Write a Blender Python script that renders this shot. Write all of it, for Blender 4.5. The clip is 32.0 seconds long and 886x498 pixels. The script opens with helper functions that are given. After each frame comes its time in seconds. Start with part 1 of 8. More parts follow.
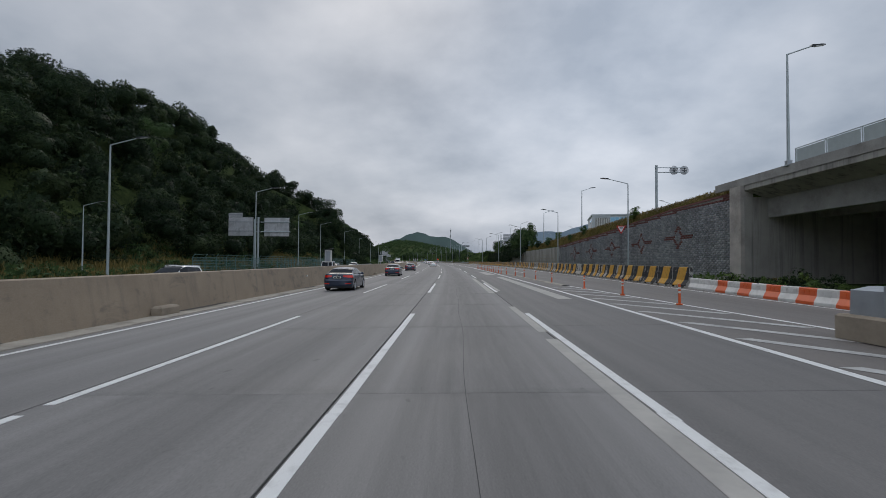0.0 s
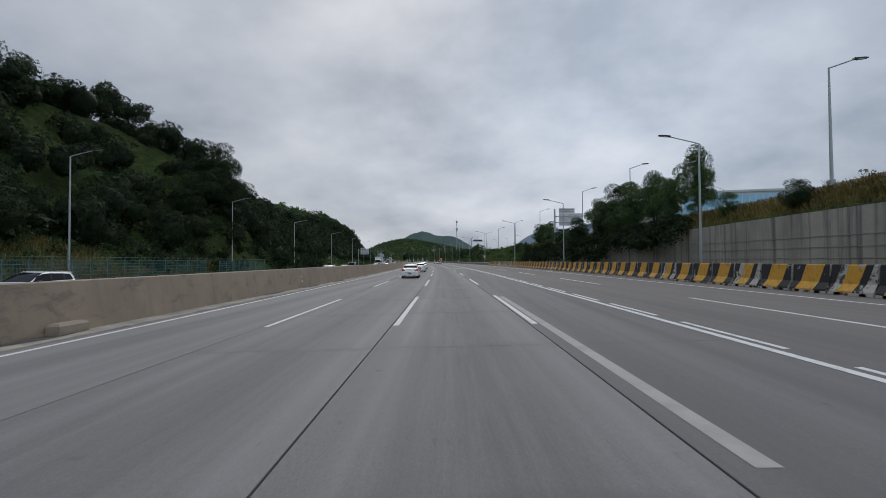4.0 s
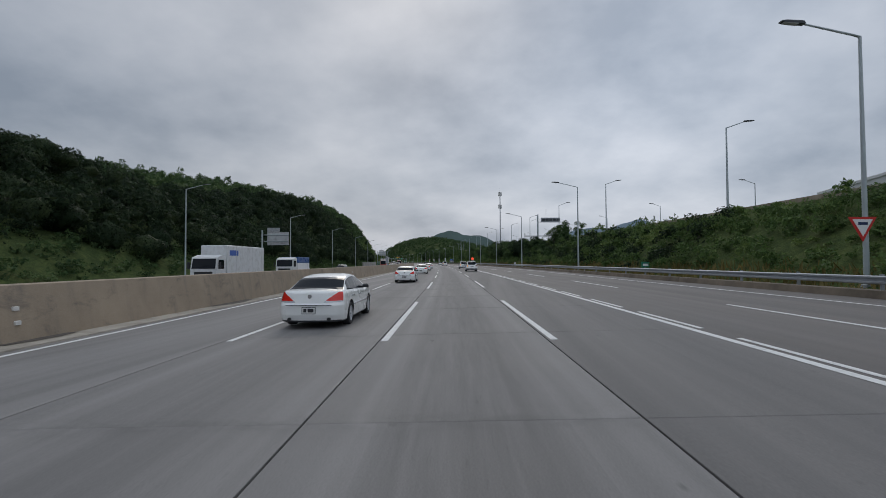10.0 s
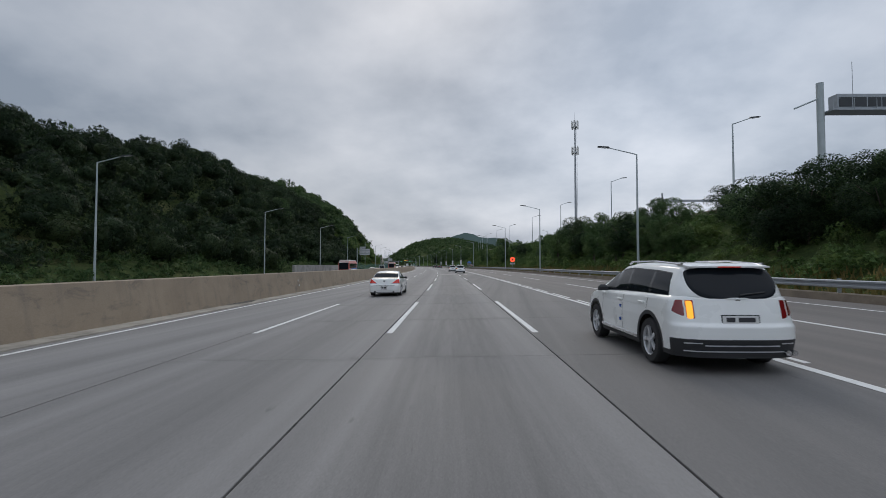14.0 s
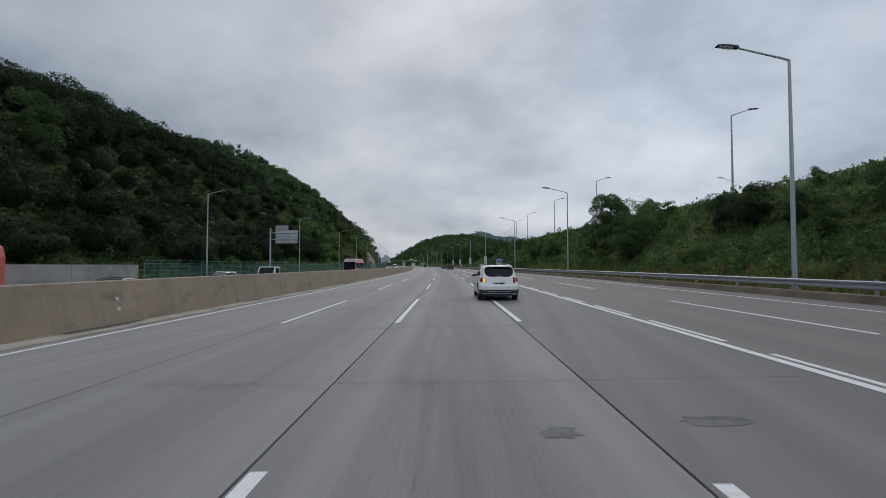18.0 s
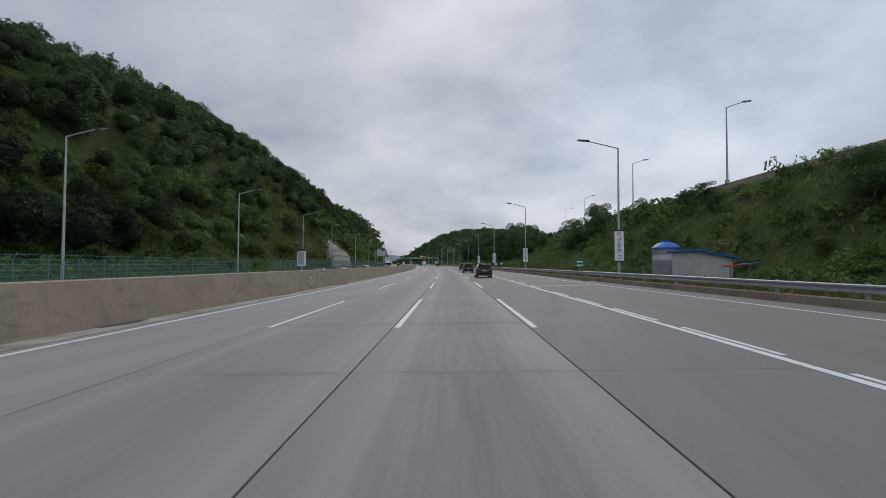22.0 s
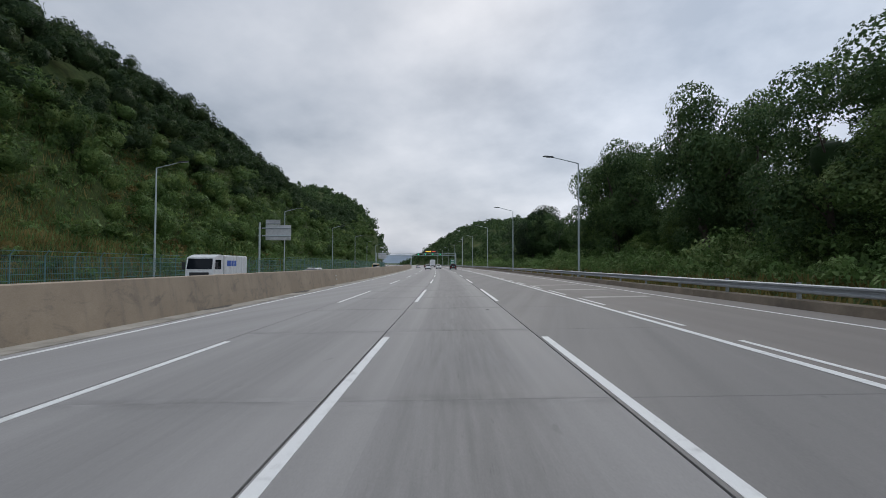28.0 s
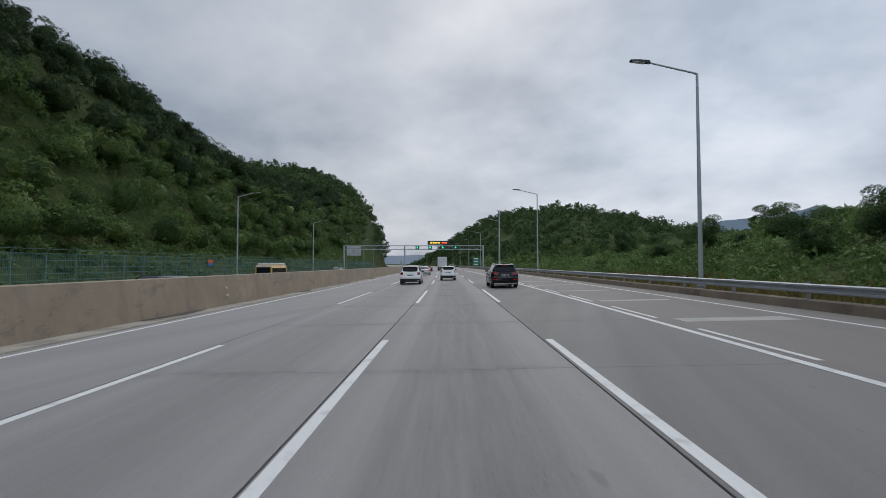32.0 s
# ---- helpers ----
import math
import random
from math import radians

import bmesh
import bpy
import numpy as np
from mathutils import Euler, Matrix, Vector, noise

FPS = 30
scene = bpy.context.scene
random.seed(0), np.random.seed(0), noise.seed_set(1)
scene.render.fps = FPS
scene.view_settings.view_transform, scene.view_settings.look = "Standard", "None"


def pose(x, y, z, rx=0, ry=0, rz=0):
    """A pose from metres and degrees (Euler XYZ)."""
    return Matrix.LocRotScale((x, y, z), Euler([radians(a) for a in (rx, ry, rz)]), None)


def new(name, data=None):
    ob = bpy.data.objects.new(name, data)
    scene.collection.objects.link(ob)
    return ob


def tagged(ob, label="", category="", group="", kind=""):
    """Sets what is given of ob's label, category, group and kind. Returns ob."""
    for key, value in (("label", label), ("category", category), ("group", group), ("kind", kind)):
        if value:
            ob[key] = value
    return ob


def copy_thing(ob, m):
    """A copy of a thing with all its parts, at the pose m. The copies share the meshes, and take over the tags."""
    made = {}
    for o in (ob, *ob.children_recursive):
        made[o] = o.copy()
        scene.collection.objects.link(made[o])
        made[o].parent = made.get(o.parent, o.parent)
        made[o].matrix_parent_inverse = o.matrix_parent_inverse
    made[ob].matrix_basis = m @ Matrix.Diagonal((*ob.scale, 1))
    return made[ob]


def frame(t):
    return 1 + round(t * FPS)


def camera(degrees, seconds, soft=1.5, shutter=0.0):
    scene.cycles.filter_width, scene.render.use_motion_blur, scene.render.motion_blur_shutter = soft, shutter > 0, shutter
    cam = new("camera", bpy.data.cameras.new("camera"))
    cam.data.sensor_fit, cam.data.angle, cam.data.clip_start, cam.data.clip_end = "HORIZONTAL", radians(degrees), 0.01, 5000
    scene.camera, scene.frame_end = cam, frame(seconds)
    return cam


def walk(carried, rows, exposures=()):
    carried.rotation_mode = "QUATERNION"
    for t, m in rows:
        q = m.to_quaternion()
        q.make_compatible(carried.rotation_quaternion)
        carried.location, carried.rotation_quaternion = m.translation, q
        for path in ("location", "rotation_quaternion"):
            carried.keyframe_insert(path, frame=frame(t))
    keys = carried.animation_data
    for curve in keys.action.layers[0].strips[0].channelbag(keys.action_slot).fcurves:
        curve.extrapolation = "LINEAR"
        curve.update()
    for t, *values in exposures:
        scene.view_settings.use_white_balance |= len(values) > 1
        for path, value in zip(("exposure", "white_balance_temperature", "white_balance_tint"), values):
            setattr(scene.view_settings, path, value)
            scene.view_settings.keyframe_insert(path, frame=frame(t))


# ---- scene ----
cam = camera(87.05, 32.0, soft=0.8, shutter=0.04)

# The road is one gentle left-hand bend: s metres along it, u metres to the right of the camera's line.
R = 2948.2
TILT = 0.02  # the carriageway leans, its outer edge is higher


def road(s, u=0.0, z=0.0):
    a = s / R
    return Vector((-R + (R + u) * math.cos(a), (R + u) * math.sin(a), z))


def turn(s):
    return math.degrees(s / R)


# t, s, u, yaw off the road's line, pitch, roll
ROWS = [
    (0.0, 0.00, -0.08, 1.58, 1.46, -0.33),
    (0.5, 11.59, -0.14, 1.36, 1.54, -0.25),
    (1.0, 23.21, -0.18, 1.18, 1.57, -0.14),
    (1.5, 34.88, -0.18, 1.08, 1.50, -0.00),
    (2.0, 46.49, -0.18, 1.04, 1.48, 0.12),
    (2.5, 58.05, -0.15, 0.97, 1.47, 0.19),
    (3.0, 69.61, -0.12, 0.83, 1.49, 0.24),
    (3.5, 81.18, -0.10, 0.67, 1.47, 0.29),
    (4.0, 92.79, -0.08, 0.52, 1.45, 0.30),
    (4.5, 104.42, -0.07, 0.41, 1.45, 0.29),
    (5.0, 116.09, -0.07, 0.35, 1.46, 0.26),
    (5.5, 127.79, -0.08, 0.36, 1.50, 0.21),
    (6.0, 139.51, -0.09, 0.48, 1.56, 0.13),
    (6.5, 151.27, -0.09, 0.62, 1.61, 0.05),
    (7.0, 163.06, -0.07, 0.75, 1.66, 0.01),
    (7.5, 174.90, -0.06, 0.86, 1.66, 0.02),
    (8.0, 186.80, -0.02, 0.99, 1.63, 0.02),
    (8.5, 198.75, 0.00, 1.09, 1.62, 0.03),
    (9.0, 210.76, 0.03, 1.15, 1.62, 0.07),
    (9.5, 222.86, 0.04, 1.19, 1.59, 0.15),
    (10.0, 235.03, 0.06, 1.21, 1.59, 0.27),
    (10.5, 247.27, 0.08, 1.24, 1.65, 0.38),
    (11.0, 259.55, 0.10, 1.27, 1.74, 0.48),
    (11.5, 271.84, 0.15, 1.28, 1.76, 0.56),
    (12.0, 284.13, 0.19, 1.28, 1.81, 0.57),
    (12.5, 296.43, 0.20, 1.28, 1.85, 0.50),
    (13.0, 308.75, 0.21, 1.26, 1.86, 0.36),
    (13.5, 321.07, 0.20, 1.24, 1.94, 0.18),
    (14.0, 333.37, 0.16, 1.24, 2.00, 0.01),
    (14.5, 345.64, 0.13, 1.24, 1.99, -0.09),
    (15.0, 357.87, 0.12, 1.24, 1.97, -0.14),
    (15.5, 370.08, 0.10, 1.23, 1.94, -0.15),
    (16.0, 382.28, 0.09, 1.21, 1.93, -0.14),
    (16.5, 394.48, 0.10, 1.18, 1.94, -0.12),
    (17.0, 406.69, 0.11, 1.15, 1.98, -0.11),
    (17.5, 418.91, 0.14, 1.08, 2.00, -0.06),
    (18.0, 431.21, 0.17, 1.02, 2.00, 0.01),
    (18.5, 443.65, 0.20, 1.01, 2.03, 0.10),
    (19.0, 456.20, 0.21, 1.05, 2.01, 0.17),
    (19.5, 468.83, 0.20, 1.11, 1.95, 0.22),
    (20.0, 481.53, 0.19, 1.19, 1.91, 0.20),
    (20.5, 494.29, 0.16, 1.28, 1.89, 0.13),
    (21.0, 507.08, 0.12, 1.35, 1.88, 0.01),
    (21.5, 519.88, 0.10, 1.37, 1.85, -0.13),
    (22.0, 532.68, 0.07, 1.36, 1.82, -0.24),
    (22.5, 545.46, 0.04, 1.33, 1.83, -0.26),
    (23.0, 558.20, 0.02, 1.31, 1.82, -0.26),
    (23.5, 570.90, -0.01, 1.29, 1.77, -0.27),
    (24.0, 583.55, -0.03, 1.24, 1.71, -0.30),
    (24.5, 596.18, -0.03, 1.17, 1.68, -0.33),
    (25.0, 608.79, -0.02, 1.13, 1.66, -0.34),
    (25.5, 621.39, -0.02, 1.12, 1.69, -0.30),
    (26.0, 633.98, -0.01, 1.11, 1.72, -0.23),
    (26.5, 646.55, 0.00, 1.07, 1.75, -0.19),
    (27.0, 659.10, 0.03, 1.02, 1.77, -0.16),
    (27.5, 671.63, 0.04, 0.97, 1.80, -0.13),
    (28.0, 684.16, 0.05, 0.92, 1.83, -0.12),
    (28.5, 696.69, 0.07, 0.86, 1.85, -0.10),
    (29.0, 709.23, 0.09, 0.80, 1.86, -0.08),
    (29.5, 721.77, 0.09, 0.77, 1.90, -0.07),
    (30.0, 734.31, 0.09, 0.79, 1.93, -0.07),
    (30.5, 746.84, 0.08, 0.87, 1.96, -0.04),
    (31.0, 759.37, 0.08, 0.99, 1.97, -0.00),
    (31.5, 771.93, 0.08, 1.09, 1.94, 0.04),
    (32.0, 784.49, 0.07, 1.12, 1.89, 0.09),
]
EYE = 1.684
rows = []
for t, s, u, yaw, pitch, roll in ROWS:
    p = road(s, u, EYE)
    rows.append((t, pose(p.x, p.y, p.z, 90 + pitch, roll, turn(s) + yaw)))
walk(cam, rows, [(0, -0.20), (2, -0.12), (3, -0.18), (6, -0.03), (7, 0.0), (8, -0.16), (10, -0.25), (12, -0.24), (13.5, -0.12), (17, -0.11), (18, -0.16), (19, 0.02), (20, 0.0), (22, -0.08), (23, -0.1), (25, 0.06), (29, 0.1), (31, 0.08), (32, -0.03)])

# ---- light: an overcast sky, brighter where the hidden sun stands ahead ----
SUN_TURN, SUN_LIFT = 8.0, 38.0
world = bpy.data.worlds.new("overcast_sky")
scene.world = world
world.use_nodes = True
wn, wl = world.node_tree.nodes, world.node_tree.links
wn.clear()


def wnode(kind, **values):
    n = wn.new(kind)
    for k, v in values.items():
        n.inputs[k].default_value = v
    return n


def wmath(op, a, b=None):
    n = wn.new("ShaderNodeMath")
    n.operation = op
    for i, v in enumerate((a, b)):
        if v is None:
            continue
        if isinstance(v, (int, float)):
            n.inputs[i].default_value = v
        else:
            wl.new(v, n.inputs[i])
    return n.outputs[0]


w_out = wn.new("ShaderNodeOutputWorld")
w_sky = wn.new("ShaderNodeTexSky")
w_sky.sky_type, w_sky.sun_disc = "NISHITA", False
w_sky.sun_elevation, w_sky.sun_rotation = radians(SUN_LIFT), radians(-SUN_TURN)
w_sky.air_density, w_sky.dust_density = 1.5, 3.0
w_co = wn.new("ShaderNodeTexCoord")
w_sep = wn.new("ShaderNodeSeparateXYZ")
wl.new(w_co.outputs["Generated"], w_sep.inputs[0])
w_up = wmath("MAXIMUM", w_sep.outputs[2], 0.0)
w_den = wmath("ADD", w_up, 0.36)
w_comb = wn.new("ShaderNodeCombineXYZ")
wl.new(wmath("DIVIDE", w_sep.outputs[0], w_den), w_comb.inputs[0])
wl.new(wmath("DIVIDE", w_sep.outputs[1], w_den), w_comb.inputs[1])
w_comb.inputs[2].default_value = 2.3
w_big = wnode("ShaderNodeTexNoise", Scale=1.05, Detail=4.0, Roughness=0.5, Distortion=0.0)
w_small = wnode("ShaderNodeTexNoise", Scale=3.2, Detail=6.0, Roughness=0.58, Distortion=0.0)
for n in (w_big, w_small):
    wl.new(w_comb.outputs[0], n.inputs["Vector"])
w_mixn = wmath("ADD", wmath("MULTIPLY", w_big.outputs[0], 0.76), wmath("MULTIPLY", w_small.outputs[0], 0.24))
w_ramp = wn.new("ShaderNodeValToRGB")
wl.new(w_mixn, w_ramp.inputs[0])
els = w_ramp.color_ramp.elements
els[0].position, els[0].color = 0.39, (0.286, 0.34, 0.427, 1)
els[1].position, els[1].color = 0.60, (0.593, 0.635, 0.715, 1)
mid = els.new(0.48)
mid.color = (0.423, 0.475, 0.562, 1)
# glow of the hidden sun, low and ahead
w_dot = wn.new("ShaderNodeVectorMath")
w_dot.operation = "DOT_PRODUCT"
wl.new(w_co.outputs["Generated"], w_dot.inputs[0])
gl = Vector((math.sin(radians(15)) * math.cos(radians(19)), math.cos(radians(15)) * math.cos(radians(19)), math.sin(radians(19))))
w_dot.inputs[1].default_value = gl
w_glow = wmath("POWER", wmath("MAXIMUM", w_dot.outputs["Value"], 0.0), 7.0)
w_gain = wmath("ADD", wmath("MULTIPLY", w_glow, 0.46), 0.90)


def wrange(value, lo, hi, a, b):
    n = wn.new("ShaderNodeMapRange")
    n.interpolation_type = "SMOOTHSTEP"
    for i, v in enumerate((lo, hi, a, b)):
        n.inputs[i + 1].default_value = v
    wl.new(value, n.inputs[0])
    return n.outputs[0]


w_gain = wmath("MULTIPLY", w_gain, wmath("MULTIPLY", wrange(w_sep.outputs[2], 0.42, 1.0, 1.0, 1.55), wrange(w_sep.outputs[1], -0.9, 0.4, 1.5, 1.0)))
w_cloud = wn.new("ShaderNodeVectorMath")
w_cloud.operation = "SCALE"
wl.new(w_ramp.outputs[0], w_cloud.inputs[0])
wl.new(w_gain, w_cloud.inputs["Scale"])
w_b1 = wn.new("ShaderNodeBackground")
w_b1.inputs["Strength"].default_value = 0.006
wl.new(w_sky.outputs[0], w_b1.inputs[0])
w_b2 = wn.new("ShaderNodeBackground")
w_b2.inputs["Strength"].default_value = 0.95
wl.new(w_cloud.outputs[0], w_b2.inputs[0])
w_add = wn.new("ShaderNodeAddShader")
wl.new(w_b1.outputs[0], w_add.inputs[0])
wl.new(w_b2.outputs[0], w_add.inputs[1])
wl.new(w_add.outputs[0], w_out.inputs[0])

sun = new("sun", bpy.data.lights.new("sun", "SUN"))
sun.data.energy, sun.data.angle, sun.data.color = 0.6, radians(24), (1.0, 0.92, 0.82)
sun.matrix_world = pose(0, 0, 80, SUN_LIFT - 90, 0, SUN_TURN)
scene.view_settings.exposure = 0.0

# ---- helpers for shapes ----


class Shape:
    """Vertices and faces, gathered and turned into one mesh."""

    def __init__(self):
        self.v, self.f = [], []

    def add(self, verts, faces):
        o = len(self.v)
        self.v.extend(verts)
        self.f.extend([tuple(i + o for i in f) for f in faces])
        return self

    def box(self, x0, x1, y0, y1, z0, z1):
        return self.add([(x0, y0, z0), (x1, y0, z0), (x1, y1, z0), (x0, y1, z0), (x0, y0, z1), (x1, y0, z1), (x1, y1, z1), (x0, y1, z1)],
                        [(0, 3, 2, 1), (4, 5, 6, 7), (0, 1, 5, 4), (1, 2, 6, 5), (2, 3, 7, 6), (3, 0, 4, 7)])

    def slab(self, x0, x1, y0, y1, z0, z1, c=0.01):
        """A block whose upper edges are chamfered."""
        b = [(x0, y0), (x1, y0), (x1, y1), (x0, y1)]
        t = [(x0 + c, y0 + c), (x1 - c, y0 + c), (x1 - c, y1 - c), (x0 + c, y1 - c)]
        v = [(x, y, z0) for x, y in b] + [(x, y, z1 - c) for x, y in b] + [(x, y, z1) for x, y in t]
        f = [(0, 3, 2, 1), (8, 9, 10, 11)]
        for k in (0, 4):
            f += [(k + i, k + (i + 1) % 4, k + 4 + (i + 1) % 4, k + 4 + i) for i in range(4)]
        return self.add(v, f)

    def prism(self, profile, y0, y1):
        """A closed (x, z) outline drawn along y, with caps."""
        n = len(profile)
        v = [(x, y0, z) for x, z in profile] + [(x, y1, z) for x, z in profile]
        f = [(i, (i + 1) % n, n + (i + 1) % n, n + i) for i in range(n)]
        return self.add(v, f + [tuple(range(n - 1, -1, -1)), tuple(range(n, 2 * n))])

    def rod(self, pts, radii, n=8, caps=True):
        """A round rod through points; radii one number or one a point."""
        if isinstance(radii, (int, float)):
            radii = [radii] * len(pts)
        pts = [Vector(p) for p in pts]
        v, f = [], []
        for i, p in enumerate(pts):
            d = (pts[min(i + 1, len(pts) - 1)] - pts[max(i - 1, 0)]).normalized()
            a = d.cross(Vector((0, 1, 0.01) if abs(d.z) > 0.9 else (0, 0, 1))).normalized()
            b = d.cross(a)
            v += [tuple(p + (a * math.cos(k * math.tau / n) + b * math.sin(k * math.tau / n)) * radii[i]) for k in range(n)]
        for i in range(len(pts) - 1):
            f += [(i * n + k, i * n + (k + 1) % n, (i + 1) * n + (k + 1) % n, (i + 1) * n + k) for k in range(n)]
        if caps:
            f += [tuple(range(n - 1, -1, -1)), tuple(range((len(pts) - 1) * n, len(pts) * n))]
        return self.add(v, f)

    def quad(self, a, b, c, d):
        return self.add([tuple(a), tuple(b), tuple(c), tuple(d)], [(0, 1, 2, 3)])

    def mesh(self, name, mat, smooth=False):
        me = bpy.data.meshes.new(name)
        me.from_pydata(self.v, [], self.f)
        me.materials.append(mat)
        if smooth:
            me.shade_smooth()
            me.set_sharp_from_angle(angle=radians(38))
        me.update()
        return me


def part(name, shape, mat, parent=None, label="", smooth=False):
    """Links a shape (or a mesh) as one mesh object under a thing."""
    me = shape.mesh(name, mat, smooth) if isinstance(shape, Shape) else shape
    ob = new(name, me)
    if parent is not None:
        ob.parent = parent
    if label:
        ob["label"] = label
    return ob


def thing(name, m, label, category, group="", kind=""):
    ob = new(name)
    ob.matrix_world = m
    return tagged(ob, label, category, group, kind)


def at(s, u, z=None, rz=0.0, lean=False):
    """The pose of a thing beside the road: x to the right, y along it."""
    p = road(s, u, TILT * u if z is None else z)
    m = pose(p.x, p.y, p.z, 0, 0, turn(s) + rz)
    return m @ pose(0, 0, 0, 0, -math.degrees(math.atan(TILT)), 0) if lean else m


def sweep(profile, s0, s1, ds=6.0, closed=False, caps=True):
    """A strip whose (u, z) profile follows the road; profile may be a function of s. Its UV map holds u and s."""
    n = max(1, round((s1 - s0) / ds))
    sh = Shape()
    uv = []
    k = 0
    for i in range(n + 1):
        s = s0 + (s1 - s0) * i / n
        pr = profile(s) if callable(profile) else profile
        k = len(pr)
        for u, z in pr:
            sh.v.append(tuple(road(s, u, z)))
            uv.append((u, s))
    m = k if closed else k - 1
    for i in range(n):
        for j in range(m):
            a, b = i * k + j, i * k + (j + 1) % k
            sh.f.append((a, b, b + k, a + k))
    if closed and caps:
        sh.f.append(tuple(range(k - 1, -1, -1)))
        sh.f.append(tuple(range(n * k, n * k + k)))
    sh.uv = uv
    return sh


def strip(name, sh, mat, label="", category="", parent=None, smooth=False):
    me = sh.mesh(name, mat, smooth)
    lay = me.uv_layers.new(name="UVMap")
    idx = np.empty(len(me.loops), dtype=np.int32)
    me.loops.foreach_get("vertex_index", idx)
    lay.data.foreach_set("uv", np.array(sh.uv, dtype=np.float32)[idx].ravel())
    ob = new(name, me)
    if parent is not None:
        ob.parent = parent
    else:
        tagged(ob, label, category, kind="structure")
    return ob


def table(rows, x):
    """Reads between the rows (x, value) of a small table."""
    return float(np.interp(x, [r[0] for r in rows], [r[1] for r in rows]))


# ---- materials ----


class Nodes:
    def __init__(self, name):
        self.mat = bpy.data.materials.new(name)
        self.mat.use_nodes = True
        self.n, self.l = self.mat.node_tree.nodes, self.mat.node_tree.links
        self.bsdf = self.n["Principled BSDF"]

    def put(self, value, socket):
        if hasattr(value, "is_output"):
            self.l.new(value, socket)
        elif isinstance(value, tuple) and len(value) == 3 and socket.type == "RGBA":
            socket.default_value = (*value, 1)
        else:
            socket.default_value = value

    def set(self, **kw):
        for k, v in kw.items():
            self.put(v, self.bsdf.inputs[k.replace("_", " ")])
        return self

    def coord(self, which="Object", scale=(1, 1, 1), shift=None):
        if which == "Position":
            src = self.n.new("ShaderNodeNewGeometry").outputs["Position"]
        else:
            src = self.n.new("ShaderNodeTexCoord").outputs[which]
        m = self.n.new("ShaderNodeMapping")
        m.inputs["Scale"].default_value = scale
        self.l.new(src, m.inputs[0])
        if shift is not None:
            self.l.new(shift, m.inputs["Location"])
        return m.outputs[0]

    def random(self, span=40.0):
        """A shift that differs from object to object."""
        r = self.n.new("ShaderNodeObjectInfo").outputs["Random"]
        return self.math("MULTIPLY", r, span)

    def math(self, op, a, b=0.0):
        n = self.n.new("ShaderNodeMath")
        n.operation = op
        self.put(a, n.inputs[0])
        self.put(b, n.inputs[1])
        return n.outputs[0]

    def noise(self, vec, scale, detail=4.0, rough=0.55, distort=0.0):
        n = self.n.new("ShaderNodeTexNoise")
        self.l.new(vec, n.inputs["Vector"])
        n.inputs["Scale"].default_value, n.inputs["Detail"].default_value = scale, detail
        n.inputs["Roughness"].default_value, n.inputs["Distortion"].default_value = rough, distort
        return n.outputs[0]

    def ramp(self, fac, *stops):
        n = self.n.new("ShaderNodeValToRGB")
        self.l.new(fac, n.inputs[0])
        e = n.color_ramp.elements
        while len(e) < len(stops):
            e.new(0.5)
        for el, (p, c) in zip(e, stops):
            el.position, el.color = p, (*c, 1) if isinstance(c, tuple) else (c, c, c, 1)
        return n.outputs[0]

    def mix(self, fac, a, b, kind="MIX"):
        n = self.n.new("ShaderNodeMix")
        n.data_type, n.blend_type = "RGBA", kind
        self.put(fac, n.inputs[0])
        self.put(a, n.inputs[6])
        self.put(b, n.inputs[7])
        return n.outputs[2]

    def bump(self, height, strength=0.3, distance=0.01):
        n = self.n.new("ShaderNodeBump")
        n.inputs["Strength"].default_value, n.inputs["Distance"].default_value = strength, distance
        self.l.new(height, n.inputs["Height"])
        self.l.new(n.outputs[0], self.bsdf.inputs["Normal"])
        return self


def plain(name, color, rough=0.5, metal=0.0, vary=0.12, scale=3.0, bump=0.1, coat=0.0, which="Object", dirt=None):
    """A surface with grain at two scales and, if asked, dirt."""
    m = Nodes(name)
    co = m.coord(which, shift=m.random())
    a, b = m.noise(co, scale, 5), m.noise(co, scale * 14, 3)
    lo, hi = tuple(c * (1 - vary) for c in color), tuple(min(1.0, c * (1 + vary)) for c in color)
    col = m.ramp(a, (0.3, lo), (0.7, hi))
    col = m.mix(0.25, col, m.ramp(b, (0.3, lo), (0.7, hi)))
    if dirt:
        col = m.mix(m.ramp(m.noise(co, scale * 0.6, 6, 0.65), (0.48, 0.0), (0.72, 0.75)), col, dirt)
    m.set(Base_Color=col, Roughness=m.ramp(b, (0.2, max(0.02, rough - 0.08)), (0.8, min(1.0, rough + 0.08))), Metallic=metal, Coat_Weight=coat)
    if bump:
        m.bump(b, bump, 0.004)
    return m.mat


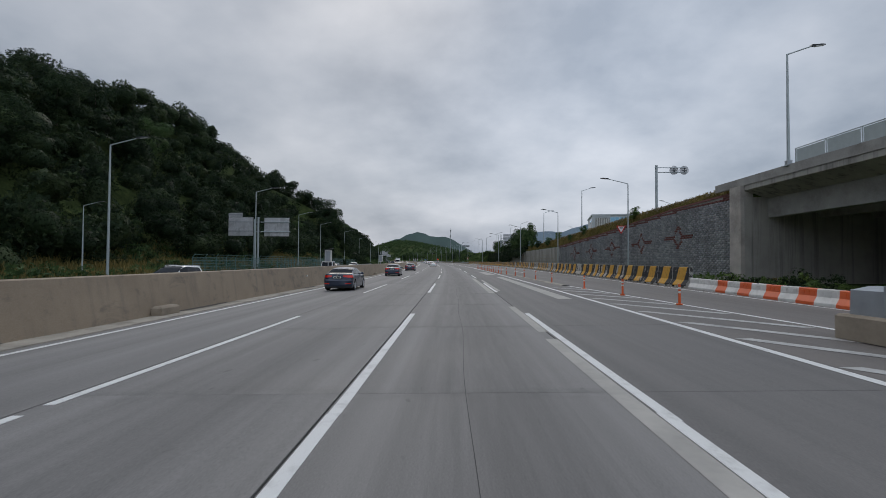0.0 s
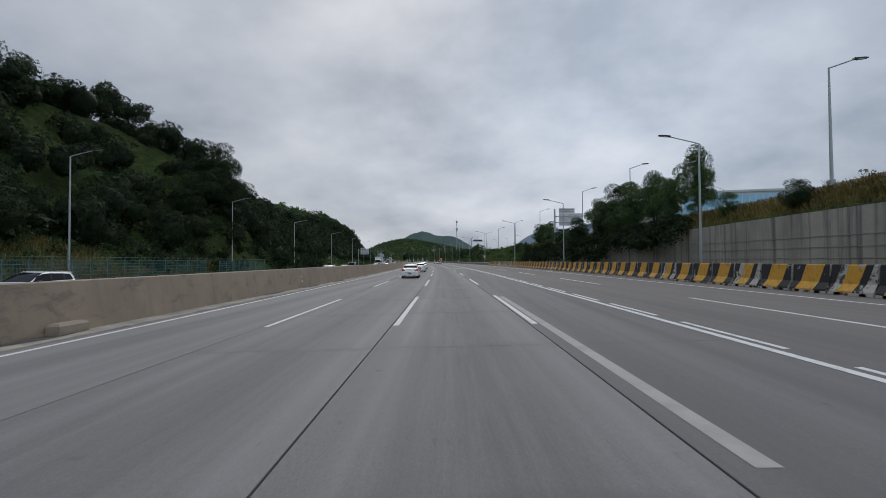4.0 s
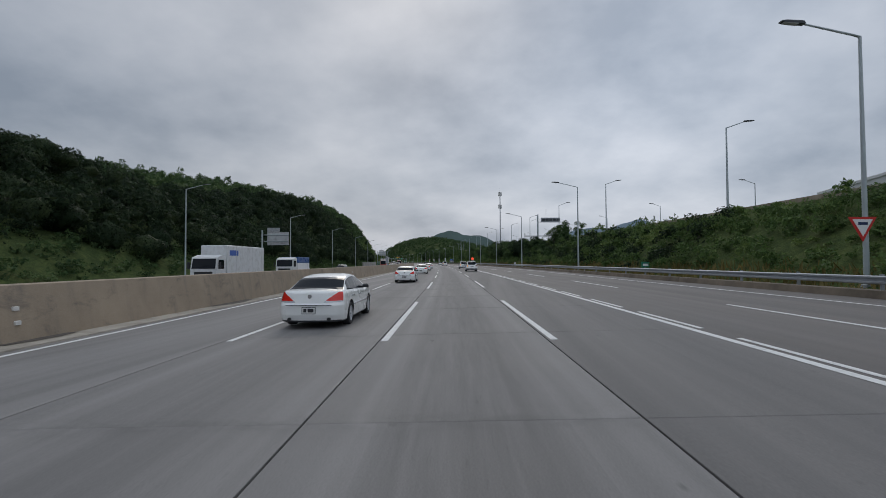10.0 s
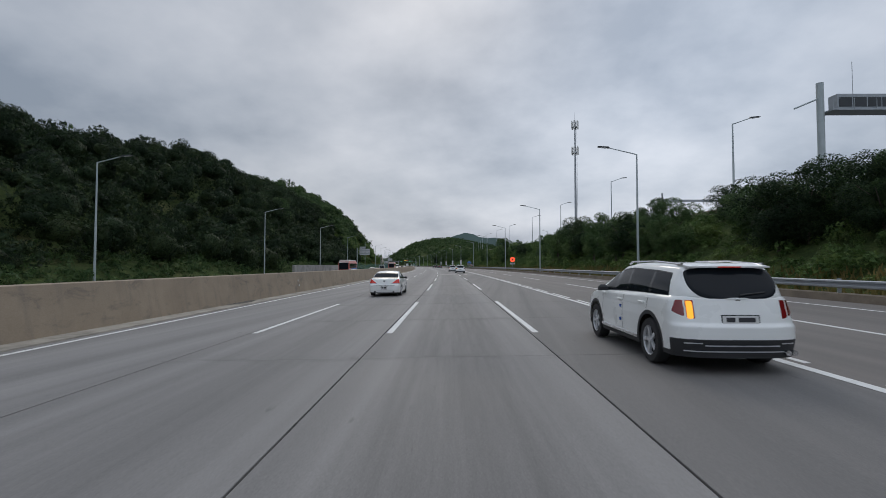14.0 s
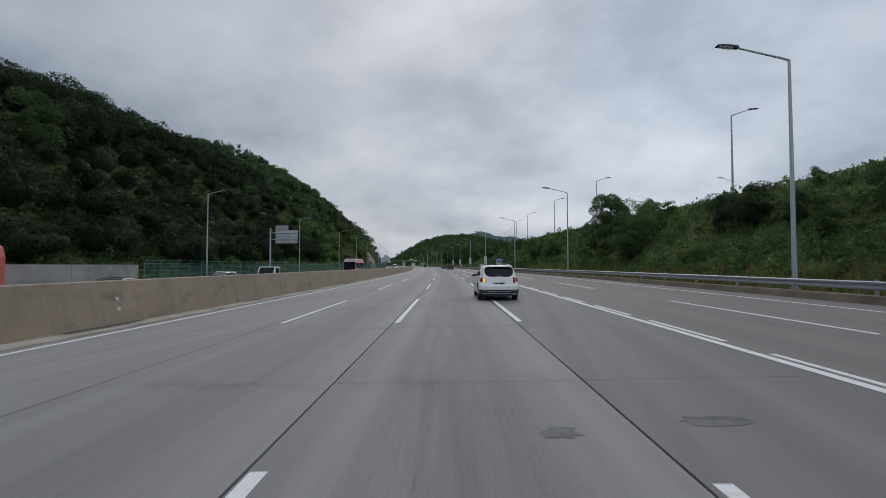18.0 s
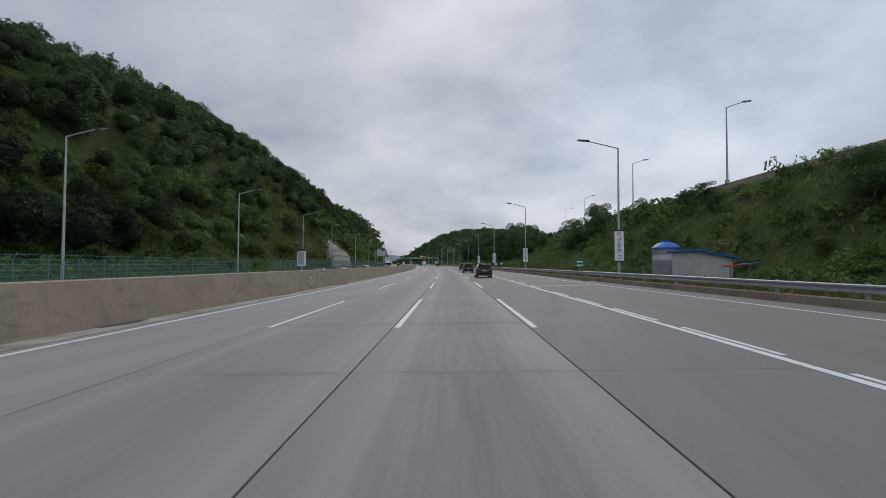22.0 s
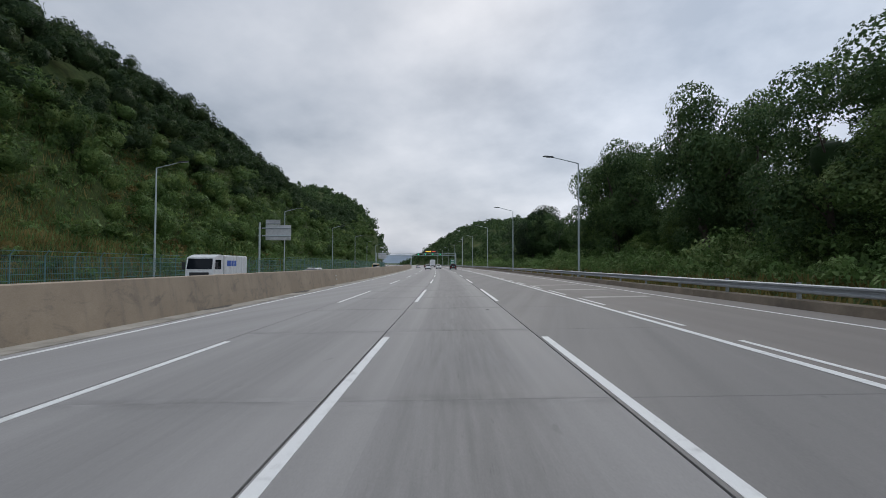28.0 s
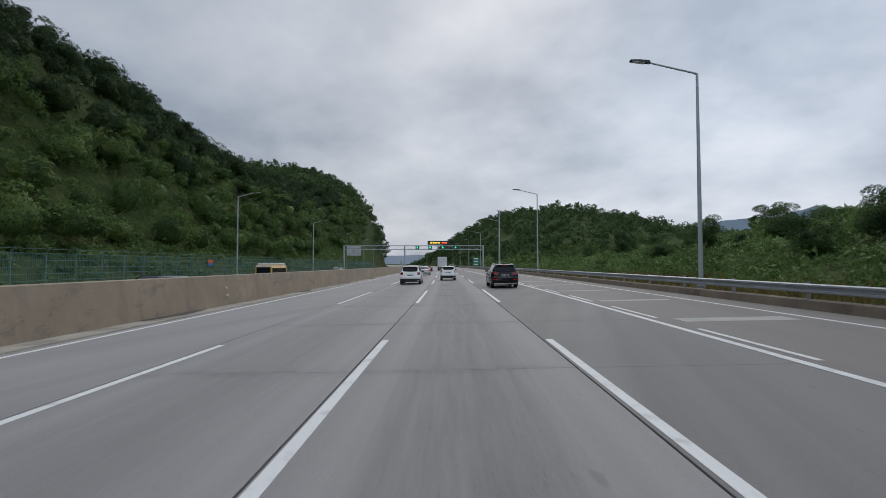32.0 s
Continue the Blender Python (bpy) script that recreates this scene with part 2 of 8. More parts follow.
def concrete_road(name, lo, hi, which, joints=False, oil=0.0, pale=0.34):
    """Worn concrete paving: streaks along the lanes, blotches, oil drops."""
    m = Nodes(name)
    sh = m.random() if which == "Object" else None
    streak = m.noise(m.coord(which, (2.6, 0.06, 1), sh), 1.0, 6, 0.62)
    track = m.noise(m.coord(which, (0.75, 0.012, 1), None), 1.3, 3, 0.6)
    blot = m.noise(m.coord(which, (0.35, 0.22, 1), sh), 1.0, 5, 0.6, 0.4)
    grain = m.noise(m.coord(which, (1, 1, 1), sh), 55.0, 3, 0.7)
    col = m.ramp(streak, (0.33, lo), (0.67, hi))
    col = m.mix(0.5, col, m.ramp(blot, (0.36, lo), (0.66, hi)))
    col = m.mix(0.5, col, m.ramp(track, (0.38, lo), (0.62, hi)))
    col = m.mix(0.30, col, m.ramp(grain, (0.3, tuple(c * 0.55 for c in lo)), (0.75, tuple(c * 1.25 for c in hi))))
    drops = m.noise(m.coord(which, (1.4, 0.6, 1), sh), 3.0, 2, 0.5)
    col = m.mix(m.ramp(drops, (0.72, 0.0), (0.80, 0.45)), col, tuple(c * 0.45 for c in lo))
    # the later stretch is laid in paler concrete
    sep = m.n.new("ShaderNodeSeparateXYZ")
    m.l.new(m.coord("Position"), sep.inputs[0])
    far = m.n.new("ShaderNodeMapRange")
    far.inputs[1].default_value, far.inputs[2].default_value, far.inputs[3].default_value, far.inputs[4].default_value = 300.0, 640.0, 0.0, pale
    m.l.new(sep.outputs[1], far.inputs[0])
    col = m.mix(far.outputs[0], col, tuple(c * 1.5 for c in hi))
    if joints:
        # dirt spreads a little way from the cross joints
        cut = m.n.new("ShaderNodeSeparateXYZ")
        m.l.new(m.n.new("ShaderNodeTexCoord").outputs["Object"], cut.inputs[0])
        off = m.n.new("ShaderNodeMath")
        off.operation = "PINGPONG"
        off.inputs[1].default_value = 3.0
        m.l.new(cut.outputs[1], off.inputs[0])
        near = m.ramp(off.outputs[0], (0.0, 0.42), (0.30, 0.10), (0.75, 0.0))
        ragged = m.noise(m.coord("Object", (1.2, 2.4, 1), sh), 1.0, 5, 0.65)
        veil = m.n.new("ShaderNodeMath")
        veil.operation = "MULTIPLY"
        m.l.new(near, veil.inputs[0])
        m.l.new(m.ramp(ragged, (0.40, 0.0), (0.62, 1.0)), veil.inputs[1])
        col = m.mix(veil.outputs[0], col, tuple(c * 0.72 for c in lo))
        # rubber and oil gather along the middle of the lane
        side = m.n.new("ShaderNodeMath")
        side.operation = "ABSOLUTE"
        m.l.new(cut.outputs[0], side.inputs[0])
        band = m.ramp(side.outputs[0], (0.0, 1.0), (0.75, 0.85), (1.25, 0.30), (1.7, 0.0))
        smear = m.noise(m.coord("Object", (7.5, 0.38, 1), sh), 1.0, 6, 0.68)
        spots = m.noise(m.coord("Object", (16.0, 1.9, 1), sh), 1.0, 3, 0.6)
        for pattern, ends in ((m.ramp(smear, (0.30, 0.25), (0.72, 1.0)), oil), (m.ramp(spots, (0.64, 0.0), (0.78, 1.0)), oil * 0.9)):
            weight = m.n.new("ShaderNodeMath")
            weight.operation = "MULTIPLY"
            m.l.new(band, weight.inputs[0])
            m.l.new(pattern, weight.inputs[1])
            share = m.n.new("ShaderNodeMath")
            share.operation = "MULTIPLY"
            share.inputs[1].default_value = ends
            m.l.new(weight.outputs[0], share.inputs[0])
            col = m.mix(share.outputs[0], col, tuple(c * 0.42 for c in lo))
    m.set(Base_Color=col, Roughness=m.ramp(blot, (0.3, 0.64), (0.7, 0.80)))
    m.bump(grain, 0.35, 0.004)
    return m.mat


LANE = concrete_road("worn_lane_concrete", (0.122, 0.118, 0.114), (0.286, 0.274, 0.264), "Object")
LANE_JOINTED = concrete_road("worn_jointed_lane_concrete", (0.122, 0.118, 0.114), (0.286, 0.274, 0.264), "Object", True, 0.22)
LANE_OILY = concrete_road("oil_darkened_lane_concrete", (0.122, 0.118, 0.114), (0.286, 0.274, 0.264), "Object", True, 0.44, 0.28)
LANE_DARK = concrete_road("darker_lane_concrete", (0.099, 0.096, 0.094), (0.219, 0.207, 0.196), "Object", pale=0.20)
LANE_UV = concrete_road("worn_lane_concrete_wide", (0.128, 0.126, 0.125), (0.281, 0.270, 0.261), "UV")
SHOULDER = concrete_road("shoulder_asphalt", (0.110, 0.102, 0.096), (0.202, 0.182, 0.166), "UV")
SEAM = plain("joint_sealant", (0.035, 0.035, 0.036), 0.7, vary=0.3)
PATCH = plain("repair_concrete", (0.43, 0.41, 0.375), 0.85, vary=0.10, scale=2.0, bump=0.2, dirt=(0.3, 0.29, 0.27))


def paint_road():
    m = Nodes("worn_white_road_paint")
    co = m.coord("Position")
    wear = m.noise(co, 3.2, 6, 0.7)
    fine = m.noise(co, 40.0, 3, 0.7)
    col = m.mix(m.ramp(wear, (0.52, 0.0), (0.75, 0.75)), (0.74, 0.74, 0.72), (0.40, 0.39, 0.37))
    col = m.mix(m.ramp(fine, (0.58, 0.0), (0.72, 0.4)), col, (0.36, 0.35, 0.34))
    m.set(Base_Color=col, Roughness=0.7).bump(fine, 0.2, 0.003)
    return m.mat


PAINT = paint_road()


def barrier_concrete():
    m = Nodes("weathered_barrier_concrete")
    co = m.coord("Position")
    blot = m.noise(co, 0.5, 6, 0.65)
    runs = m.noise(m.coord("Position", (2.2, 2.2, 0.12)), 1.0, 5, 0.6)
    grain = m.noise(co, 30.0, 3, 0.7)
    col = m.ramp(blot, (0.3, (0.30, 0.228, 0.152)), (0.7, (0.42, 0.325, 0.222)))
    col = m.mix(m.ramp(runs, (0.52, 0.0), (0.74, 0.5)), col, (0.16, 0.135, 0.11))
    mott = m.noise(m.coord("Position", (0.8, 0.8, 1.6)), 1.0, 7, 0.7, 0.6)
    col = m.mix(m.ramp(mott, (0.54, 0.0), (0.66, 0.55)), col, (0.12, 0.10, 0.08))
    col = m.mix(0.2, col, m.ramp(grain, (0.3, 0.12), (0.75, 0.42)))
    m.set(Base_Color=col, Roughness=0.9).bump(grain, 0.3, 0.006)
    return m.mat


BARRIER = barrier_concrete()
GUTTER = plain("gutter_concrete", (0.36, 0.33, 0.28), 0.9, vary=0.25, scale=1.2, which="Position", dirt=(0.10, 0.09, 0.075))
DRAIN = plain("wet_drain_dirt", (0.085, 0.075, 0.065), 0.85, vary=0.35, which="Position")
KERB = plain("kerb_concrete", (0.34, 0.285, 0.22), 0.92, vary=0.22, scale=1.0, which="Position", dirt=(0.13, 0.11, 0.085))
RAILKERB = plain("dirty_kerb_concrete", (0.20, 0.162, 0.122), 0.95, vary=0.3, scale=0.8, which="Position", dirt=(0.075, 0.062, 0.05))
GREY_CON = plain("grey_concrete", (0.34, 0.33, 0.31), 0.9, vary=0.2, scale=0.8, which="Position", dirt=(0.15, 0.14, 0.13))
STEEL = plain("galvanised_steel", (0.36, 0.385, 0.41), 0.55, 0.5, vary=0.12, scale=4.0)
POLE = plain("pale_green_grey_pole_paint", (0.42, 0.47, 0.48), 0.5, 0.2, vary=0.08, scale=2.0)
DARKM = plain("dark_metal", (0.05, 0.055, 0.06), 0.5, 0.4)
LENS = plain("lamp_glass", (0.55, 0.56, 0.56), 0.25)
SIGNBACK = plain("sign_back_aluminium", (0.60, 0.60, 0.61), 0.45, 0.55, vary=0.15, scale=1.5, dirt=(0.3, 0.3, 0.3))
FENCE = plain("green_grey_fence_paint", (0.11, 0.21, 0.20), 0.6, 0.1)


def flaking(name, color, chips, grime, other=None):
    """Old paint on cast concrete: chipped patches, grime, remains of another colour."""
    m = Nodes(name)
    co = m.coord("Object", shift=m.random())
    a, b, c, d = m.noise(co, 1.9, 7, 0.68), m.noise(co, 4.5, 6, 0.7), m.noise(co, 45.0, 3, 0.7), m.noise(co, 2.6, 6, 0.66, 0.5)
    col = m.mix(m.ramp(b, (0.35, 0.0), (0.75, 0.35)), color, tuple(0.6 * x for x in color))
    if other:
        col = m.mix(m.ramp(d, (0.53, 0.0), (0.565, 0.92)), col, other)
    col = m.mix(m.ramp(a, (chips, 0.0), (chips + 0.035, 0.9)), col, m.ramp(c, (0.3, (0.34, 0.32, 0.29)), (0.7, (0.52, 0.50, 0.46))))
    col = m.mix(m.ramp(b, (grime, 0.0), (grime + 0.2, 0.75)), col, (0.06, 0.055, 0.05))
    m.set(Base_Color=col, Roughness=0.75).bump(c, 0.25, 0.004)
    return m.mat


YEL = flaking("chipped_yellow_paint", (0.66, 0.35, 0.04), 0.60, 0.54)
BLK = flaking("chipped_black_paint", (0.016, 0.018, 0.022), 0.60, 0.62)
WORNC = flaking("worn_painted_concrete", (0.47, 0.45, 0.41), 0.62, 0.55, (0.035, 0.034, 0.034))
ORANGE = plain("orange_plastic", (0.72, 0.125, 0.03), 0.5, vary=0.1)
WHITEP = plain("white_plastic", (0.72, 0.71, 0.68), 0.5, vary=0.08, dirt=(0.45, 0.43, 0.4))


def leaf_mat(name, dark, light, warm, lacy=0.43):
    """Foliage: clumps differ in tone, and fine gaps between the leaves let the light through."""
    m = Nodes(name)
    isl = m.n.new("ShaderNodeNewGeometry").outputs["Random Per Island"]
    patch = m.noise(m.coord("Position"), 0.16, 3, 0.6)
    patch2 = m.noise(m.coord("Position"), 0.035, 2, 0.5)
    col = m.ramp(isl, (0.0, dark), (0.7, light), (1.0, warm))
    col = m.mix(m.ramp(patch, (0.35, 0.0), (0.7, 0.6)), col, tuple(0.55 * a + 0.45 * b for a, b in zip(dark, light)))
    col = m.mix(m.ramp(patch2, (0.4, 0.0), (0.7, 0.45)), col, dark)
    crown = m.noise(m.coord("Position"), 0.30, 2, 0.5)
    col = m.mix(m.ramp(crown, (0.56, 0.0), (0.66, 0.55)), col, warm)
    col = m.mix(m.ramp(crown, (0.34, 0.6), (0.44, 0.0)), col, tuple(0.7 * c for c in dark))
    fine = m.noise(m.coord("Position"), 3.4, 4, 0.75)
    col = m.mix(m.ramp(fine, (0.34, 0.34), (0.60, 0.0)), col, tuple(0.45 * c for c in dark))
    tr = m.n.new("ShaderNodeBsdfTranslucent")
    m.l.new(col, tr.inputs[0])
    mx = m.n.new("ShaderNodeMixShader")
    mx.inputs[0].default_value = 0.30
    m.set(Base_Color=col, Roughness=0.62)
    m.bsdf.inputs["Specular IOR Level"].default_value = 0.12
    out = m.n["Material Output"]
    m.l.new(m.bsdf.outputs[0], mx.inputs[1])
    m.l.new(tr.outputs[0], mx.inputs[2])
    m.l.new(mx.outputs[0], out.inputs[0])
    if lacy:
        gap = m.n.new("ShaderNodeMixShader")
        m.l.new(m.ramp(m.noise(m.coord("Position"), 6.5, 2, 0.6), (lacy, 1.0), (lacy + 0.04, 0.0)), gap.inputs[0])
        m.l.new(mx.outputs[0], gap.inputs[1])
        m.l.new(m.n.new("ShaderNodeBsdfTransparent").outputs[0], gap.inputs[2])
        m.l.new(gap.outputs[0], out.inputs[0])
    return m.mat


# the greens hold extra blue, a veil of air light put into the leaf colours
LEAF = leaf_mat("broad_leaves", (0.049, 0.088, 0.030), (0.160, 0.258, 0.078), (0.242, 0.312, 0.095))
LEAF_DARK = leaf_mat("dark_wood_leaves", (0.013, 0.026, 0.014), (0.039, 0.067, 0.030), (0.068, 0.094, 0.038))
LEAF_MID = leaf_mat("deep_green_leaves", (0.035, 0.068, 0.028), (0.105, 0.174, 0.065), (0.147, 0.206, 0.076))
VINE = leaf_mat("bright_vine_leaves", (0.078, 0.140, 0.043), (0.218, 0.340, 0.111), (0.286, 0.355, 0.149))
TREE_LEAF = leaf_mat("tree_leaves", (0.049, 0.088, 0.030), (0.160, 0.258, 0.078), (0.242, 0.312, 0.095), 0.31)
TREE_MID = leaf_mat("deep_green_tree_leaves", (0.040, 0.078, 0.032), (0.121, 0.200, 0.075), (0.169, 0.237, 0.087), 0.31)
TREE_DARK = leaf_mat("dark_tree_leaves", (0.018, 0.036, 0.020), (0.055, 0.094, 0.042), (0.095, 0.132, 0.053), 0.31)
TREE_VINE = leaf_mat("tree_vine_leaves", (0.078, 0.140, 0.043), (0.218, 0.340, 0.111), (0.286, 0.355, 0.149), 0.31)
# LEAF_MID in darker tones: the upper wood's shade is in the colour
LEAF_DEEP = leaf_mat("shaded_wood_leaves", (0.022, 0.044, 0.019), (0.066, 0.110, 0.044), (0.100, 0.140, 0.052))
DRYG = leaf_mat("dry_grass_blades", (0.13, 0.115, 0.04), (0.27, 0.215, 0.08), (0.38, 0.28, 0.11), 0)
BARK = plain("grey_brown_bark", (0.10, 0.085, 0.07), 0.95, vary=0.3, scale=6.0, bump=0.5)


def soil():
    m = Nodes("undergrowth_and_grass")
    co = m.coord("Position")
    a, b, c = m.noise(co, 0.09, 4, 0.6), m.noise(co, 0.8, 5, 0.65), m.noise(co, 9.0, 4, 0.7)
    col = m.ramp(b, (0.38, (0.018, 0.030, 0.010)), (0.5, (0.048, 0.074, 0.022)), (0.64, (0.10, 0.12, 0.038)))
    col = m.mix(m.ramp(a, (0.58, 0.0), (0.70, 0.7)), col, (0.20, 0.165, 0.085))
    leafy = m.noise(co, 2.6, 5, 0.8)
    col = m.mix(m.ramp(leafy, (0.40, 0.75), (0.54, 0.0)), col, (0.028, 0.046, 0.016))
    col = m.mix(m.ramp(leafy, (0.55, 0.0), (0.70, 0.6)), col, (0.13, 0.17, 0.05))
    col = m.mix(0.4, col, m.ramp(c, (0.3, (0.02, 0.035, 0.012)), (0.75, (0.14, 0.18, 0.07))))
    m.bsdf.inputs["Specular IOR Level"].default_value = 0.08
    m.set(Base_Color=col, Roughness=1.0).bump(leafy, 0.6, 0.2)
    return m.mat


SOIL = soil()
rng = np.random.default_rng(11)


def leaves(r, n, size, lobes=7, flat=0.8, seed=0, fill=0.75, spread=(0.36, 0.86), swell=(0.26, 0.56)):
    """Leaf clumps over an uneven crown of several lobes about the origin, as arrays of corners (n, 4, 3)."""
    g = np.random.default_rng(seed)
    cen = g.normal(size=(lobes, 3))
    cen /= np.linalg.norm(cen, axis=1, keepdims=True)
    cen *= (g.uniform(*spread, (lobes, 1)) * r) * np.array([1, 1, flat])
    rad = g.uniform(*swell, lobes) * r
    which = g.integers(0, lobes, n)
    d = g.normal(size=(n, 3))
    d /= np.linalg.norm(d, axis=1, keepdims=True)
    d[:, 2] = np.abs(d[:, 2]) * np.where(g.random(n) < 0.72, 1, -0.8)
    p = cen[which] + d * (rad[which] * g.uniform(fill, 1.06, n))[:, None] * np.array([1, 1, 0.9])
    nrm = d + g.normal(scale=0.55, size=(n, 3))
    nrm /= np.linalg.norm(nrm, axis=1, keepdims=True)
    a = np.cross(nrm, g.normal(size=(n, 3)))
    a /= np.linalg.norm(a, axis=1, keepdims=True)
    b = np.cross(nrm, a)
    sz = (size * g.uniform(0.55, 1.35, n))[:, None]
    dip = nrm * sz * 0.22
    return np.stack([p - a * sz, p - b * sz * 0.55 - dip, p + a * sz, p + b * sz * 0.6 - dip], axis=1)


def core(r, flat, seed):
    """A rough dark heart for a crown, so that it is not hollow."""
    bm = bmesh.new()
    bmesh.ops.create_icosphere(bm, subdivisions=2, radius=1.0)
    v = np.array([x.co[:] for x in bm.verts])
    f = np.array([[x.index for x in q.verts] for q in bm.faces])
    bm.free()
    g = np.random.default_rng(seed)
    return v * (r * g.uniform(0.30, 0.52, (len(v), 1))) * np.array([1, 1, flat]), f


def raw_mesh(name, quads, tris_v, tris_f, mat):
    """A mesh from leaves of three or four corners and triangles, built at once."""
    nq, nt, nc = len(quads), len(tris_f), quads.shape[1]
    co = np.concatenate([quads.reshape(-1, 3), tris_v.reshape(-1, 3)]).astype(np.float32)
    loops = np.concatenate([np.arange(nq * nc), (tris_f + nq * nc).ravel()]).astype(np.int32)
    start = np.concatenate([np.arange(nq) * nc, nq * nc + np.arange(nt) * 3]).astype(np.int32)
    me = bpy.data.meshes.new(name)
    me.vertices.add(len(co))
    me.vertices.foreach_set("co", co.ravel())
    me.loops.add(len(loops))
    me.loops.foreach_set("vertex_index", loops)
    me.polygons.add(nq + nt)
    me.polygons.foreach_set("loop_start", start)
    me.materials.append(mat)
    me.update(calc_edges=True)
    me.validate()
    return me


def sprays(q):
    """Three-cornered leaf sprays from leaf quads, for growth seen from afar."""
    return np.stack([q[:, 0], q[:, 2], q[:, 3] * 1.9 - (q[:, 0] + q[:, 2]) * 0.45], axis=1)


def woods(name, places, mat, label, category, size, count, flat=0.85, lobes=5, heart=0.0):
    """One object of kind stuff: many crowns at places (x, y, z, radius); heart is the size of the dark inside."""
    kinds = [sprays(leaves(1.0, count, size, lobes, flat, 50 + k, 0.80, (0.15, 0.55), (0.36, 0.62)) if heart else leaves(1.0, count, size, lobes, flat, 50 + k, 0.62)) for k in range(8)]
    hearts = [core(heart, flat, 90 + k) for k in range(8)]
    qs, hv, hf = [], [], []
    g = np.random.default_rng(len(places))
    for x, y, z, r in places:
        a = g.uniform(0, math.tau)
        sx, sz = r * g.uniform(0.85, 1.15), r * g.uniform(0.8, 1.25)
        m = np.array([[math.cos(a) * sx, -math.sin(a) * sx, 0], [math.sin(a) * sx, math.cos(a) * sx, 0], [0, 0, sz]])
        k = int(g.integers(0, 8))
        qs.append(kinds[k] @ m.T + np.array([x, y, z]))
        if heart:
            hf.append(hearts[k][1] + 42 * len(hv))
            hv.append(hearts[k][0] @ m.T + np.array([x, y, z]))
    inside = (np.concatenate(hv), np.concatenate(hf)) if heart else (np.zeros((0, 3)), np.zeros((0, 3), dtype=int))
    ob = new(name, raw_mesh(name, np.concatenate(qs), *inside, mat))
    return tagged(ob, label, category, kind="stuff")


def make_tree(seed, leaf, n=2600, size=0.21, label="leafy roadside tree with a dense green crown", slim=1.0):
    """A broadleaf tree 8 m high: tapered trunk, limbs, crown of small leaves."""
    g = np.random.default_rng(seed)
    t = thing("tree", Matrix(), label, "tree")
    sh = Shape()
    lean = g.uniform(-0.4, 0.4, 2)
    trunk = [(0, 0, -0.4), (lean[0] * 0.3, lean[1] * 0.3, 1.4), (lean[0] * 0.8, lean[1] * 0.8, 3.0), (lean[0], lean[1], 5.2)]
    sh.rod(trunk, [0.20, 0.16, 0.12, 0.05], 7)
    for k in range(6):
        a, z = g.uniform(0, math.tau), g.uniform(1.6, 4.0)
        rr = g.uniform(1.2, 2.2) * slim
        sh.rod([(lean[0] * z / 5, lean[1] * z / 5, z), (math.cos(a) * rr * 0.5, math.sin(a) * rr * 0.5, z + 0.9), (math.cos(a) * rr, math.sin(a) * rr, z + g.uniform(1.4, 2.4))],
               [0.075, 0.05, 0.02], 5)
    part("trunk", sh, BARK, t, smooth=True)
    q = leaves(2.9, n, size, 14, 1.25, seed, 0.78) * np.array([slim, slim, 1.1]) + np.array([lean[0] * 0.6, lean[1] * 0.6, 4.7])
    low = leaves(2.5, n // 2, size, 10, 0.85, seed + 9, 0.74) * np.array([slim, slim, 1]) + np.array([0, 0, 2.0])
    cv, cf = core(1.9, 1.3, seed)
    part("crown", raw_mesh("crown", np.concatenate([q, low]), cv * np.array([slim, slim, 1]) + np.array([0, 0, 4.2]), cf, leaf), leaf, t)
    return t


# ---- the land ----
LEFT_EDGE = [(-90, -26), (75, -26.5), (140, -33), (255, -33.5), (340, -31), (450, -29), (567, -27.2), (1700, -27.2)]
# height of the wood's roof on the hill beside the opposite carriageway, by s, at these distances
HILL_U = (-28, -40, -48, -56, -66, -90, -150, -250, -420)
HILL = [
    (-120, (3, 7, 12, 19, 30, 34, 36, 36, 34)), (70, (3, 8, 15, 24, 33, 37, 38, 40, 39)), (110, (3, 8, 15, 26, 40, 45.5, 46, 47, 44)), (150, (3, 7, 12, 20, 37, 43, 46, 48, 45)), (172, (3, 8, 14, 22, 35, 40, 46, 48, 45)), (186, (4, 15, 27, 31, 36, 38, 46, 48, 45)), (204, (3, 8, 16, 25, 31, 35, 42, 46, 44)),
    (225, (3, 7, 14, 23, 27, 31, 34, 38, 40)), (280, (3, 8, 14, 21, 24, 26, 24, 24, 28)), (340, (3, 7, 10, 15, 19, 22, 25, 28, 38)),
    (430, (3, 8, 16, 22, 27, 31, 38, 48, 58)), (465, (3, 9, 20, 29, 34, 38, 46, 58, 66)), (485, (3, 8, 15, 25, 32, 36, 48, 60, 68)), (530, (3, 7, 13, 24, 34, 43, 57, 71, 79)),
    (600, (3, 7, 12, 25, 37, 49, 64, 78, 83)), (690, (3, 8, 20, 33, 45, 60, 72, 82, 83)), (725, (4, 11, 23, 34, 44, 60, 74, 84, 83)),
    (800, (3, 10, 21, 33, 45, 57, 65, 70, 68)), (870, (3, 10, 21, 32, 42, 52, 57, 60, 58)), (920, (4, 12, 22, 30, 37, 45, 50, 53, 51)), (1000, (5, 15, 25, 31, 35, 40, 45, 47, 45)), (1085, (12, 40, 48, 52, 55, 62, 66, 62, 52)),
    (1130, (12, 41, 52, 60, 67, 76, 78, 68, 52)), (1235, (12, 40, 55, 66, 76, 86, 88, 74, 50)), (1420, (3, 8, 18, 30, 40, 48, 50, 40, 30)),
    (1560, (2, 4, 5, 6, 8, 9, 9, 9, 9)),
]
HILL_S = [r[0] for r in HILL]
HILL_Z = np.array([r[1] for r in HILL], dtype=float)


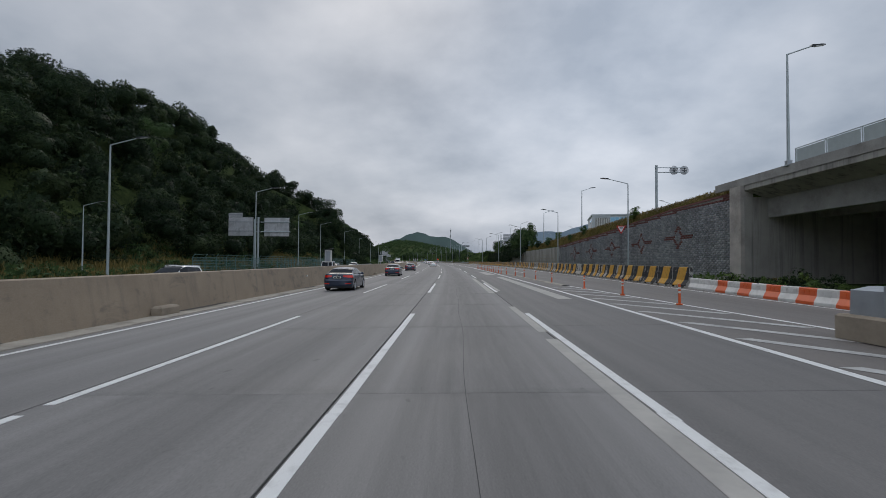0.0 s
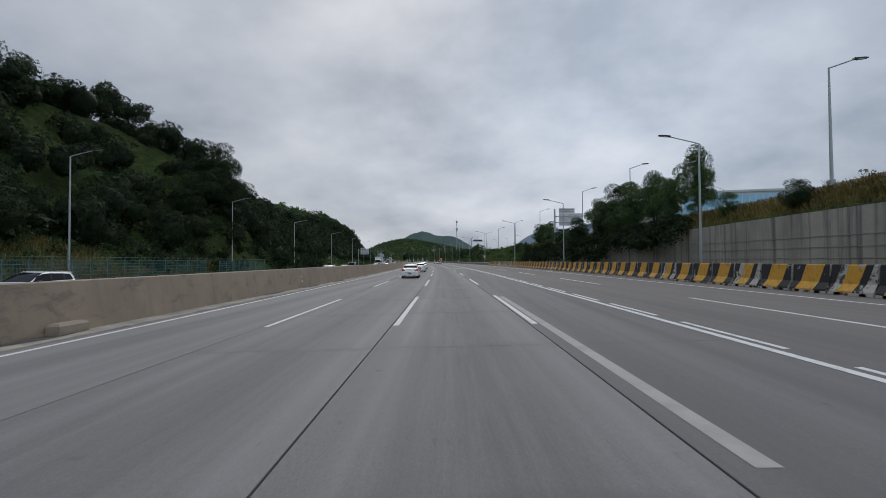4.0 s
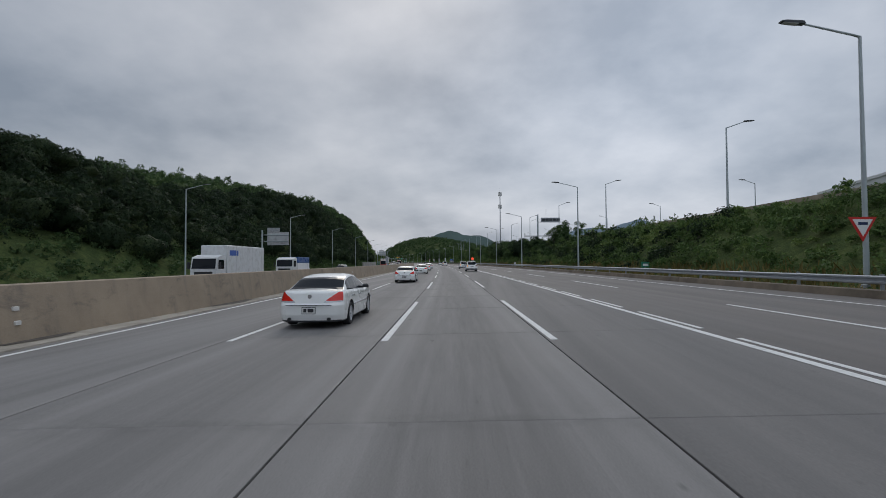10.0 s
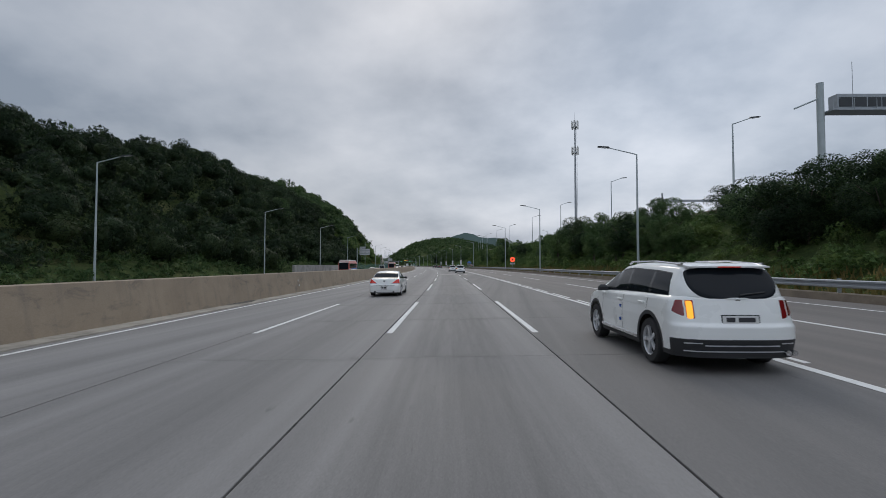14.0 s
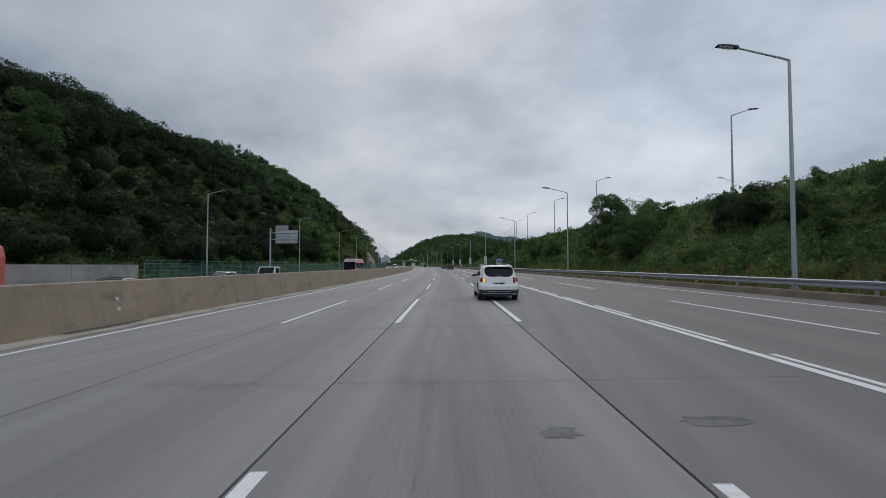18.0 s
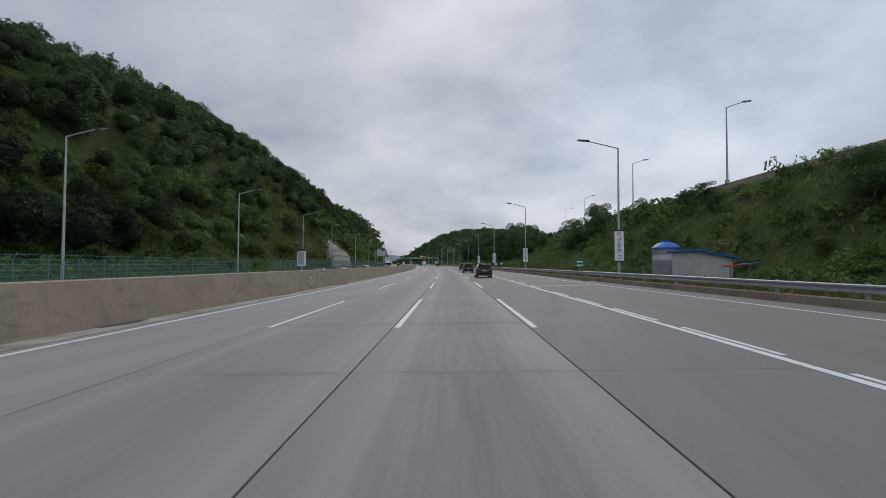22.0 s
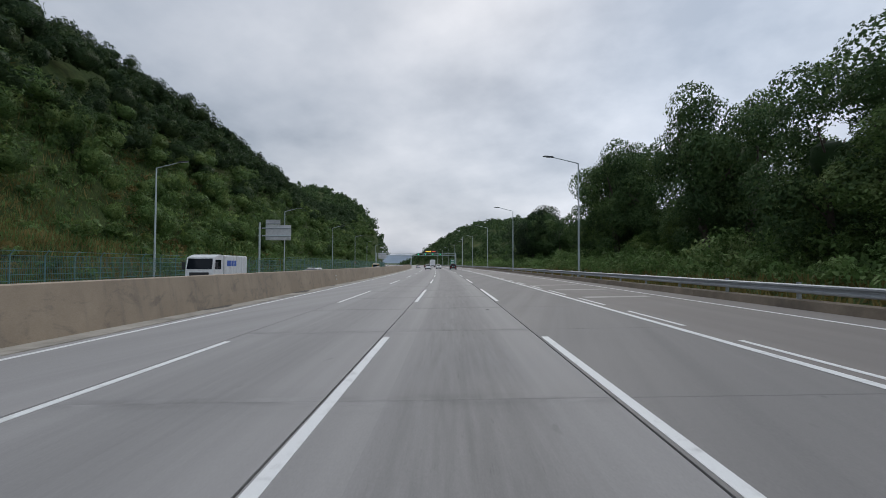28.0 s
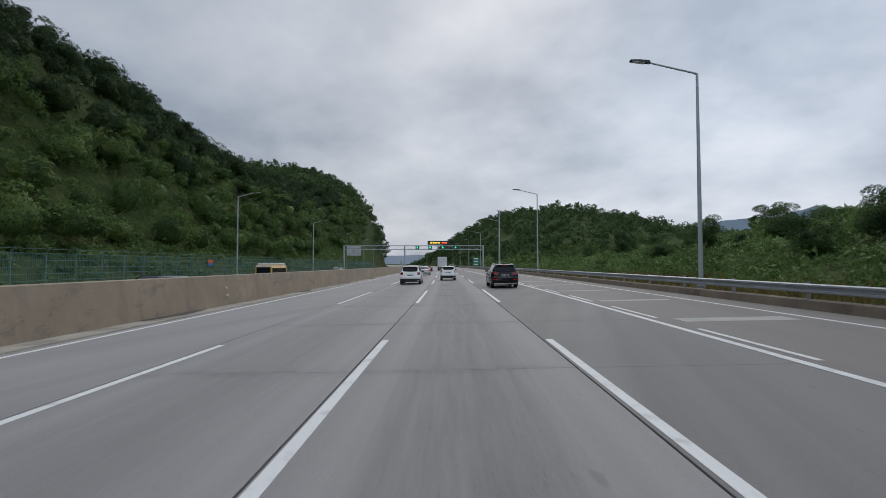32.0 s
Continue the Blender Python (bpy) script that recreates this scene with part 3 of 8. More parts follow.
def roof_left(s, u):
    col = [np.interp(s, HILL_S, HILL_Z[:, j]) for j in range(len(HILL_U))]
    return float(np.interp(-u, [-x for x in HILL_U], col))


UP_Z = [(-120, 8.6), (30, 8.3), (60, 8.0), (130, 6.2), (245, 5.9), (344, 6.6), (480, 8.3), (656, 11), (780, 11), (900, 3), (1700, 3)]
UP_U = [(-120, 24.6), (0, 24.6), (100, 25.8), (250, 26.3), (344, 27), (480, 28.2), (545, 27.7), (580, 28.6), (606, 30.2), (656, 37.2), (760, 48), (1700, 70)]
WALL_TOP = [(36, 7.6), (50, 7.35), (72, 6.1), (100, 4.9), (132, 4.7), (215, 3.6)]
RAIL_U = [(205, 15.4), (480, 15.2), (530, 13.9), (575, 12.5), (620, 11.7), (1700, 11.5)]
# the far wooded hill on the outer side of the bend
FARHILL_U = (12, 20, 46, 72, 110, 140, 200, 330, 480)
FARHILL = [(940, (2, 3, 4, 5, 6, 7, 8, 9, 9)), (1010, (3, 6, 14, 18, 23, 19, 12, 9, 8)), (1110, (4, 14, 34, 41, 46, 40, 24, 13, 10)), (1200, (4, 14, 36, 48, 54, 54, 44, 20, 12)),
           (1290, (4, 12, 34, 48, 58, 60, 54, 28, 14)), (1390, (3, 8, 22, 34, 44, 46, 42, 30, 12)), (1520, (2, 3, 6, 8, 9, 9, 9, 9, 9))]


def roof_far(s, u):
    return float(np.interp(u, FARHILL_U, [np.interp(s, [r[0] for r in FARHILL], [r[1][j] for r in FARHILL]) for j in range(len(FARHILL_U))]))


def land(s, u):
    """The ground's height."""
    if u < 0:
        edge = table(LEFT_EDGE, s)
        if u > edge - 1.5:
            return TILT * u - 0.35
        z = roof_left(s, u) - min(7.0, 2.5 + 0.28 * (edge - u))
        d = min(1.0, (edge - 1.5 - u) / 6.0)
        return max(-0.3, z * d + (TILT * edge - 0.2) * (1 - d)) + 0.5 * noise.noise((s * 0.09, u * 0.09, 3))
    zu, uu = table(UP_Z, s), table(UP_U, s)
    if s < 215:
        if u < 24.3:
            return 0.02 if u > 15.5 else -0.2
        if s < 38.3 and u < 60:
            return 0.02
        zw = table(WALL_TOP, s)
        return zw + (zu - zw) * min(1.0, (u - 24.3) / max(0.5, uu - 24.3)) if u < 53 else zu - 0.4
    ur = table(RAIL_U, s) + 1.6 + 6.5 * max(0.0, min(1.0, 2 - abs(s - 566) / 12))
    if u < ur:
        return -0.2 if u < table(RAIL_U, s) - 0.6 else 0.3
    k = min(1.0, (u - ur) / max(1.0, uu - ur))
    z = 0.35 + (zu - 0.35) * (k * k * (3 - 2 * k) * 0.4 + k * 0.6)
    if s > 900:
        z = max(z if s < 960 else 0.3, roof_far(s, u) - 6.5)
    return z + 0.25 * noise.noise((s * 0.11, u * 0.13, 9)) * (k > 0.02) * (k < 1)


def ground_mesh():
    ss = list(np.arange(-150, 36, 12.0)) + [38.1, 38.5] + list(np.arange(42, 212, 8.0)) + [214.8, 215.2] + list(np.arange(222, 1000, 8.0)) + list(np.arange(1000, 1700, 20.0))
    us = [-2600, -1400, -800, -500, -420, -330, -250, -200, -150, -120, -105, -90, -80, -73, -66, -61, -56, -52, -48, -44, -40, -37, -34.5, -32, -30, -28, -26, -20, -9, 0, 9,
          10.5, 12, 13.2, 14.2, 15.2, 16.2, 17.2, 18.5, 20, 22, 24.2, 24.4, 25.4, 26.5, 28, 30, 33, 37, 42, 48, 55, 70, 90, 115, 140, 170, 200, 260, 330, 480, 800, 1500, 2700]
    sh = Shape()
    for s in ss:
        for u in us:
            w = max(-2200.0, u)
            sh.v.append(tuple(road(s, w, land(s, u) if -430 < u < 490 else 4.0)))
    k = len(us)
    for i in range(len(ss) - 1):
        for j in range(k - 1):
            a = i * k + j
            sh.f.append((a, a + 1, a + 1 + k, a + k))
    # the plain beyond, out to the horizon
    o = len(sh.v)
    for d in (0.0, 400.0, 2600.0):
        for u in us:
            w = max(-2200.0, u)
            e = road(1699.9, w) + Vector((-math.sin(1700 / R), math.cos(1700 / R), 0)) * d
            sh.v.append((e.x, e.y, 3.0 if d else land(1690, u) if -430 < u < 490 else 4.0))
    for i in range(2):
        for j in range(k - 1):
            a = o + i * k + j
            sh.f.append((a, a + 1, a + 1 + k, a + k))
    return sh


tagged(part("ground", ground_mesh(), SOIL, smooth=True), "green undergrowth and grass on the slopes beside the road", "ground", kind="structure")

# ---- paving ----
S0, S1 = -60.0, 1150.0
LANES = [(-9.6, -5.15), (-5.15, -1.54), (-1.54, 2.06), (2.06, 5.65)]


def lev(*us, d=0.0):
    return [(u, TILT * u + d) for u in us]


strip("road", sweep(lev(-10.2, -4, 2, 5.9, d=-0.03), S0, S1, 12), SEAM, "dark bed under the concrete slabs", "road")
right_edge = [(S0, 14.6), (60, 14.6), (100, 16.2), (215, 16.2), (480, 15.6), (530, 14.3), (575, 12.9), (620, 12.0), (1200, 11.8)]
strip("road_2", sweep(lambda s: lev(5.65, 8.5, 11, table(right_edge, s)), S0, S1, 6), SHOULDER, "grey worn paving of the outer lanes", "road")
strip("road_3", sweep(lambda s: lev(-10.4, -16, -21, table(LEFT_EDGE, s)), S0, S1, 10), LANE_UV, "grey concrete opposite carriageway", "road")
far = strip("road_4", sweep([(-26, -0.3), (-10, -0.1), (0, 0), (6, 0.1), (11, 0.2)], S1, 1690, 20), LANE_UV, "grey carriageway running on into the distance", "road")

# the median's line wanders a little
MID = [(-60, 0.0), (10, 0.05), (80, -0.22), (150, -0.12), (215, -0.08), (250, -0.25), (300, -0.36), (430, -0.40), (490, -0.2), (542, -0.08), (580, 0.25), (640, 0.32), (705, 0.27), (745, 0.14), (770, -0.05), (800, -0.2), (1700, -0.2)]


def by_median(profile):
    return lambda s: [(u + table(MID, s), z) for u, z in profile]


strip("gutter", sweep(by_median([(-10.0, -0.172), (-9.86, -0.155), (-9.3, -0.148), (-9.17, -0.152), (-9.15, -0.22)]), S0, S1, 6), GUTTER, "stained concrete gutter under the median barrier", "gutter")

# median barrier
MED = [(-10.75, -0.25), (-9.98, -0.25), (-10.03, 0.0), (-10.24, 1.17), (-10.30, 1.2), (-10.45, 1.2), (-10.51, 1.17), (-10.72, 0.0)]
BAR_LEN = 20.0
n_bar = int((S1 - S0) / BAR_LEN)
barrier = thing("median_barrier", Matrix(), "long weathered beige concrete median barrier", "barrier", kind="structure")
for i in range(n_bar):
    a = S0 + i * BAR_LEN
    strip("barrier_segment", sweep(by_median(MED), a + 0.004, a + BAR_LEN - 0.004, 5, closed=True), BARRIER, parent=barrier, smooth=False)

# lane lines
line_out = strip("edge_line", sweep(lambda s: lev(-8.87 + table(MID, s), -8.70 + table(MID, s), d=0.006), S0, S1, 6), PAINT, "solid white line beside the median", "road line")
right_line = [(S0, 13.0), (70, 12.1), (100, 13.2), (480, 13.2), (530, 12.0), (575, 10.3), (620, 10.0), (1200, 9.8)]
strip("edge_line_2", sweep(lambda s: lev(table(right_line, s), table(right_line, s) + 0.15, d=0.006), 92, S1, 6), PAINT, "solid white line beside the outer shoulder", "road line")
solid = [(S0, 5.52), (300, 5.55), (1200, 5.75)]
strip("lane_line", sweep(lambda s: lev(table(solid, s) - 0.09, table(solid, s) + 0.09, d=0.006), S0, S1, 6), PAINT, "solid white line between the inner and outer lanes", "road line")


def dashes(name, u, phase, length, period, s_from, s_to, width=0.15, label=""):
    t = thing(name, Matrix(), label or "broken white lane line, worn", "road line", kind="structure")
    me = Shape().box(-width / 2, width / 2, 0, length, -0.004, 0.006).mesh("dash", PAINT)
    k = math.ceil((s_from - phase) / period)
    while phase + k * period < s_to:
        d = part("dash", me, PAINT, t)
        d.matrix_basis = at(phase + k * period, u, None, math.degrees(length / 2 / R), lean=True)
        k += 1
    return t, me


dashes("lane_dashes", -1.42, 5.2, 9.9, 20, -50, 1130)
dashes("lane_dashes_2", 2.2, 4.9, 9.9, 20, -50, 1130)
dashes("lane_dashes_3", -5.02, 5.6, 9.2, 20, -50, 1130, 0.14)
dashes("lane_dashes_4", 9.45, 1.5, 9.6, 20, 60, 520, 0.13)
for name, u, phase, length, period, s0, s1 in (("lane_dashes_5", 5.84, 1.0, 3.6, 5.0, 96, 560), ("lane_dashes_9", 6.04, 0.2, 3.7, 6.0, 560, 900)):
    dashes(name, u, phase, length, period, s0, s1, 0.12, "short white dashes beside the solid line")
for name, u, width in (("lane_dashes_6", -1.43, 0.15), ("lane_dashes_7", 2.18, 0.15), ("lane_dashes_8", -5.02, 0.14)):
    t = thing(name, Matrix(), "white lane line, worn", "road line", kind="structure")
    for s in (-26.0, -15.4, -4.8):
        part("dash", Shape().box(-width / 2, width / 2, 0, 9.98, -0.004, 0.0065), PAINT, t).matrix_basis = at(s, u, None, math.degrees(5 / R), lean=True)

# ---- the wall, the viaduct and the upper road on the outer side ----


def stone_wall():
    m = Nodes("grey_facing_stone")
    co = m.coord("Position")
    per = m.n.new("ShaderNodeNewGeometry").outputs["Random Per Island"]
    a, b = m.noise(co, 0.35, 5, 0.65), m.noise(co, 20.0, 4, 0.7)
    col = m.ramp(per, (0.0, (0.27, 0.28, 0.30)), (0.6, (0.41, 0.42, 0.44)), (1.0, (0.58, 0.58, 0.585)))
    col = m.mix(m.ramp(a, (0.45, 0.0), (0.7, 0.5)), col, (0.17, 0.17, 0.172))
    runs = m.noise(m.coord("Position", (0.55, 0.55, 0.05)), 1.0, 5, 0.65)
    col = m.mix(m.ramp(runs, (0.54, 0.0), (0.68, 0.6)), col, (0.11, 0.11, 0.115))
    col = m.mix(0.25, col, m.ramp(b, (0.3, 0.06), (0.75, 0.34)))
    m.set(Base_Color=col, Roughness=0.9).bump(b, 0.5, 0.01)
    return m.mat


STONE = stone_wall()
REDST = plain("dull_red_stone", (0.20, 0.085, 0.075), 0.9, vary=0.25, which="Position")


def streaked_concrete():
    m = Nodes("streaked_wall_concrete")
    blot = m.noise(m.coord("Position"), 0.5, 5, 0.65)
    runs = m.noise(m.coord("Position", (1.5, 1.5, 0.045)), 1.0, 6, 0.68)
    broad = m.noise(m.coord("Position", (0.28, 0.28, 0.10)), 1.0, 4, 0.6)
    grain = m.noise(m.coord("Position"), 25.0, 3, 0.7)
    col = m.ramp(blot, (0.3, (0.34, 0.32, 0.285)), (0.7, (0.47, 0.445, 0.40)))
    col = m.mix(m.ramp(broad, (0.48, 0.0), (0.70, 0.55)), col, (0.19, 0.175, 0.155))
    col = m.mix(m.ramp(runs, (0.50, 0.0), (0.66, 0.8)), col, (0.075, 0.072, 0.068))
    col = m.mix(0.15, col, m.ramp(grain, (0.3, 0.12), (0.75, 0.45)))
    m.set(Base_Color=col, Roughness=0.92).bump(grain, 0.3, 0.006)
    return m.mat


WALLC = streaked_concrete()
PALEC = plain("pale_pilaster_concrete", (0.48, 0.44, 0.40), 0.9, vary=0.2, scale=0.8, which="Position", dirt=(0.2, 0.18, 0.16))
RAILPANEL = plain("pale_railing_panel", (0.42, 0.47, 0.47), 0.4, vary=0.08, which="Position")
ASPH = plain("upper_road_asphalt", (0.09, 0.09, 0.092), 0.9, which="Position")

wall = thing("retaining_wall", Matrix(), "grey retaining wall faced with rough stones and red diamond patterns", "wall", kind="structure")
strip("wall_body", sweep(lambda s: [(24.0, -0.1), (24.0, table(WALL_TOP, s)), (24.45, table(WALL_TOP, s)), (24.45, -0.1)], 38.4, 101, 4, closed=True), WALLC, parent=wall)
strip("coping", sweep(lambda s: [(23.9, table(WALL_TOP, s)), (23.9, table(WALL_TOP, s) + 0.18), (24.6, table(WALL_TOP, s) + 0.18), (24.6, table(WALL_TOP, s))], 38.4, 101, 4, closed=True), REDST, parent=wall)
# facing stones: alternate rough blocks, red ones in diamonds and a band
grey, red = Shape(), Shape()
grng = random.Random(5)
DIAM = [49.9, 59.2, 69.6, 79.3, 89.0]
row_h, stone_w = 0.20, 0.30
s = 38.8
col_i = 0
while s < 100.4:
    top = table(WALL_TOP, s)
    z, r = 0.5, 0
    while z + row_h < top:
        zc = z + row_h / 2
        mid_z = 0.56 * top + 0.2
        near = min(abs(s + 0.2 - d) for d in DIAM)
        ring = near / 1.05 + abs(zc - mid_z) / 1.25
        is_red = 0.72 < ring < 1.10 or (abs(zc - mid_z) < 0.16 and 1.1 < ring < 2.9) or top - zc < 0.35
        d = grng.uniform(0.02, 0.05) if (col_i + r) % 2 else grng.uniform(0.09, 0.15)
        a, b = road(s + 0.01, 24.0), road(s + stone_w - 0.01, 24.0)
        n = Vector((-math.cos(s / R), -math.sin(s / R), 0)) * d
        z0, z1 = z + 0.01, z + row_h - 0.01
        c = 0.03
        f = (b - a).normalized() * c
        v = [(a.x, a.y, z0), (b.x, b.y, z0), (b.x, b.y, z1), (a.x, a.y, z1)]
        w = [tuple(a + n + f + Vector((0, 0, z0 + c))), tuple(b + n - f + Vector((0, 0, z0 + c))), tuple(b + n - f + Vector((0, 0, z1 - c))), tuple(a + n + f + Vector((0, 0, z1 - c)))]
        (red if is_red else grey).add(v + w, [(4, 5, 6, 7), (0, 1, 5, 4), (1, 2, 6, 5), (2, 3, 7, 6), (3, 0, 4, 7)])
        z += row_h
        r += 1
    s += stone_w
    col_i += 1
for nm, sh, mt in (("facing_stones", grey, STONE), ("red_facing_stones", red, REDST)):
    ob = part(nm, sh, mt, wall)
    ob["kind"] = "stuff"
wall_b = thing("retaining_wall_2", Matrix(), "streaked bare concrete retaining wall with board marks", "wall", kind="structure")
for k in range(12):
    a = 101 + k * 9.5
    strip("wall_panel", sweep(lambda s: [(24.0, -0.1), (24.0, table(WALL_TOP, s)), (24.4, table(WALL_TOP, s)), (24.4, -0.1)], a + 0.015, a + 9.485, 4.75, closed=True), WALLC, parent=wall_b)
    for z in (1.0, 1.7, 2.4, 3.1):
        strip("board_joint", sweep([(23.975, z), (23.975, z + 0.05), (24.01, z + 0.05), (24.01, z)], a + 0.1, a + 9.4, 4.75, closed=True), KERB, parent=wall_b)

# viaduct that carries the upper road over the opening
via = thing("viaduct", Matrix(), "concrete viaduct of the upper road, dark and stained underneath", "bridge", kind="structure")
VIA0, VIA1 = -80.0, 38.0
DK = lambda s: table(UP_Z, s)
strip("deck", sweep(lambda s: [(23.5, DK(s) - 0.7), (23.5, DK(s) - 0.15), (23.65, DK(s)), (49.5, DK(s)), (49.5, DK(s) - 0.9), (25.9, DK(s) - 1.5), (25.3, DK(s) - 1.35)], VIA0, VIA1, 6, closed=True), WALLC, parent=via)
strip("parapet", sweep(lambda s: [(23.44, DK(s) - 0.3), (23.44, DK(s) + 0.34), (23.72, DK(s) + 0.34), (23.72, DK(s) - 0.3)], VIA0, VIA1 + 4, 6, closed=True), GREY_CON, parent=via)
for gu in (25.4, 29.5, 33.6, 37.7, 41.8, 45.9):
    strip("girder", sweep(lambda s: [(gu, DK(s) - 2.9), (gu - 0.1, DK(s) - 1.1), (gu + 0.8, DK(s) - 1.1), (gu + 0.7, DK(s) - 2.9)], VIA0, VIA1, 6, closed=True), GREY_CON, parent=via)
strip("abutment", sweep([(23.5, -0.1), (23.5, 7.0), (49.5, 7.0), (49.5, -0.1)], VIA1, VIA1 + 0.9, 0.9, closed=True), WALLC, parent=via)
strip("pilaster", sweep([(23.2, -0.1), (23.2, 7.9), (24.2, 7.9), (24.2, -0.1)], VIA1 + 0.05, VIA1 + 1.5, 1.4, closed=True), PALEC, parent=via)
for ps in (-75, -45, -15):
    for pu in (27, 36, 45):
        part("column", Shape().rod([(0, 0, -0.2), (0, 0, 6.0)], 0.75, 16), GREY_CON, via, smooth=True).matrix_basis = at(ps, pu, 0)
strip("back_wall", sweep([(52, -0.1), (52, 8.0), (52.5, 8.0), (52.5, -0.1)], VIA0, VIA1, 10, closed=True), WALLC, parent=via)
# railing on the viaduct
for k in range(36):
    q = VIA1 - 5.5 - k * 2.6
    part("railing_post", Shape().box(-0.03, 0.03, -0.03, 0.03, 0, 1.0), POLE, via).matrix_basis = at(q, 23.58, DK(q) + 0.33)
    part("railing_panel", Shape().box(-0.012, 0.012, -2.5, -0.1, 0.08, 0.92), RAILPANEL, via, "pale translucent railing panel").matrix_basis = at(q, 23.58, DK(q) + 0.33)
for h in (0.05, 0.98):
    strip("railing_bar", sweep(lambda s: [(23.55, DK(s) + 0.32 + h), (23.55, DK(s) + 0.37 + h), (23.61, DK(s) + 0.37 + h), (23.61, DK(s) + 0.32 + h)], VIA0, VIA1 - 5.5, 6, closed=True), POLE, parent=via)

strip("upper_road", sweep(lambda s: [(table(UP_U, s) + 0.6, table(UP_Z, s) + 0.06), (table(UP_U, s) + 24, table(UP_Z, s) + 0.06)], VIA1, 680, 8), ASPH, "dark asphalt of the upper road", "road")
strip("upper_kerb", sweep(lambda s: [(table(UP_U, s), table(UP_Z, s) - 0.3), (table(UP_U, s), table(UP_Z, s) + 0.32), (table(UP_U, s) + 0.35, table(UP_Z, s) + 0.32), (table(UP_U, s) + 0.35, table(UP_Z, s) - 0.3)], 42, 680, 8, closed=True), KERB, "weathered concrete kerb of the upper road", "kerb")

# ---- the woods on the hills ----


def scatter(s0, s1, u0, u1, step, roof, rad, seed, keep=lambda s, u: True, sink=1.0):
    g = np.random.default_rng(seed)
    out = []
    for s in np.arange(s0, s1, step):
        for u in np.arange(u0, u1, step):
            ss, uu = s + g.uniform(-0.5, 0.5) * step, u + g.uniform(-0.5, 0.5) * step
            if not keep(ss, uu):
                continue
            r = g.uniform(*rad)
            z = roof(ss, uu) - r * sink + g.uniform(-0.9, 0.9) * r * 0.5
            p = road(ss, uu, z)
            out.append((p.x, p.y, p.z, r))
    return out


def off_left(s, u):
    edge = table(LEFT_EDGE, s)
    low = 23.0 if 654 < s < 702 else 13.0 if 520 < s < 735 else 8.5 if s < 130 else 2.5 if 172 < s < 226 else 6.0 if s < 500 else 9.0
    return u < edge - low - 4 * noise.noise((s * 0.03, 0, 5))


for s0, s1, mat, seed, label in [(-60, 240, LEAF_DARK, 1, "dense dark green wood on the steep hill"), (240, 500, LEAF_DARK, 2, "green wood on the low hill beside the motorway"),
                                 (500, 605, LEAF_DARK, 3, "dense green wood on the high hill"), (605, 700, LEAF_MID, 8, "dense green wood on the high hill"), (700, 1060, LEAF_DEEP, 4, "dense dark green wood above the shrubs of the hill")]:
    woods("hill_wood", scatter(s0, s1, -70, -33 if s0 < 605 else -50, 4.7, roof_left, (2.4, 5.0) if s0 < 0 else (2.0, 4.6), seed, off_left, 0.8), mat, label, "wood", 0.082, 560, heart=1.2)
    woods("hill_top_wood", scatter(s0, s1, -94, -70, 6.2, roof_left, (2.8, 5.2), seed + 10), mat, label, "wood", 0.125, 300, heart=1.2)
for s0, s1, seed in [(605, 780, 18), (780, 1060, 19)]:
    woods("hill_shrub_wood", scatter(s0, s1, -50, -33, 4.4, roof_left, (1.8, 4.0), seed, off_left, 0.8), LEAF, "bright green shrubs and young trees on the lower hill", "wood", 0.082, 500, heart=1.2)
woods("far_wood", scatter(480, 1060, -240, -94, 11.5, roof_left, (5.6, 8.4), 5), LEAF_MID, "wooded ridge behind the nearer hill", "wood", 0.16, 120)
woods("far_wood", scatter(1060, 1480, -170, -33, 8.5, roof_left, (4.4, 6.8), 6), LEAF_MID, "wooded hill far along the road", "wood", 0.16, 120)
woods("far_wood", scatter(1000, 1480, 20, 330, 9.5, roof_far, (5.0, 7.8), 7), LEAF_MID, "wooded hill on the outer side of the bend", "wood", 0.16, 120)

# ---- trees and bushes on the outer side ----
tree_kinds = [make_tree(21, TREE_LEAF, 11000, 0.09), make_tree(22, TREE_MID, 11000, 0.086, "dark leafy roadside tree"), make_tree(23, TREE_LEAF, 10500, 0.092), make_tree(24, TREE_VINE, 11000, 0.09, "tree overgrown with bright climbing vines"),
              make_tree(25, TREE_MID, 11500, 0.084, "slim dark leafy tree", 0.7), make_tree(26, TREE_DARK, 11000, 0.086, "very dark leafy tree")]
used = [False] * len(tree_kinds)
trng = random.Random(14)


def plant(s, u, h, kind=None, z=None, wide=1.0, cap=99.0):
    h = max(1.5, min(h, cap - land(s, u)))
    k = trng.choice((1, 4, 5) if 318 < s < 475 or 120 < s < 235 else (0, 0, 1, 1, 2, 2, 3, 4)) if kind is None else kind
    f = h / 7.8
    m = at(s, u, (land(s, u) if z is None else z) - 0.1, trng.uniform(0, 360)) @ Matrix.Diagonal((f * wide, f * wide, f, 1))
    if used[k]:
        copy_thing(tree_kinds[k], m)
    else:
        tree_kinds[k].matrix_world = m
        used[k] = True


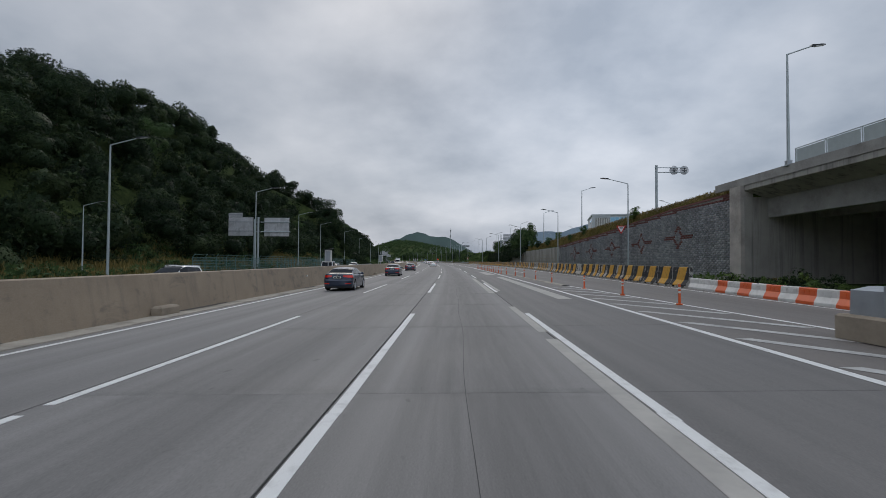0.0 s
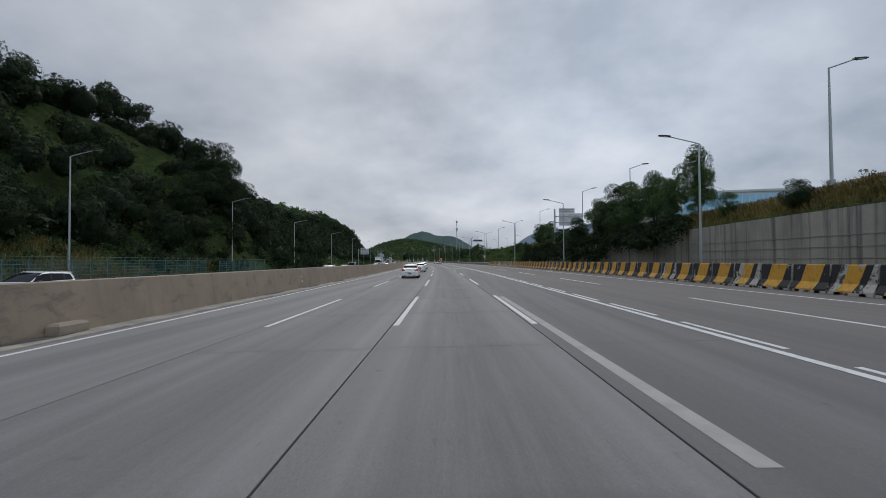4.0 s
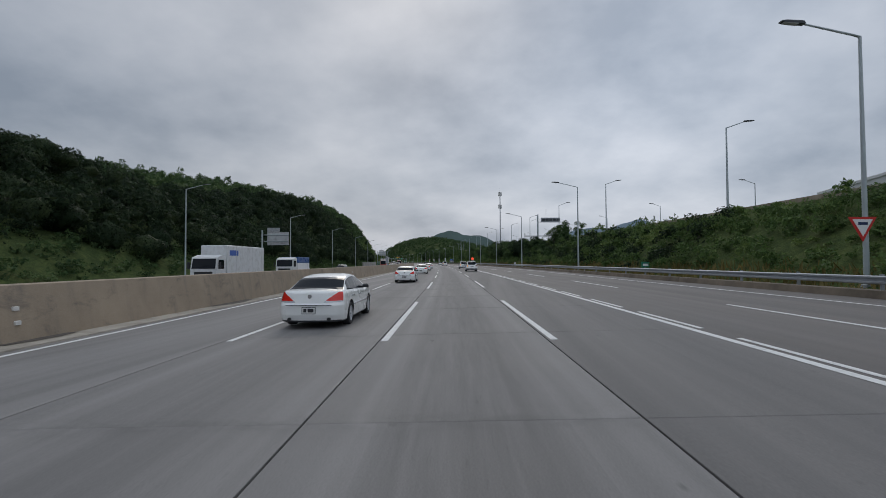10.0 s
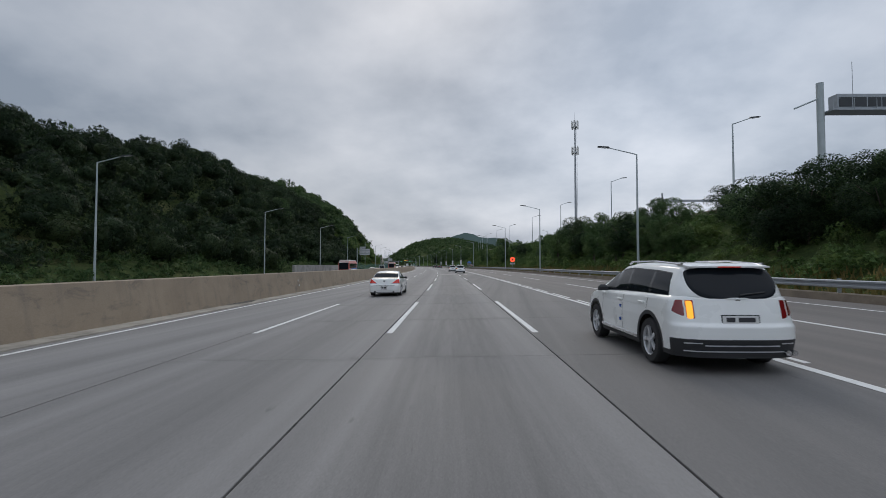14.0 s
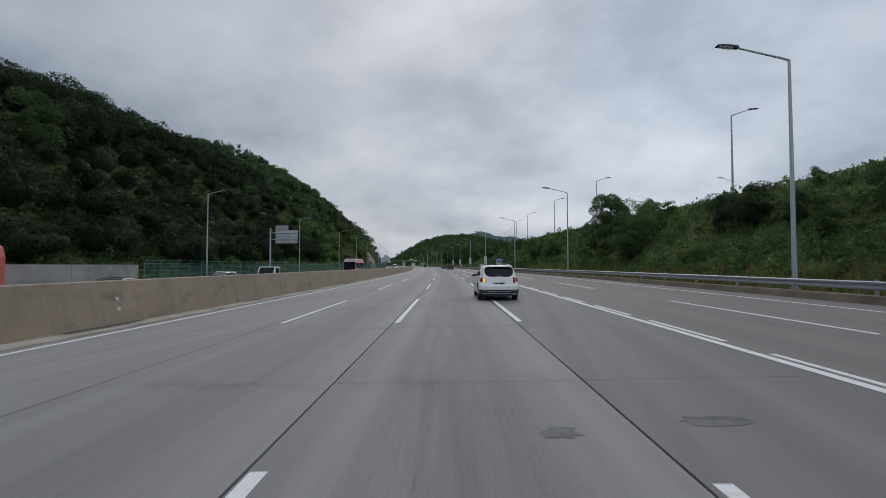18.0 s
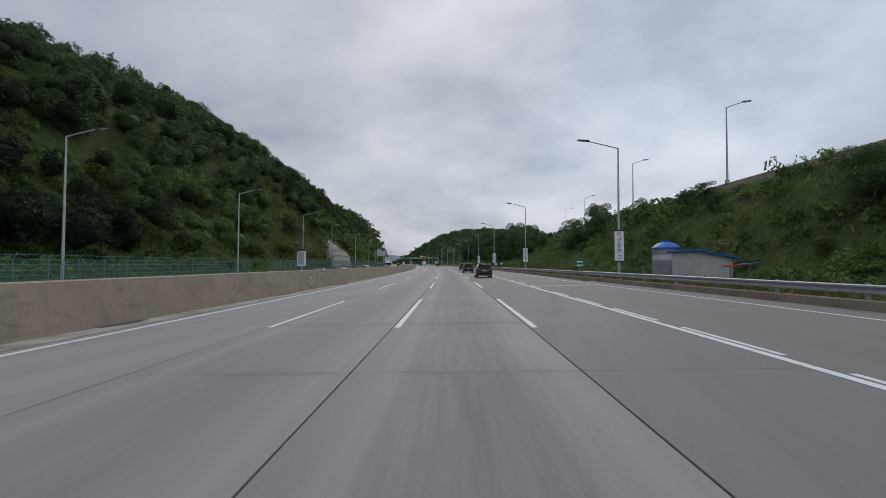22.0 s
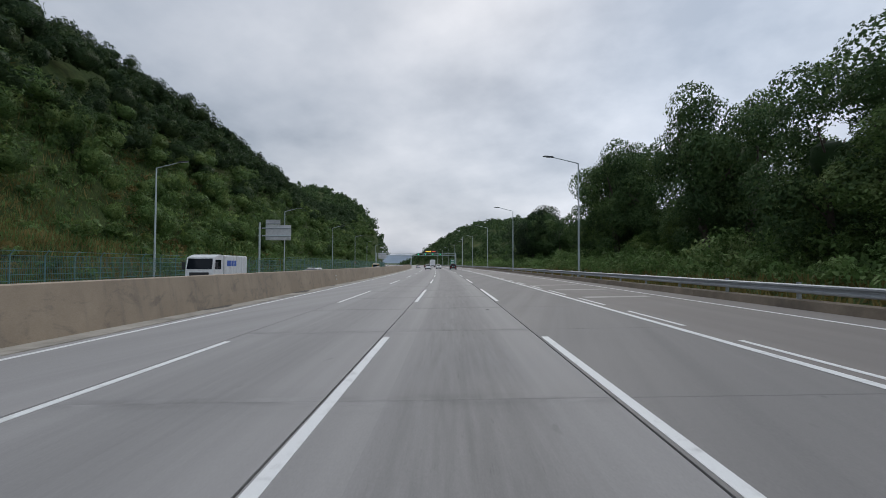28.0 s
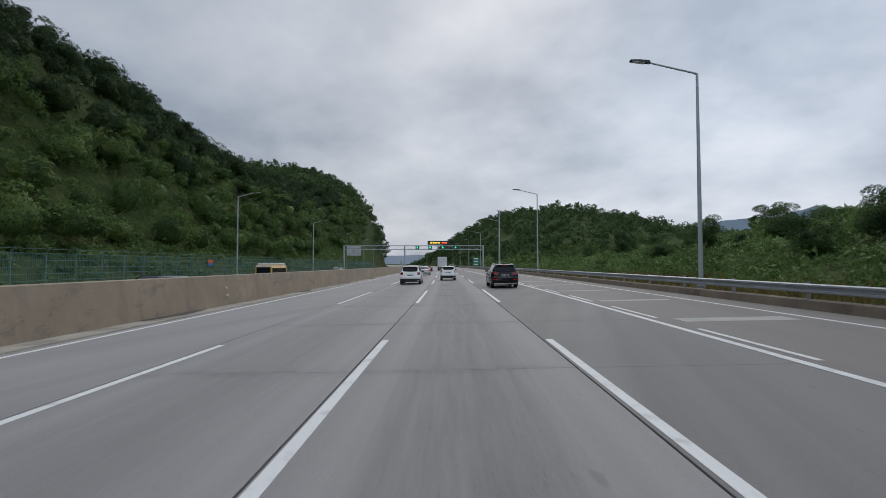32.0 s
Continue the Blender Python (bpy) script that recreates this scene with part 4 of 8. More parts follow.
# stretches of trees: s from, to, u from, to, how many, heights, width
CAPS = [(350, 8.4), (358, 8.0), (366, 8.6), (392, 9.2), (426, 10.0), (470, 9.0), (480, 8.6), (486, 10.5), (491, 10.5), (496, 7.2), (512, 6.8), (530, 7.8), (548, 8.4), (562, 10.5), (590, 12.5), (606, 13.0), (620, 11.0), (645, 11.0), (655, 14.2), (668, 14.8), (678, 13.4), (690, 14.2), (712, 14.4), (716, 16.5), (728, 17.0), (738, 19.5), (750, 18.0), (755, 10.6), (772, 10.8), (780, 16.0), (900, 16.0)]
for s0, s1, u0, u1, n, h0, h1, wd in [
    (140, 176, 24.8, 27, 13, 4.5, 8.0, 1.15), (176, 196, 24.6, 26.5, 9, 1.8, 3.0, 1.3), (197, 214, 24.6, 26.5, 8, 4.0, 5.5, 1.2), (214, 230, 20, 24, 7, 1.8, 2.8, 1.3), (104, 134, 24.7, 25.8, 5, 1.4, 3.0, 1.2),
    (62, 100, 24.7, 25.6, 4, 1.2, 2.2, 1.1), (334, 340, 23.5, 26.5, 4, 3.6, 5.0, 1.2), (300, 334, 20, 24.5, 12, 1.5, 2.4, 1.4), (340, 352, 20, 25, 5, 1.6, 2.6, 1.35), (352, 364, 20.5, 26, 11, 5.0, 7.4, 1.15),
    (360, 425, 19, 26, 26, 5.0, 8.4, 1.15), (425, 446, 20, 27, 7, 2.0, 3.2, 1.3), (450, 470, 21, 27, 8, 2.4, 3.8, 1.25), (482, 510, 19.5, 27, 15, 5.5, 9.0, 1.2), (512, 530, 19.0, 27, 16, 4.2, 6.2, 1.25), (530, 549, 19.0, 27, 15, 3.8, 5.8, 1.3),
    (548, 562, 22, 30, 7, 4.0, 7.0, 1.2), (576, 594, 26, 28, 5, 1.8, 2.6, 1.6), (594, 616, 19, 30, 17, 5.0, 7.5, 1.15), (616, 643, 33.5, 37.5, 5, 3.0, 4.4, 1.1), (656, 676, 26, 40, 8, 2.4, 3.6, 1.3),
    (645, 670, 18.5, 25, 18, 10.5, 14.0, 1.0), (662, 712, 16.8, 31, 38, 12.0, 16.0, 0.95), (713, 731, 19.5, 27, 12, 12.0, 15.5, 0.95), (732, 745, 19.5, 30, 11, 13.5, 17.5, 0.85), (757, 770, 23.5, 29, 8, 8.5, 11.5, 1.15), (781, 801, 20.5, 25, 10, 10.6, 12.4, 1.0), (812, 842, 21, 34, 12, 3.0, 4.6, 1.4), (842, 905, 24, 50, 16, 3.5, 5.5, 1.4),
]:
    for k in range(n):
        s, u = s0 + (s1 - s0) * (k + trng.random()) / n, trng.uniform(u0, u1)
        plant(s, u, trng.uniform(h0, h1), wide=wd * trng.uniform(0.9, 1.1), cap=(table(CAPS, s) if u < 25 or not 640 < s < 680 else 10.0) + trng.uniform(-1.0, 0.5) if s > 350 else 99.0)
for s, u, h, k in [(782, 21.4, 12.4, 1), (796, 21, 12.6, 4), (738, 20.0, 14.5, 4), (743.5, 20.3, 15.5, 1), (743, 20.5, 13.5, 3), (670, 18.5, 13.0, 1), (690, 18.5, 11.2, 2), (788, 27, 9.5, 3), (835, 26, 5.0, 0), (469, 19.2, 5.5, 0), (372, 21.5, 7.6, 0), (368, 22, 7.0, 2), (487, 20.5, 9.6, 0), (491, 21.5, 9.0, 1), (329, 27.2, 4.2, 1)]:
    plant(s, u, h, k)

for s, u, top, k in [(804, 24.8, 7.4, 1), (808, 23.6, 6.6, 2), (812, 25.6, 7.2, 1), (816, 27.2, 6.4, 0), (821, 27.5, 5.4, 5), (826, 26.0, 4.6, 5), (834, 30.5, 5.2, 1),
                     (784, 21.5, 15.2, 1), (786, 20.0, 14.6, 5), (788, 22.5, 15.6, 5), (790, 20.6, 14.2, 1), (792, 19.4, 12.6, 5), (793, 22.6, 13.4, 1), (789, 18.8, 9.5, 3), (785, 19.0, 8.5, 2), (794, 19.2, 9.0, 3),
                     (776, 23.2, 13.4, 1), (774, 25.2, 15.0, 3), (772, 27.2, 15.2, 1), (770, 29.4, 15.0, 3), (775, 28.0, 14.6, 2), (777, 24.4, 13.2, 0), (767, 28.5, 13.0, 3), (764, 27.6, 11.6, 0), (490, 20.2, 12.4, 0), (493, 21.6, 13.2, 1)]:
    plant(s, u, top - land(s, u), k, wide=1.35 if top < 8 else 1.05)

# trees that stand out of the wood on the hill
hrng = random.Random(33)
for s, u, h in [(12, -50, 9), (30, -57, 10), (52, -52, 9), (70, -60, 10.5), (90, -58, 11), (112, -61, 10), (126, -55, 10), (148, -58, 10), (160, -50, 9), (176, -45, 10), (184, -42, 11), (190, -46, 11.5), (200, -50, 9.5), (226, -56, 9),
                (440, -44, 9.5), (452, -48, 10), (466, -52, 10.5), (478, -50, 11), (492, -54, 11.5), (500, -57, 12), (508, -60, 11.5), (520, -62, 10.5), (540, -58, 10), (556, -50, 8), (570, -56, 10), (585, -46, 7.5), (600, -60, 10), (618, -52, 8.5), (632, -58, 10), (650, -62, 10),
                (668, -56, 10), (676, -47, 8), (690, -60, 10.5), (704, -50, 9), (716, -56, 10), (730, -61, 11), (744, -48, 8.5), (756, -57, 10)]:
    plant(s, u, h, hrng.choice((5, 5, 5, 1) if s < 520 else (0, 1, 2, 1)), wide=hrng.uniform(1.0, 1.3))


def make_pine(seed):
    """A ragged dark conifer 8 m high for the ridges."""
    g = np.random.default_rng(seed)
    t = thing("pine_tree", Matrix(), "ragged dark pine standing above the wood", "tree", "pines on the ridge")
    part("trunk", Shape().rod([(0, 0, -1.0), (0.1, 0, 3.5), (0.05, 0.05, 7.8)], [0.17, 0.11, 0.03], 7), BARK, t, smooth=True)
    n = 2600
    z = 1.6 + 6.3 * g.random(n)
    tier = np.floor(z / 0.85) * 0.85 + 0.3
    arm = g.integers(0, 7, n) * math.tau / 7 + tier * 2.1 + g.normal(scale=0.16, size=n)
    far = (2.1 * (1 - (tier - 1.2) / 7.2) + 0.25) * np.sqrt(g.random(n)) * g.uniform(0.75, 1.15, n)
    p = np.stack([np.cos(arm) * far, np.sin(arm) * far, tier - far * 0.12 + g.normal(scale=0.10, size=n)], axis=1)
    a, b = g.normal(size=(2, n, 3))
    a /= np.linalg.norm(a, axis=1, keepdims=True)
    b /= np.linalg.norm(b, axis=1, keepdims=True)
    q = np.stack([p - a * 0.16, p + a * 0.16, p + b * 0.2 + np.array([0, 0, 0.05])], axis=1)
    part("crown", raw_mesh("crown", q, np.zeros((0, 3)), np.zeros((0, 3), dtype=int), LEAF_DARK), LEAF_DARK, t)
    return t


pine = make_pine(61)
ridge_pines = [(-6, -62), (38, -64), (78, -60), (96, -62), (128, -64), (236, -58), (470, -62), (482, -60), (520, -61), (556, -60), (588, -62), (612, -60), (640, -63), (662, -61), (706, -60), (716, -61), (752, -62), (790, -60), (812, -62), (846, -61)]
for i, (s, u) in enumerate(ridge_pines):
    m = at(s, u, roof_left(s, u) - 5.4, 50 * i) @ Matrix.Scale(0.85 + 0.07 * (i % 5), 4)
    if i:
        copy_thing(pine, m)
    else:
        pine.matrix_world = m

# low growth over the slopes: vines, bushes, grass


def cover(name, places, mat, label, size, count, category="bushes"):
    return woods(name, places, mat, label, category, size, count, 0.7, 6)


def slope_bushes(s0, s1, u0, u1, step, rad, seed, keep=lambda s, u: True):
    return scatter(s0, s1, u0, u1, step, lambda s, u: land(s, u) + 0.35, rad, seed, keep, 0.2)


def past_rail(s, u):
    return u > (table(RAIL_U, s) + 2.6 if s > 215 else 24.5)


def by_rail(s, u):
    return past_rail(s, u) and not (558 < s < 577 and 15.5 < u < 20.5) and u < table(RAIL_U, s) + 9.5 and u < table(UP_U, s) - 0.6


def farther(s, u):
    return u >= table(RAIL_U, s) + 8.5 and u < table(UP_U, s) - 0.6


cover("bank_bushes", slope_bushes(216, 330, 17, 27, 1.35, (0.55, 1.25), 31, by_rail), LEAF, "green bushes and weeds on the bank", 0.13, 190)
cover("bank_bushes", slope_bushes(330, 560, 15, 27, 1.5, (0.6, 1.35), 32, by_rail), LEAF, "green bushes and weeds on the bank", 0.13, 190)
cover("vine_cover", slope_bushes(556, 700, 13, 27, 1.5, (0.5, 1.25), 36, by_rail), VINE, "bright vines over the bank", 0.13, 190)
cover("slope_bushes", slope_bushes(216, 700, 20, 38, 1.8, (0.8, 1.6), 30, farther), LEAF, "green bushes high on the bank", 0.18, 100)
cover("vine_cover", slope_bushes(700, 900, 13, 24, 1.6, (0.6, 1.4), 33, past_rail), VINE, "bright vines and bushes beyond the guardrail", 0.13, 180)
cover("vine_cover", slope_bushes(700, 900, 24, 44, 2.4, (1.0, 2.0), 29, past_rail), VINE, "bright vines and bushes on the low ground", 0.18, 90)
cover("vine_cover", slope_bushes(690, 800, 15.2, 20, 2.0, (1.0, 2.0), 28), VINE, "tall bright vines in front of the trees", 0.09, 330)
cover("bank_weeds", slope_bushes(545, 580, 14, 20, 1.1, (0.2, 0.42), 27), VINE, "low weeds round the hut", 0.16, 60)
g = np.random.default_rng(77)
hang = []
for k in range(330):
    s, f = g.uniform(138, 217), g.random()
    top = table(WALL_TOP, s) + 1.0
    low = 3.4 if s < 158 else 1.6
    r = g.uniform(0.6, 1.3)
    hang.append((*road(s, 24.3 - 1.7 * (1 - f) ** 0.8 - 0.2, low + (top - low) * f), r))
cover("hanging_bushes", hang, LEAF_DARK, "dark bushes hanging over the top of the wall", 0.13, 190)
cover("slope_bushes", slope_bushes(900, 1010, 14, 80, 4.0, (1.8, 3.4), 34, past_rail), LEAF, "bushes on the low ground by the bend", 0.2, 80)
cover("slope_bushes", slope_bushes(655, 780, 38, 70, 4.2, (1.8, 3.0), 37), LEAF_DARK, "thicket behind the roadside trees", 0.2, 90)
cover("slope_bushes", slope_bushes(780, 960, 44, 110, 5.0, (2.2, 4.0), 35), LEAF, "thicket on the low ground", 0.2, 80)
cover("wall_bushes", slope_bushes(40, 215, 24.5, 26, 1.2, (0.35, 0.7), 38, lambda s, u: noise.noise((s * 0.12, 3, 1)) > 0.05), DRYG, "dry weeds along the top of the wall", 0.10, 110)
cover("wall_foot_bushes", slope_bushes(24, 215, 17, 23.6, 1.7, (0.4, 0.9), 39, lambda s, u: noise.noise((s * 0.1, u * 0.2, 7)) > (0.12 if s > 36 else -0.3) and u > 18), LEAF, "weeds at the foot of the wall", 0.2, 70)


def off_edge(s, u):
    return u < table(LEFT_EDGE, s) - 2.4


cover("hill_shrubs", slope_bushes(530, 800, -56, -33, 5.2, (1.5, 2.7), 47, lambda s, u: not (648 < s < 694 and u > -37)), LEAF, "rounded green shrubs on the steep bank", 0.17, 190)
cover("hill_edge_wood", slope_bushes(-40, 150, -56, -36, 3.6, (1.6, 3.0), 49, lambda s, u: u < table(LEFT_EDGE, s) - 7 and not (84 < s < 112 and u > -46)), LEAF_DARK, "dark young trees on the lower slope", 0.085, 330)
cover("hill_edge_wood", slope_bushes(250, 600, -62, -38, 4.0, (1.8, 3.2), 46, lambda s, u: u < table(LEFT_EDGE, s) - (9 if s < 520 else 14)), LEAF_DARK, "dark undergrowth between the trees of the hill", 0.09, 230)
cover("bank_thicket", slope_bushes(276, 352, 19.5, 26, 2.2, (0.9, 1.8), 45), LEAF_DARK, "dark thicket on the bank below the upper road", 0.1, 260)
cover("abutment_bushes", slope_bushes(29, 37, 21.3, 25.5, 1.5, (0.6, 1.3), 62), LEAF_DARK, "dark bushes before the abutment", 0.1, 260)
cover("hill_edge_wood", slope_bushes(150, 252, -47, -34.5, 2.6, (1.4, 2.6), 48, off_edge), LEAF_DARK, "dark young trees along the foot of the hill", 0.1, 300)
cover("hill_foot_bushes", slope_bushes(-50, 250, -46, -28, 1.9, (0.7, 1.4), 41, lambda s, u: off_edge(s, u) and (s > 150 or noise.noise((s * 0.06, u * 0.1, 2)) > -0.25)), LEAF_MID, "bushes and grass at the foot of the hill", 0.21, 75)
cover("hill_foot_bushes", slope_bushes(250, 520, -42, -28, 1.9, (0.7, 1.4), 42, off_edge), LEAF_MID, "bushes at the foot of the hill", 0.21, 75)
cover("hill_foot_vines", slope_bushes(520, 1000, -55, -28, 1.8, (0.6, 1.5), 43, lambda s, u: off_edge(s, u) and (s < 900 or u > -44) and not (654 < s < 691 and u > -34.5) and not (640 < s < 735 and u > -47 and noise.noise((s * 0.06, u * 0.08, 4)) > -0.22)), VINE, "bright vines and shrubs on the steep bank", 0.2, 75)
cover("hill_foot_bushes", slope_bushes(640, 780, -56, -31, 2.3, (0.9, 1.5), 44, lambda s, u: noise.noise((s * 0.07, u * 0.07, 9)) > 0.02 and not (654 < s < 691 and u > -34.5)), DRYG, "dry yellow grass on the steep bank", 0.17, 80)


def grass(name, s0, s1, uf, w, n, seed, h=(0.25, 0.7), mat=DRYG, label="dry reddish grass along the verge"):
    """Blades of verge grass, one object of kind stuff."""
    g = np.random.default_rng(seed)
    ss, vv = g.uniform(s0, s1, n), g.random(n)
    q = np.empty((n, 4, 3))
    for i in range(n):
        u = uf(ss[i]) + w * vv[i]
        p = np.array(road(ss[i], u, land(ss[i], u) - 0.05))
        a = g.uniform(0, math.tau)
        hh = g.uniform(*h)
        d = np.array([math.cos(a), math.sin(a), 0]) * g.uniform(0.03, 0.09)
        t = np.array([g.normal() * 0.15, g.normal() * 0.15, hh])
        q[i] = [p - d, p + d, p + t + d * 0.3, p + t - d * 0.3]
    ob = new(name, raw_mesh(name, q, np.zeros((0, 3)), np.zeros((0, 3), dtype=int), mat))
    return tagged(ob, label, "grass", kind="stuff")


grass("verge_grass", 226, 900, lambda s: table(RAIL_U, s) + 0.9, 2.6, 26000, 51)
grass("hill_grass", 556, 790, lambda s: -56.0, 27.0, 26000, 55, (0.35, 1.1), VINE, "rough green grass on the steep bank")
grass("hill_grass", 600, 780, lambda s: -54.0, 25.0, 12000, 56, (0.35, 1.0), DRYG, "dry yellow grass on the steep bank")
grass("hill_grass", 640, 735, lambda s: -49.0, 19.5, 30000, 59, (0.3, 0.9), DRYG, "dry yellow grass on the steep bank")
grass("hill_grass", 640, 735, lambda s: -49.0, 19.5, 24000, 60, (0.3, 0.9), VINE, "rough green grass on the steep bank")
grass("bank_grass", 430, 705, lambda s: table(RAIL_U, s) + 2.4, 12.0, 24000, 57, (0.25, 0.8), VINE, "rough green grass on the bank")
grass("verge_grass", 36, 215, lambda s: 24.45, 1.9, 26000, 52, (0.16, 0.55), DRYG, "tall golden grass along the top of the wall")
grass("hill_grass", 10, 150, lambda s: table(LEFT_EDGE, s) - 17, 15.0, 22000, 58, (0.3, 0.9), DRYG, "dry grass on the lower slope")
grass("verge_grass", -40, 170, lambda s: table(LEFT_EDGE, s) - 6, 5.0, 12000, 53, (0.3, 0.8))
grass("verge_grass", 226, 440, lambda s: table(UP_U, s) - 3.5, 3.4, 9000, 54, (0.2, 0.5), VINE, "rough grass along the top of the bank")

# ---- distance ----


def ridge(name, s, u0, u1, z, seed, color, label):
    # no haze in the air: its pale blue is painted into the base colour
    m = Nodes(name + "_painted_haze")
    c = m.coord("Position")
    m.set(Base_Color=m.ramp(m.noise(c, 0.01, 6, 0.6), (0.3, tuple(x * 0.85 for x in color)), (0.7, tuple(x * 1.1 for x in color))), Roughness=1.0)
    sh = Shape()
    n = 90
    a = turn(0)
    for i in range(n + 1):
        f = i / n
        x = u0 + (u1 - u0) * f
        h = z * (math.sin(math.pi * f) ** 0.55) * (0.78 + 0.30 * noise.noise((f * 4, seed, 0)) + 0.03 * noise.noise((f * 17, seed, 2)))
        sh.v += [(x, s, -10), (x, s + 160, max(2, h)), (x, s + 700, -10)]
    for i in range(n):
        for j in (0, 1):
            k = i * 3 + j
            sh.f.append((k, k + 3, k + 4, k + 1))
    return tagged(part(name, sh, m.mat, smooth=True), label, "mountain", kind="structure")


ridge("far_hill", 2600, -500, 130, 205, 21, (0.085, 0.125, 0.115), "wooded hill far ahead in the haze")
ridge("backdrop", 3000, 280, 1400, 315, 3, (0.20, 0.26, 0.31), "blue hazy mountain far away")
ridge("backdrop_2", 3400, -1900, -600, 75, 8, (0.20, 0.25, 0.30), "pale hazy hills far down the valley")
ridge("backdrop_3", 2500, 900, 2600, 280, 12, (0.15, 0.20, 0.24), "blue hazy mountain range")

# ---- the factory above the bank ----
PANELM = plain("white_wall_panels", (0.52, 0.54, 0.56), 0.5, vary=0.06, which="Position")
GLASSB = Nodes("blue_factory_glass")
GLASSB.set(Base_Color=(0.28, 0.54, 0.72), Roughness=0.18, Metallic=0.15)
fac = thing("factory_building", pose(94.5, 326.6, 4, 0, 0, -11.8), "large white and blue glass factory building on the upper ground", "building")
part("wall", Shape().box(0, 95, 0, 41, 0, 29.6), PANELM, fac)
part("roof", Shape().slab(-0.5, 95.5, -0.5, 41.5, 29.6, 30.7, 0.2), PANELM, fac)
annex = part("annex", Shape().box(0.4, 80, 41.2, 101, 0, 22.6), PANELM, fac)
part("annex_roof", Shape().slab(0, 80.4, 41.2, 101.5, 22.6, 23.6, 0.15), PANELM, annex)
for k in range(16):
    for z in (5, 13.2):
        part("window", Shape().box(0.4 + k * 5.8, 5.9 + k * 5.8, -0.15, 0, z, z + 7.8), GLASSB.mat, fac)
for k in range(8):
    part("louvre", Shape().box(2.4 + k * 1.15, 2.75 + k * 1.15, -0.4, -0.16, 22.6, 28), WHITEP, fac)
part("louvre_recess", Shape().box(2, 11.6, -0.14, -0.01, 22.4, 28.2), GREY_CON, fac)
for k in range(2, 16):
    part("window", Shape().box(0.4 + k * 5.8, 5.9 + k * 5.8, -0.15, 0, 21.4, 28.4), GLASSB.mat, fac)
part("window", Shape().box(-0.15, -0.01, 0.3, 9, 8, 20), GLASSB.mat, fac)
for z in (12, 17.2, 21.6, 25.6):
    part("panel_joint", Shape().box(-0.06, 0, 9.3 if z < 21 else 0.5, 40.8, z, z + 0.2), GREY_CON, fac)
for k in range(29):
    part("mullion", Shape().box(12.2 + k * 2.84, 12.36 + k * 2.84, -0.24, -0.152, 5, 28.4), WHITEP, fac)
part("blue_band", Shape().box(-0.12, -0.02, 2, 20, 25.9, 27.6), GLASSB.mat, fac)

# ---- lamps ----


def make_lamp(h, arm, label):
    """A tapered steel mast with one long arm to its left and a flat head."""
    t = thing("street_lamp", Matrix(), label, "street lamp")
    part("mast", Shape().rod([(0, 0, 0), (0, 0, h * 0.5), (0, 0, h)], [0.115, 0.09, 0.06], 10), POLE, t, smooth=True)
    part("base_plate", Shape().slab(-0.25, 0.25, -0.25, 0.25, 0, 0.05).slab(-0.16, 0.16, -0.16, 0.16, 0.05, 0.4), STEEL, t)
    part("arm", Shape().rod([(0, 0, h - 0.02), (-0.25, 0, h + 0.06), (-arm, 0, h + 0.6)], [0.055, 0.05, 0.04], 8), POLE, t, smooth=True)
    hd = part("head", Shape().prism([(-arm + 0.15, h + 0.54), (-arm + 0.1, h + 0.67), (-arm - 0.6, h + 0.72), (-arm - 0.85, h + 0.70), (-arm - 0.85, h + 0.65)], -0.12, 0.12), DARKM, t, "dark flat lamp head")
    part("glass", Shape().prism([(-arm - 0.15, h + 0.54), (-arm - 0.15, h + 0.59), (-arm - 0.75, h + 0.66), (-arm - 0.75, h + 0.62)], -0.11, 0.11), LENS, hd)
    return t


LAMP_R = [(17.6, 21.6), (57.1, 21.5), (91.2, 21.3), (131, 21.0), (171, 20.6), (212.4, 19.8), (255, 17.6), (295, 16.8), (334, 16.4), (373.5, 16.3), (413, 16.1), (452.8, 16.0), (492.4, 16.1),
          (531.5, 15.6), (571, 13.8), (610.5, 13.0), (650, 12.5), (689, 12.5), (728.2, 12.5), (768, 12.5), (807.8, 12.5), (848, 12.4), (888, 12.4), (928, 12.4), (968, 12.4), (1008, 12.4), (1048, 12.4)]
lamp = make_lamp(11.0, 2.5, "tall pale grey street lamp with a long arm")
tagged(lamp, group="street lamps beside the outer lanes")
for i, (s, u) in enumerate(LAMP_R):
    m = at(s, u, 0.25)
    if i == 0:
        lamp.matrix_world = m
    else:
        copy_thing(lamp, m)
LAMP_L = [(38.7, -29), (67, -28.2), (103, -33), (139, -37), (175, -36.5), (210.6, -36), (255.3, -35.5), (295.5, -34), (335.5, -33.1), (376.6, -32.9), (416, -32), (453.3, -31.4), (492.8, -31.4), (530, -30.2),
          (567.6, -29.3), (596, -28.6), (624.4, -28.2), (650.6, -28.4), (689.1, -28.7), (731, -29.3), (769.5, -29), (808, -28.5), (849, -28.9), (890.6, -29.5), (930, -29), (970, -29), (1010, -29)]
lamp2 = make_lamp(11.7, 2.4, "tall pale street lamp beside the opposite carriageway")
tagged(lamp2, group="street lamps beside the opposite carriageway")
for i, (s, u) in enumerate(LAMP_L):
    m = at(s, u, min(-0.3, land(s, u)) if s < 0 else max(-0.6, land(s, u) - 0.15), 180)
    if i == 0:
        lamp2.matrix_world = m
    else:
        copy_thing(lamp2, m)
copy_thing(lamp2, at(38.5, -31.0, -0.3, 180) @ Matrix.Diagonal((0.55, 0.55, 0.55, 1)))
lamp3 = make_lamp(8.0, 1.8, "pale street lamp beside the upper road")
tagged(lamp3, group="street lamps of the upper road")
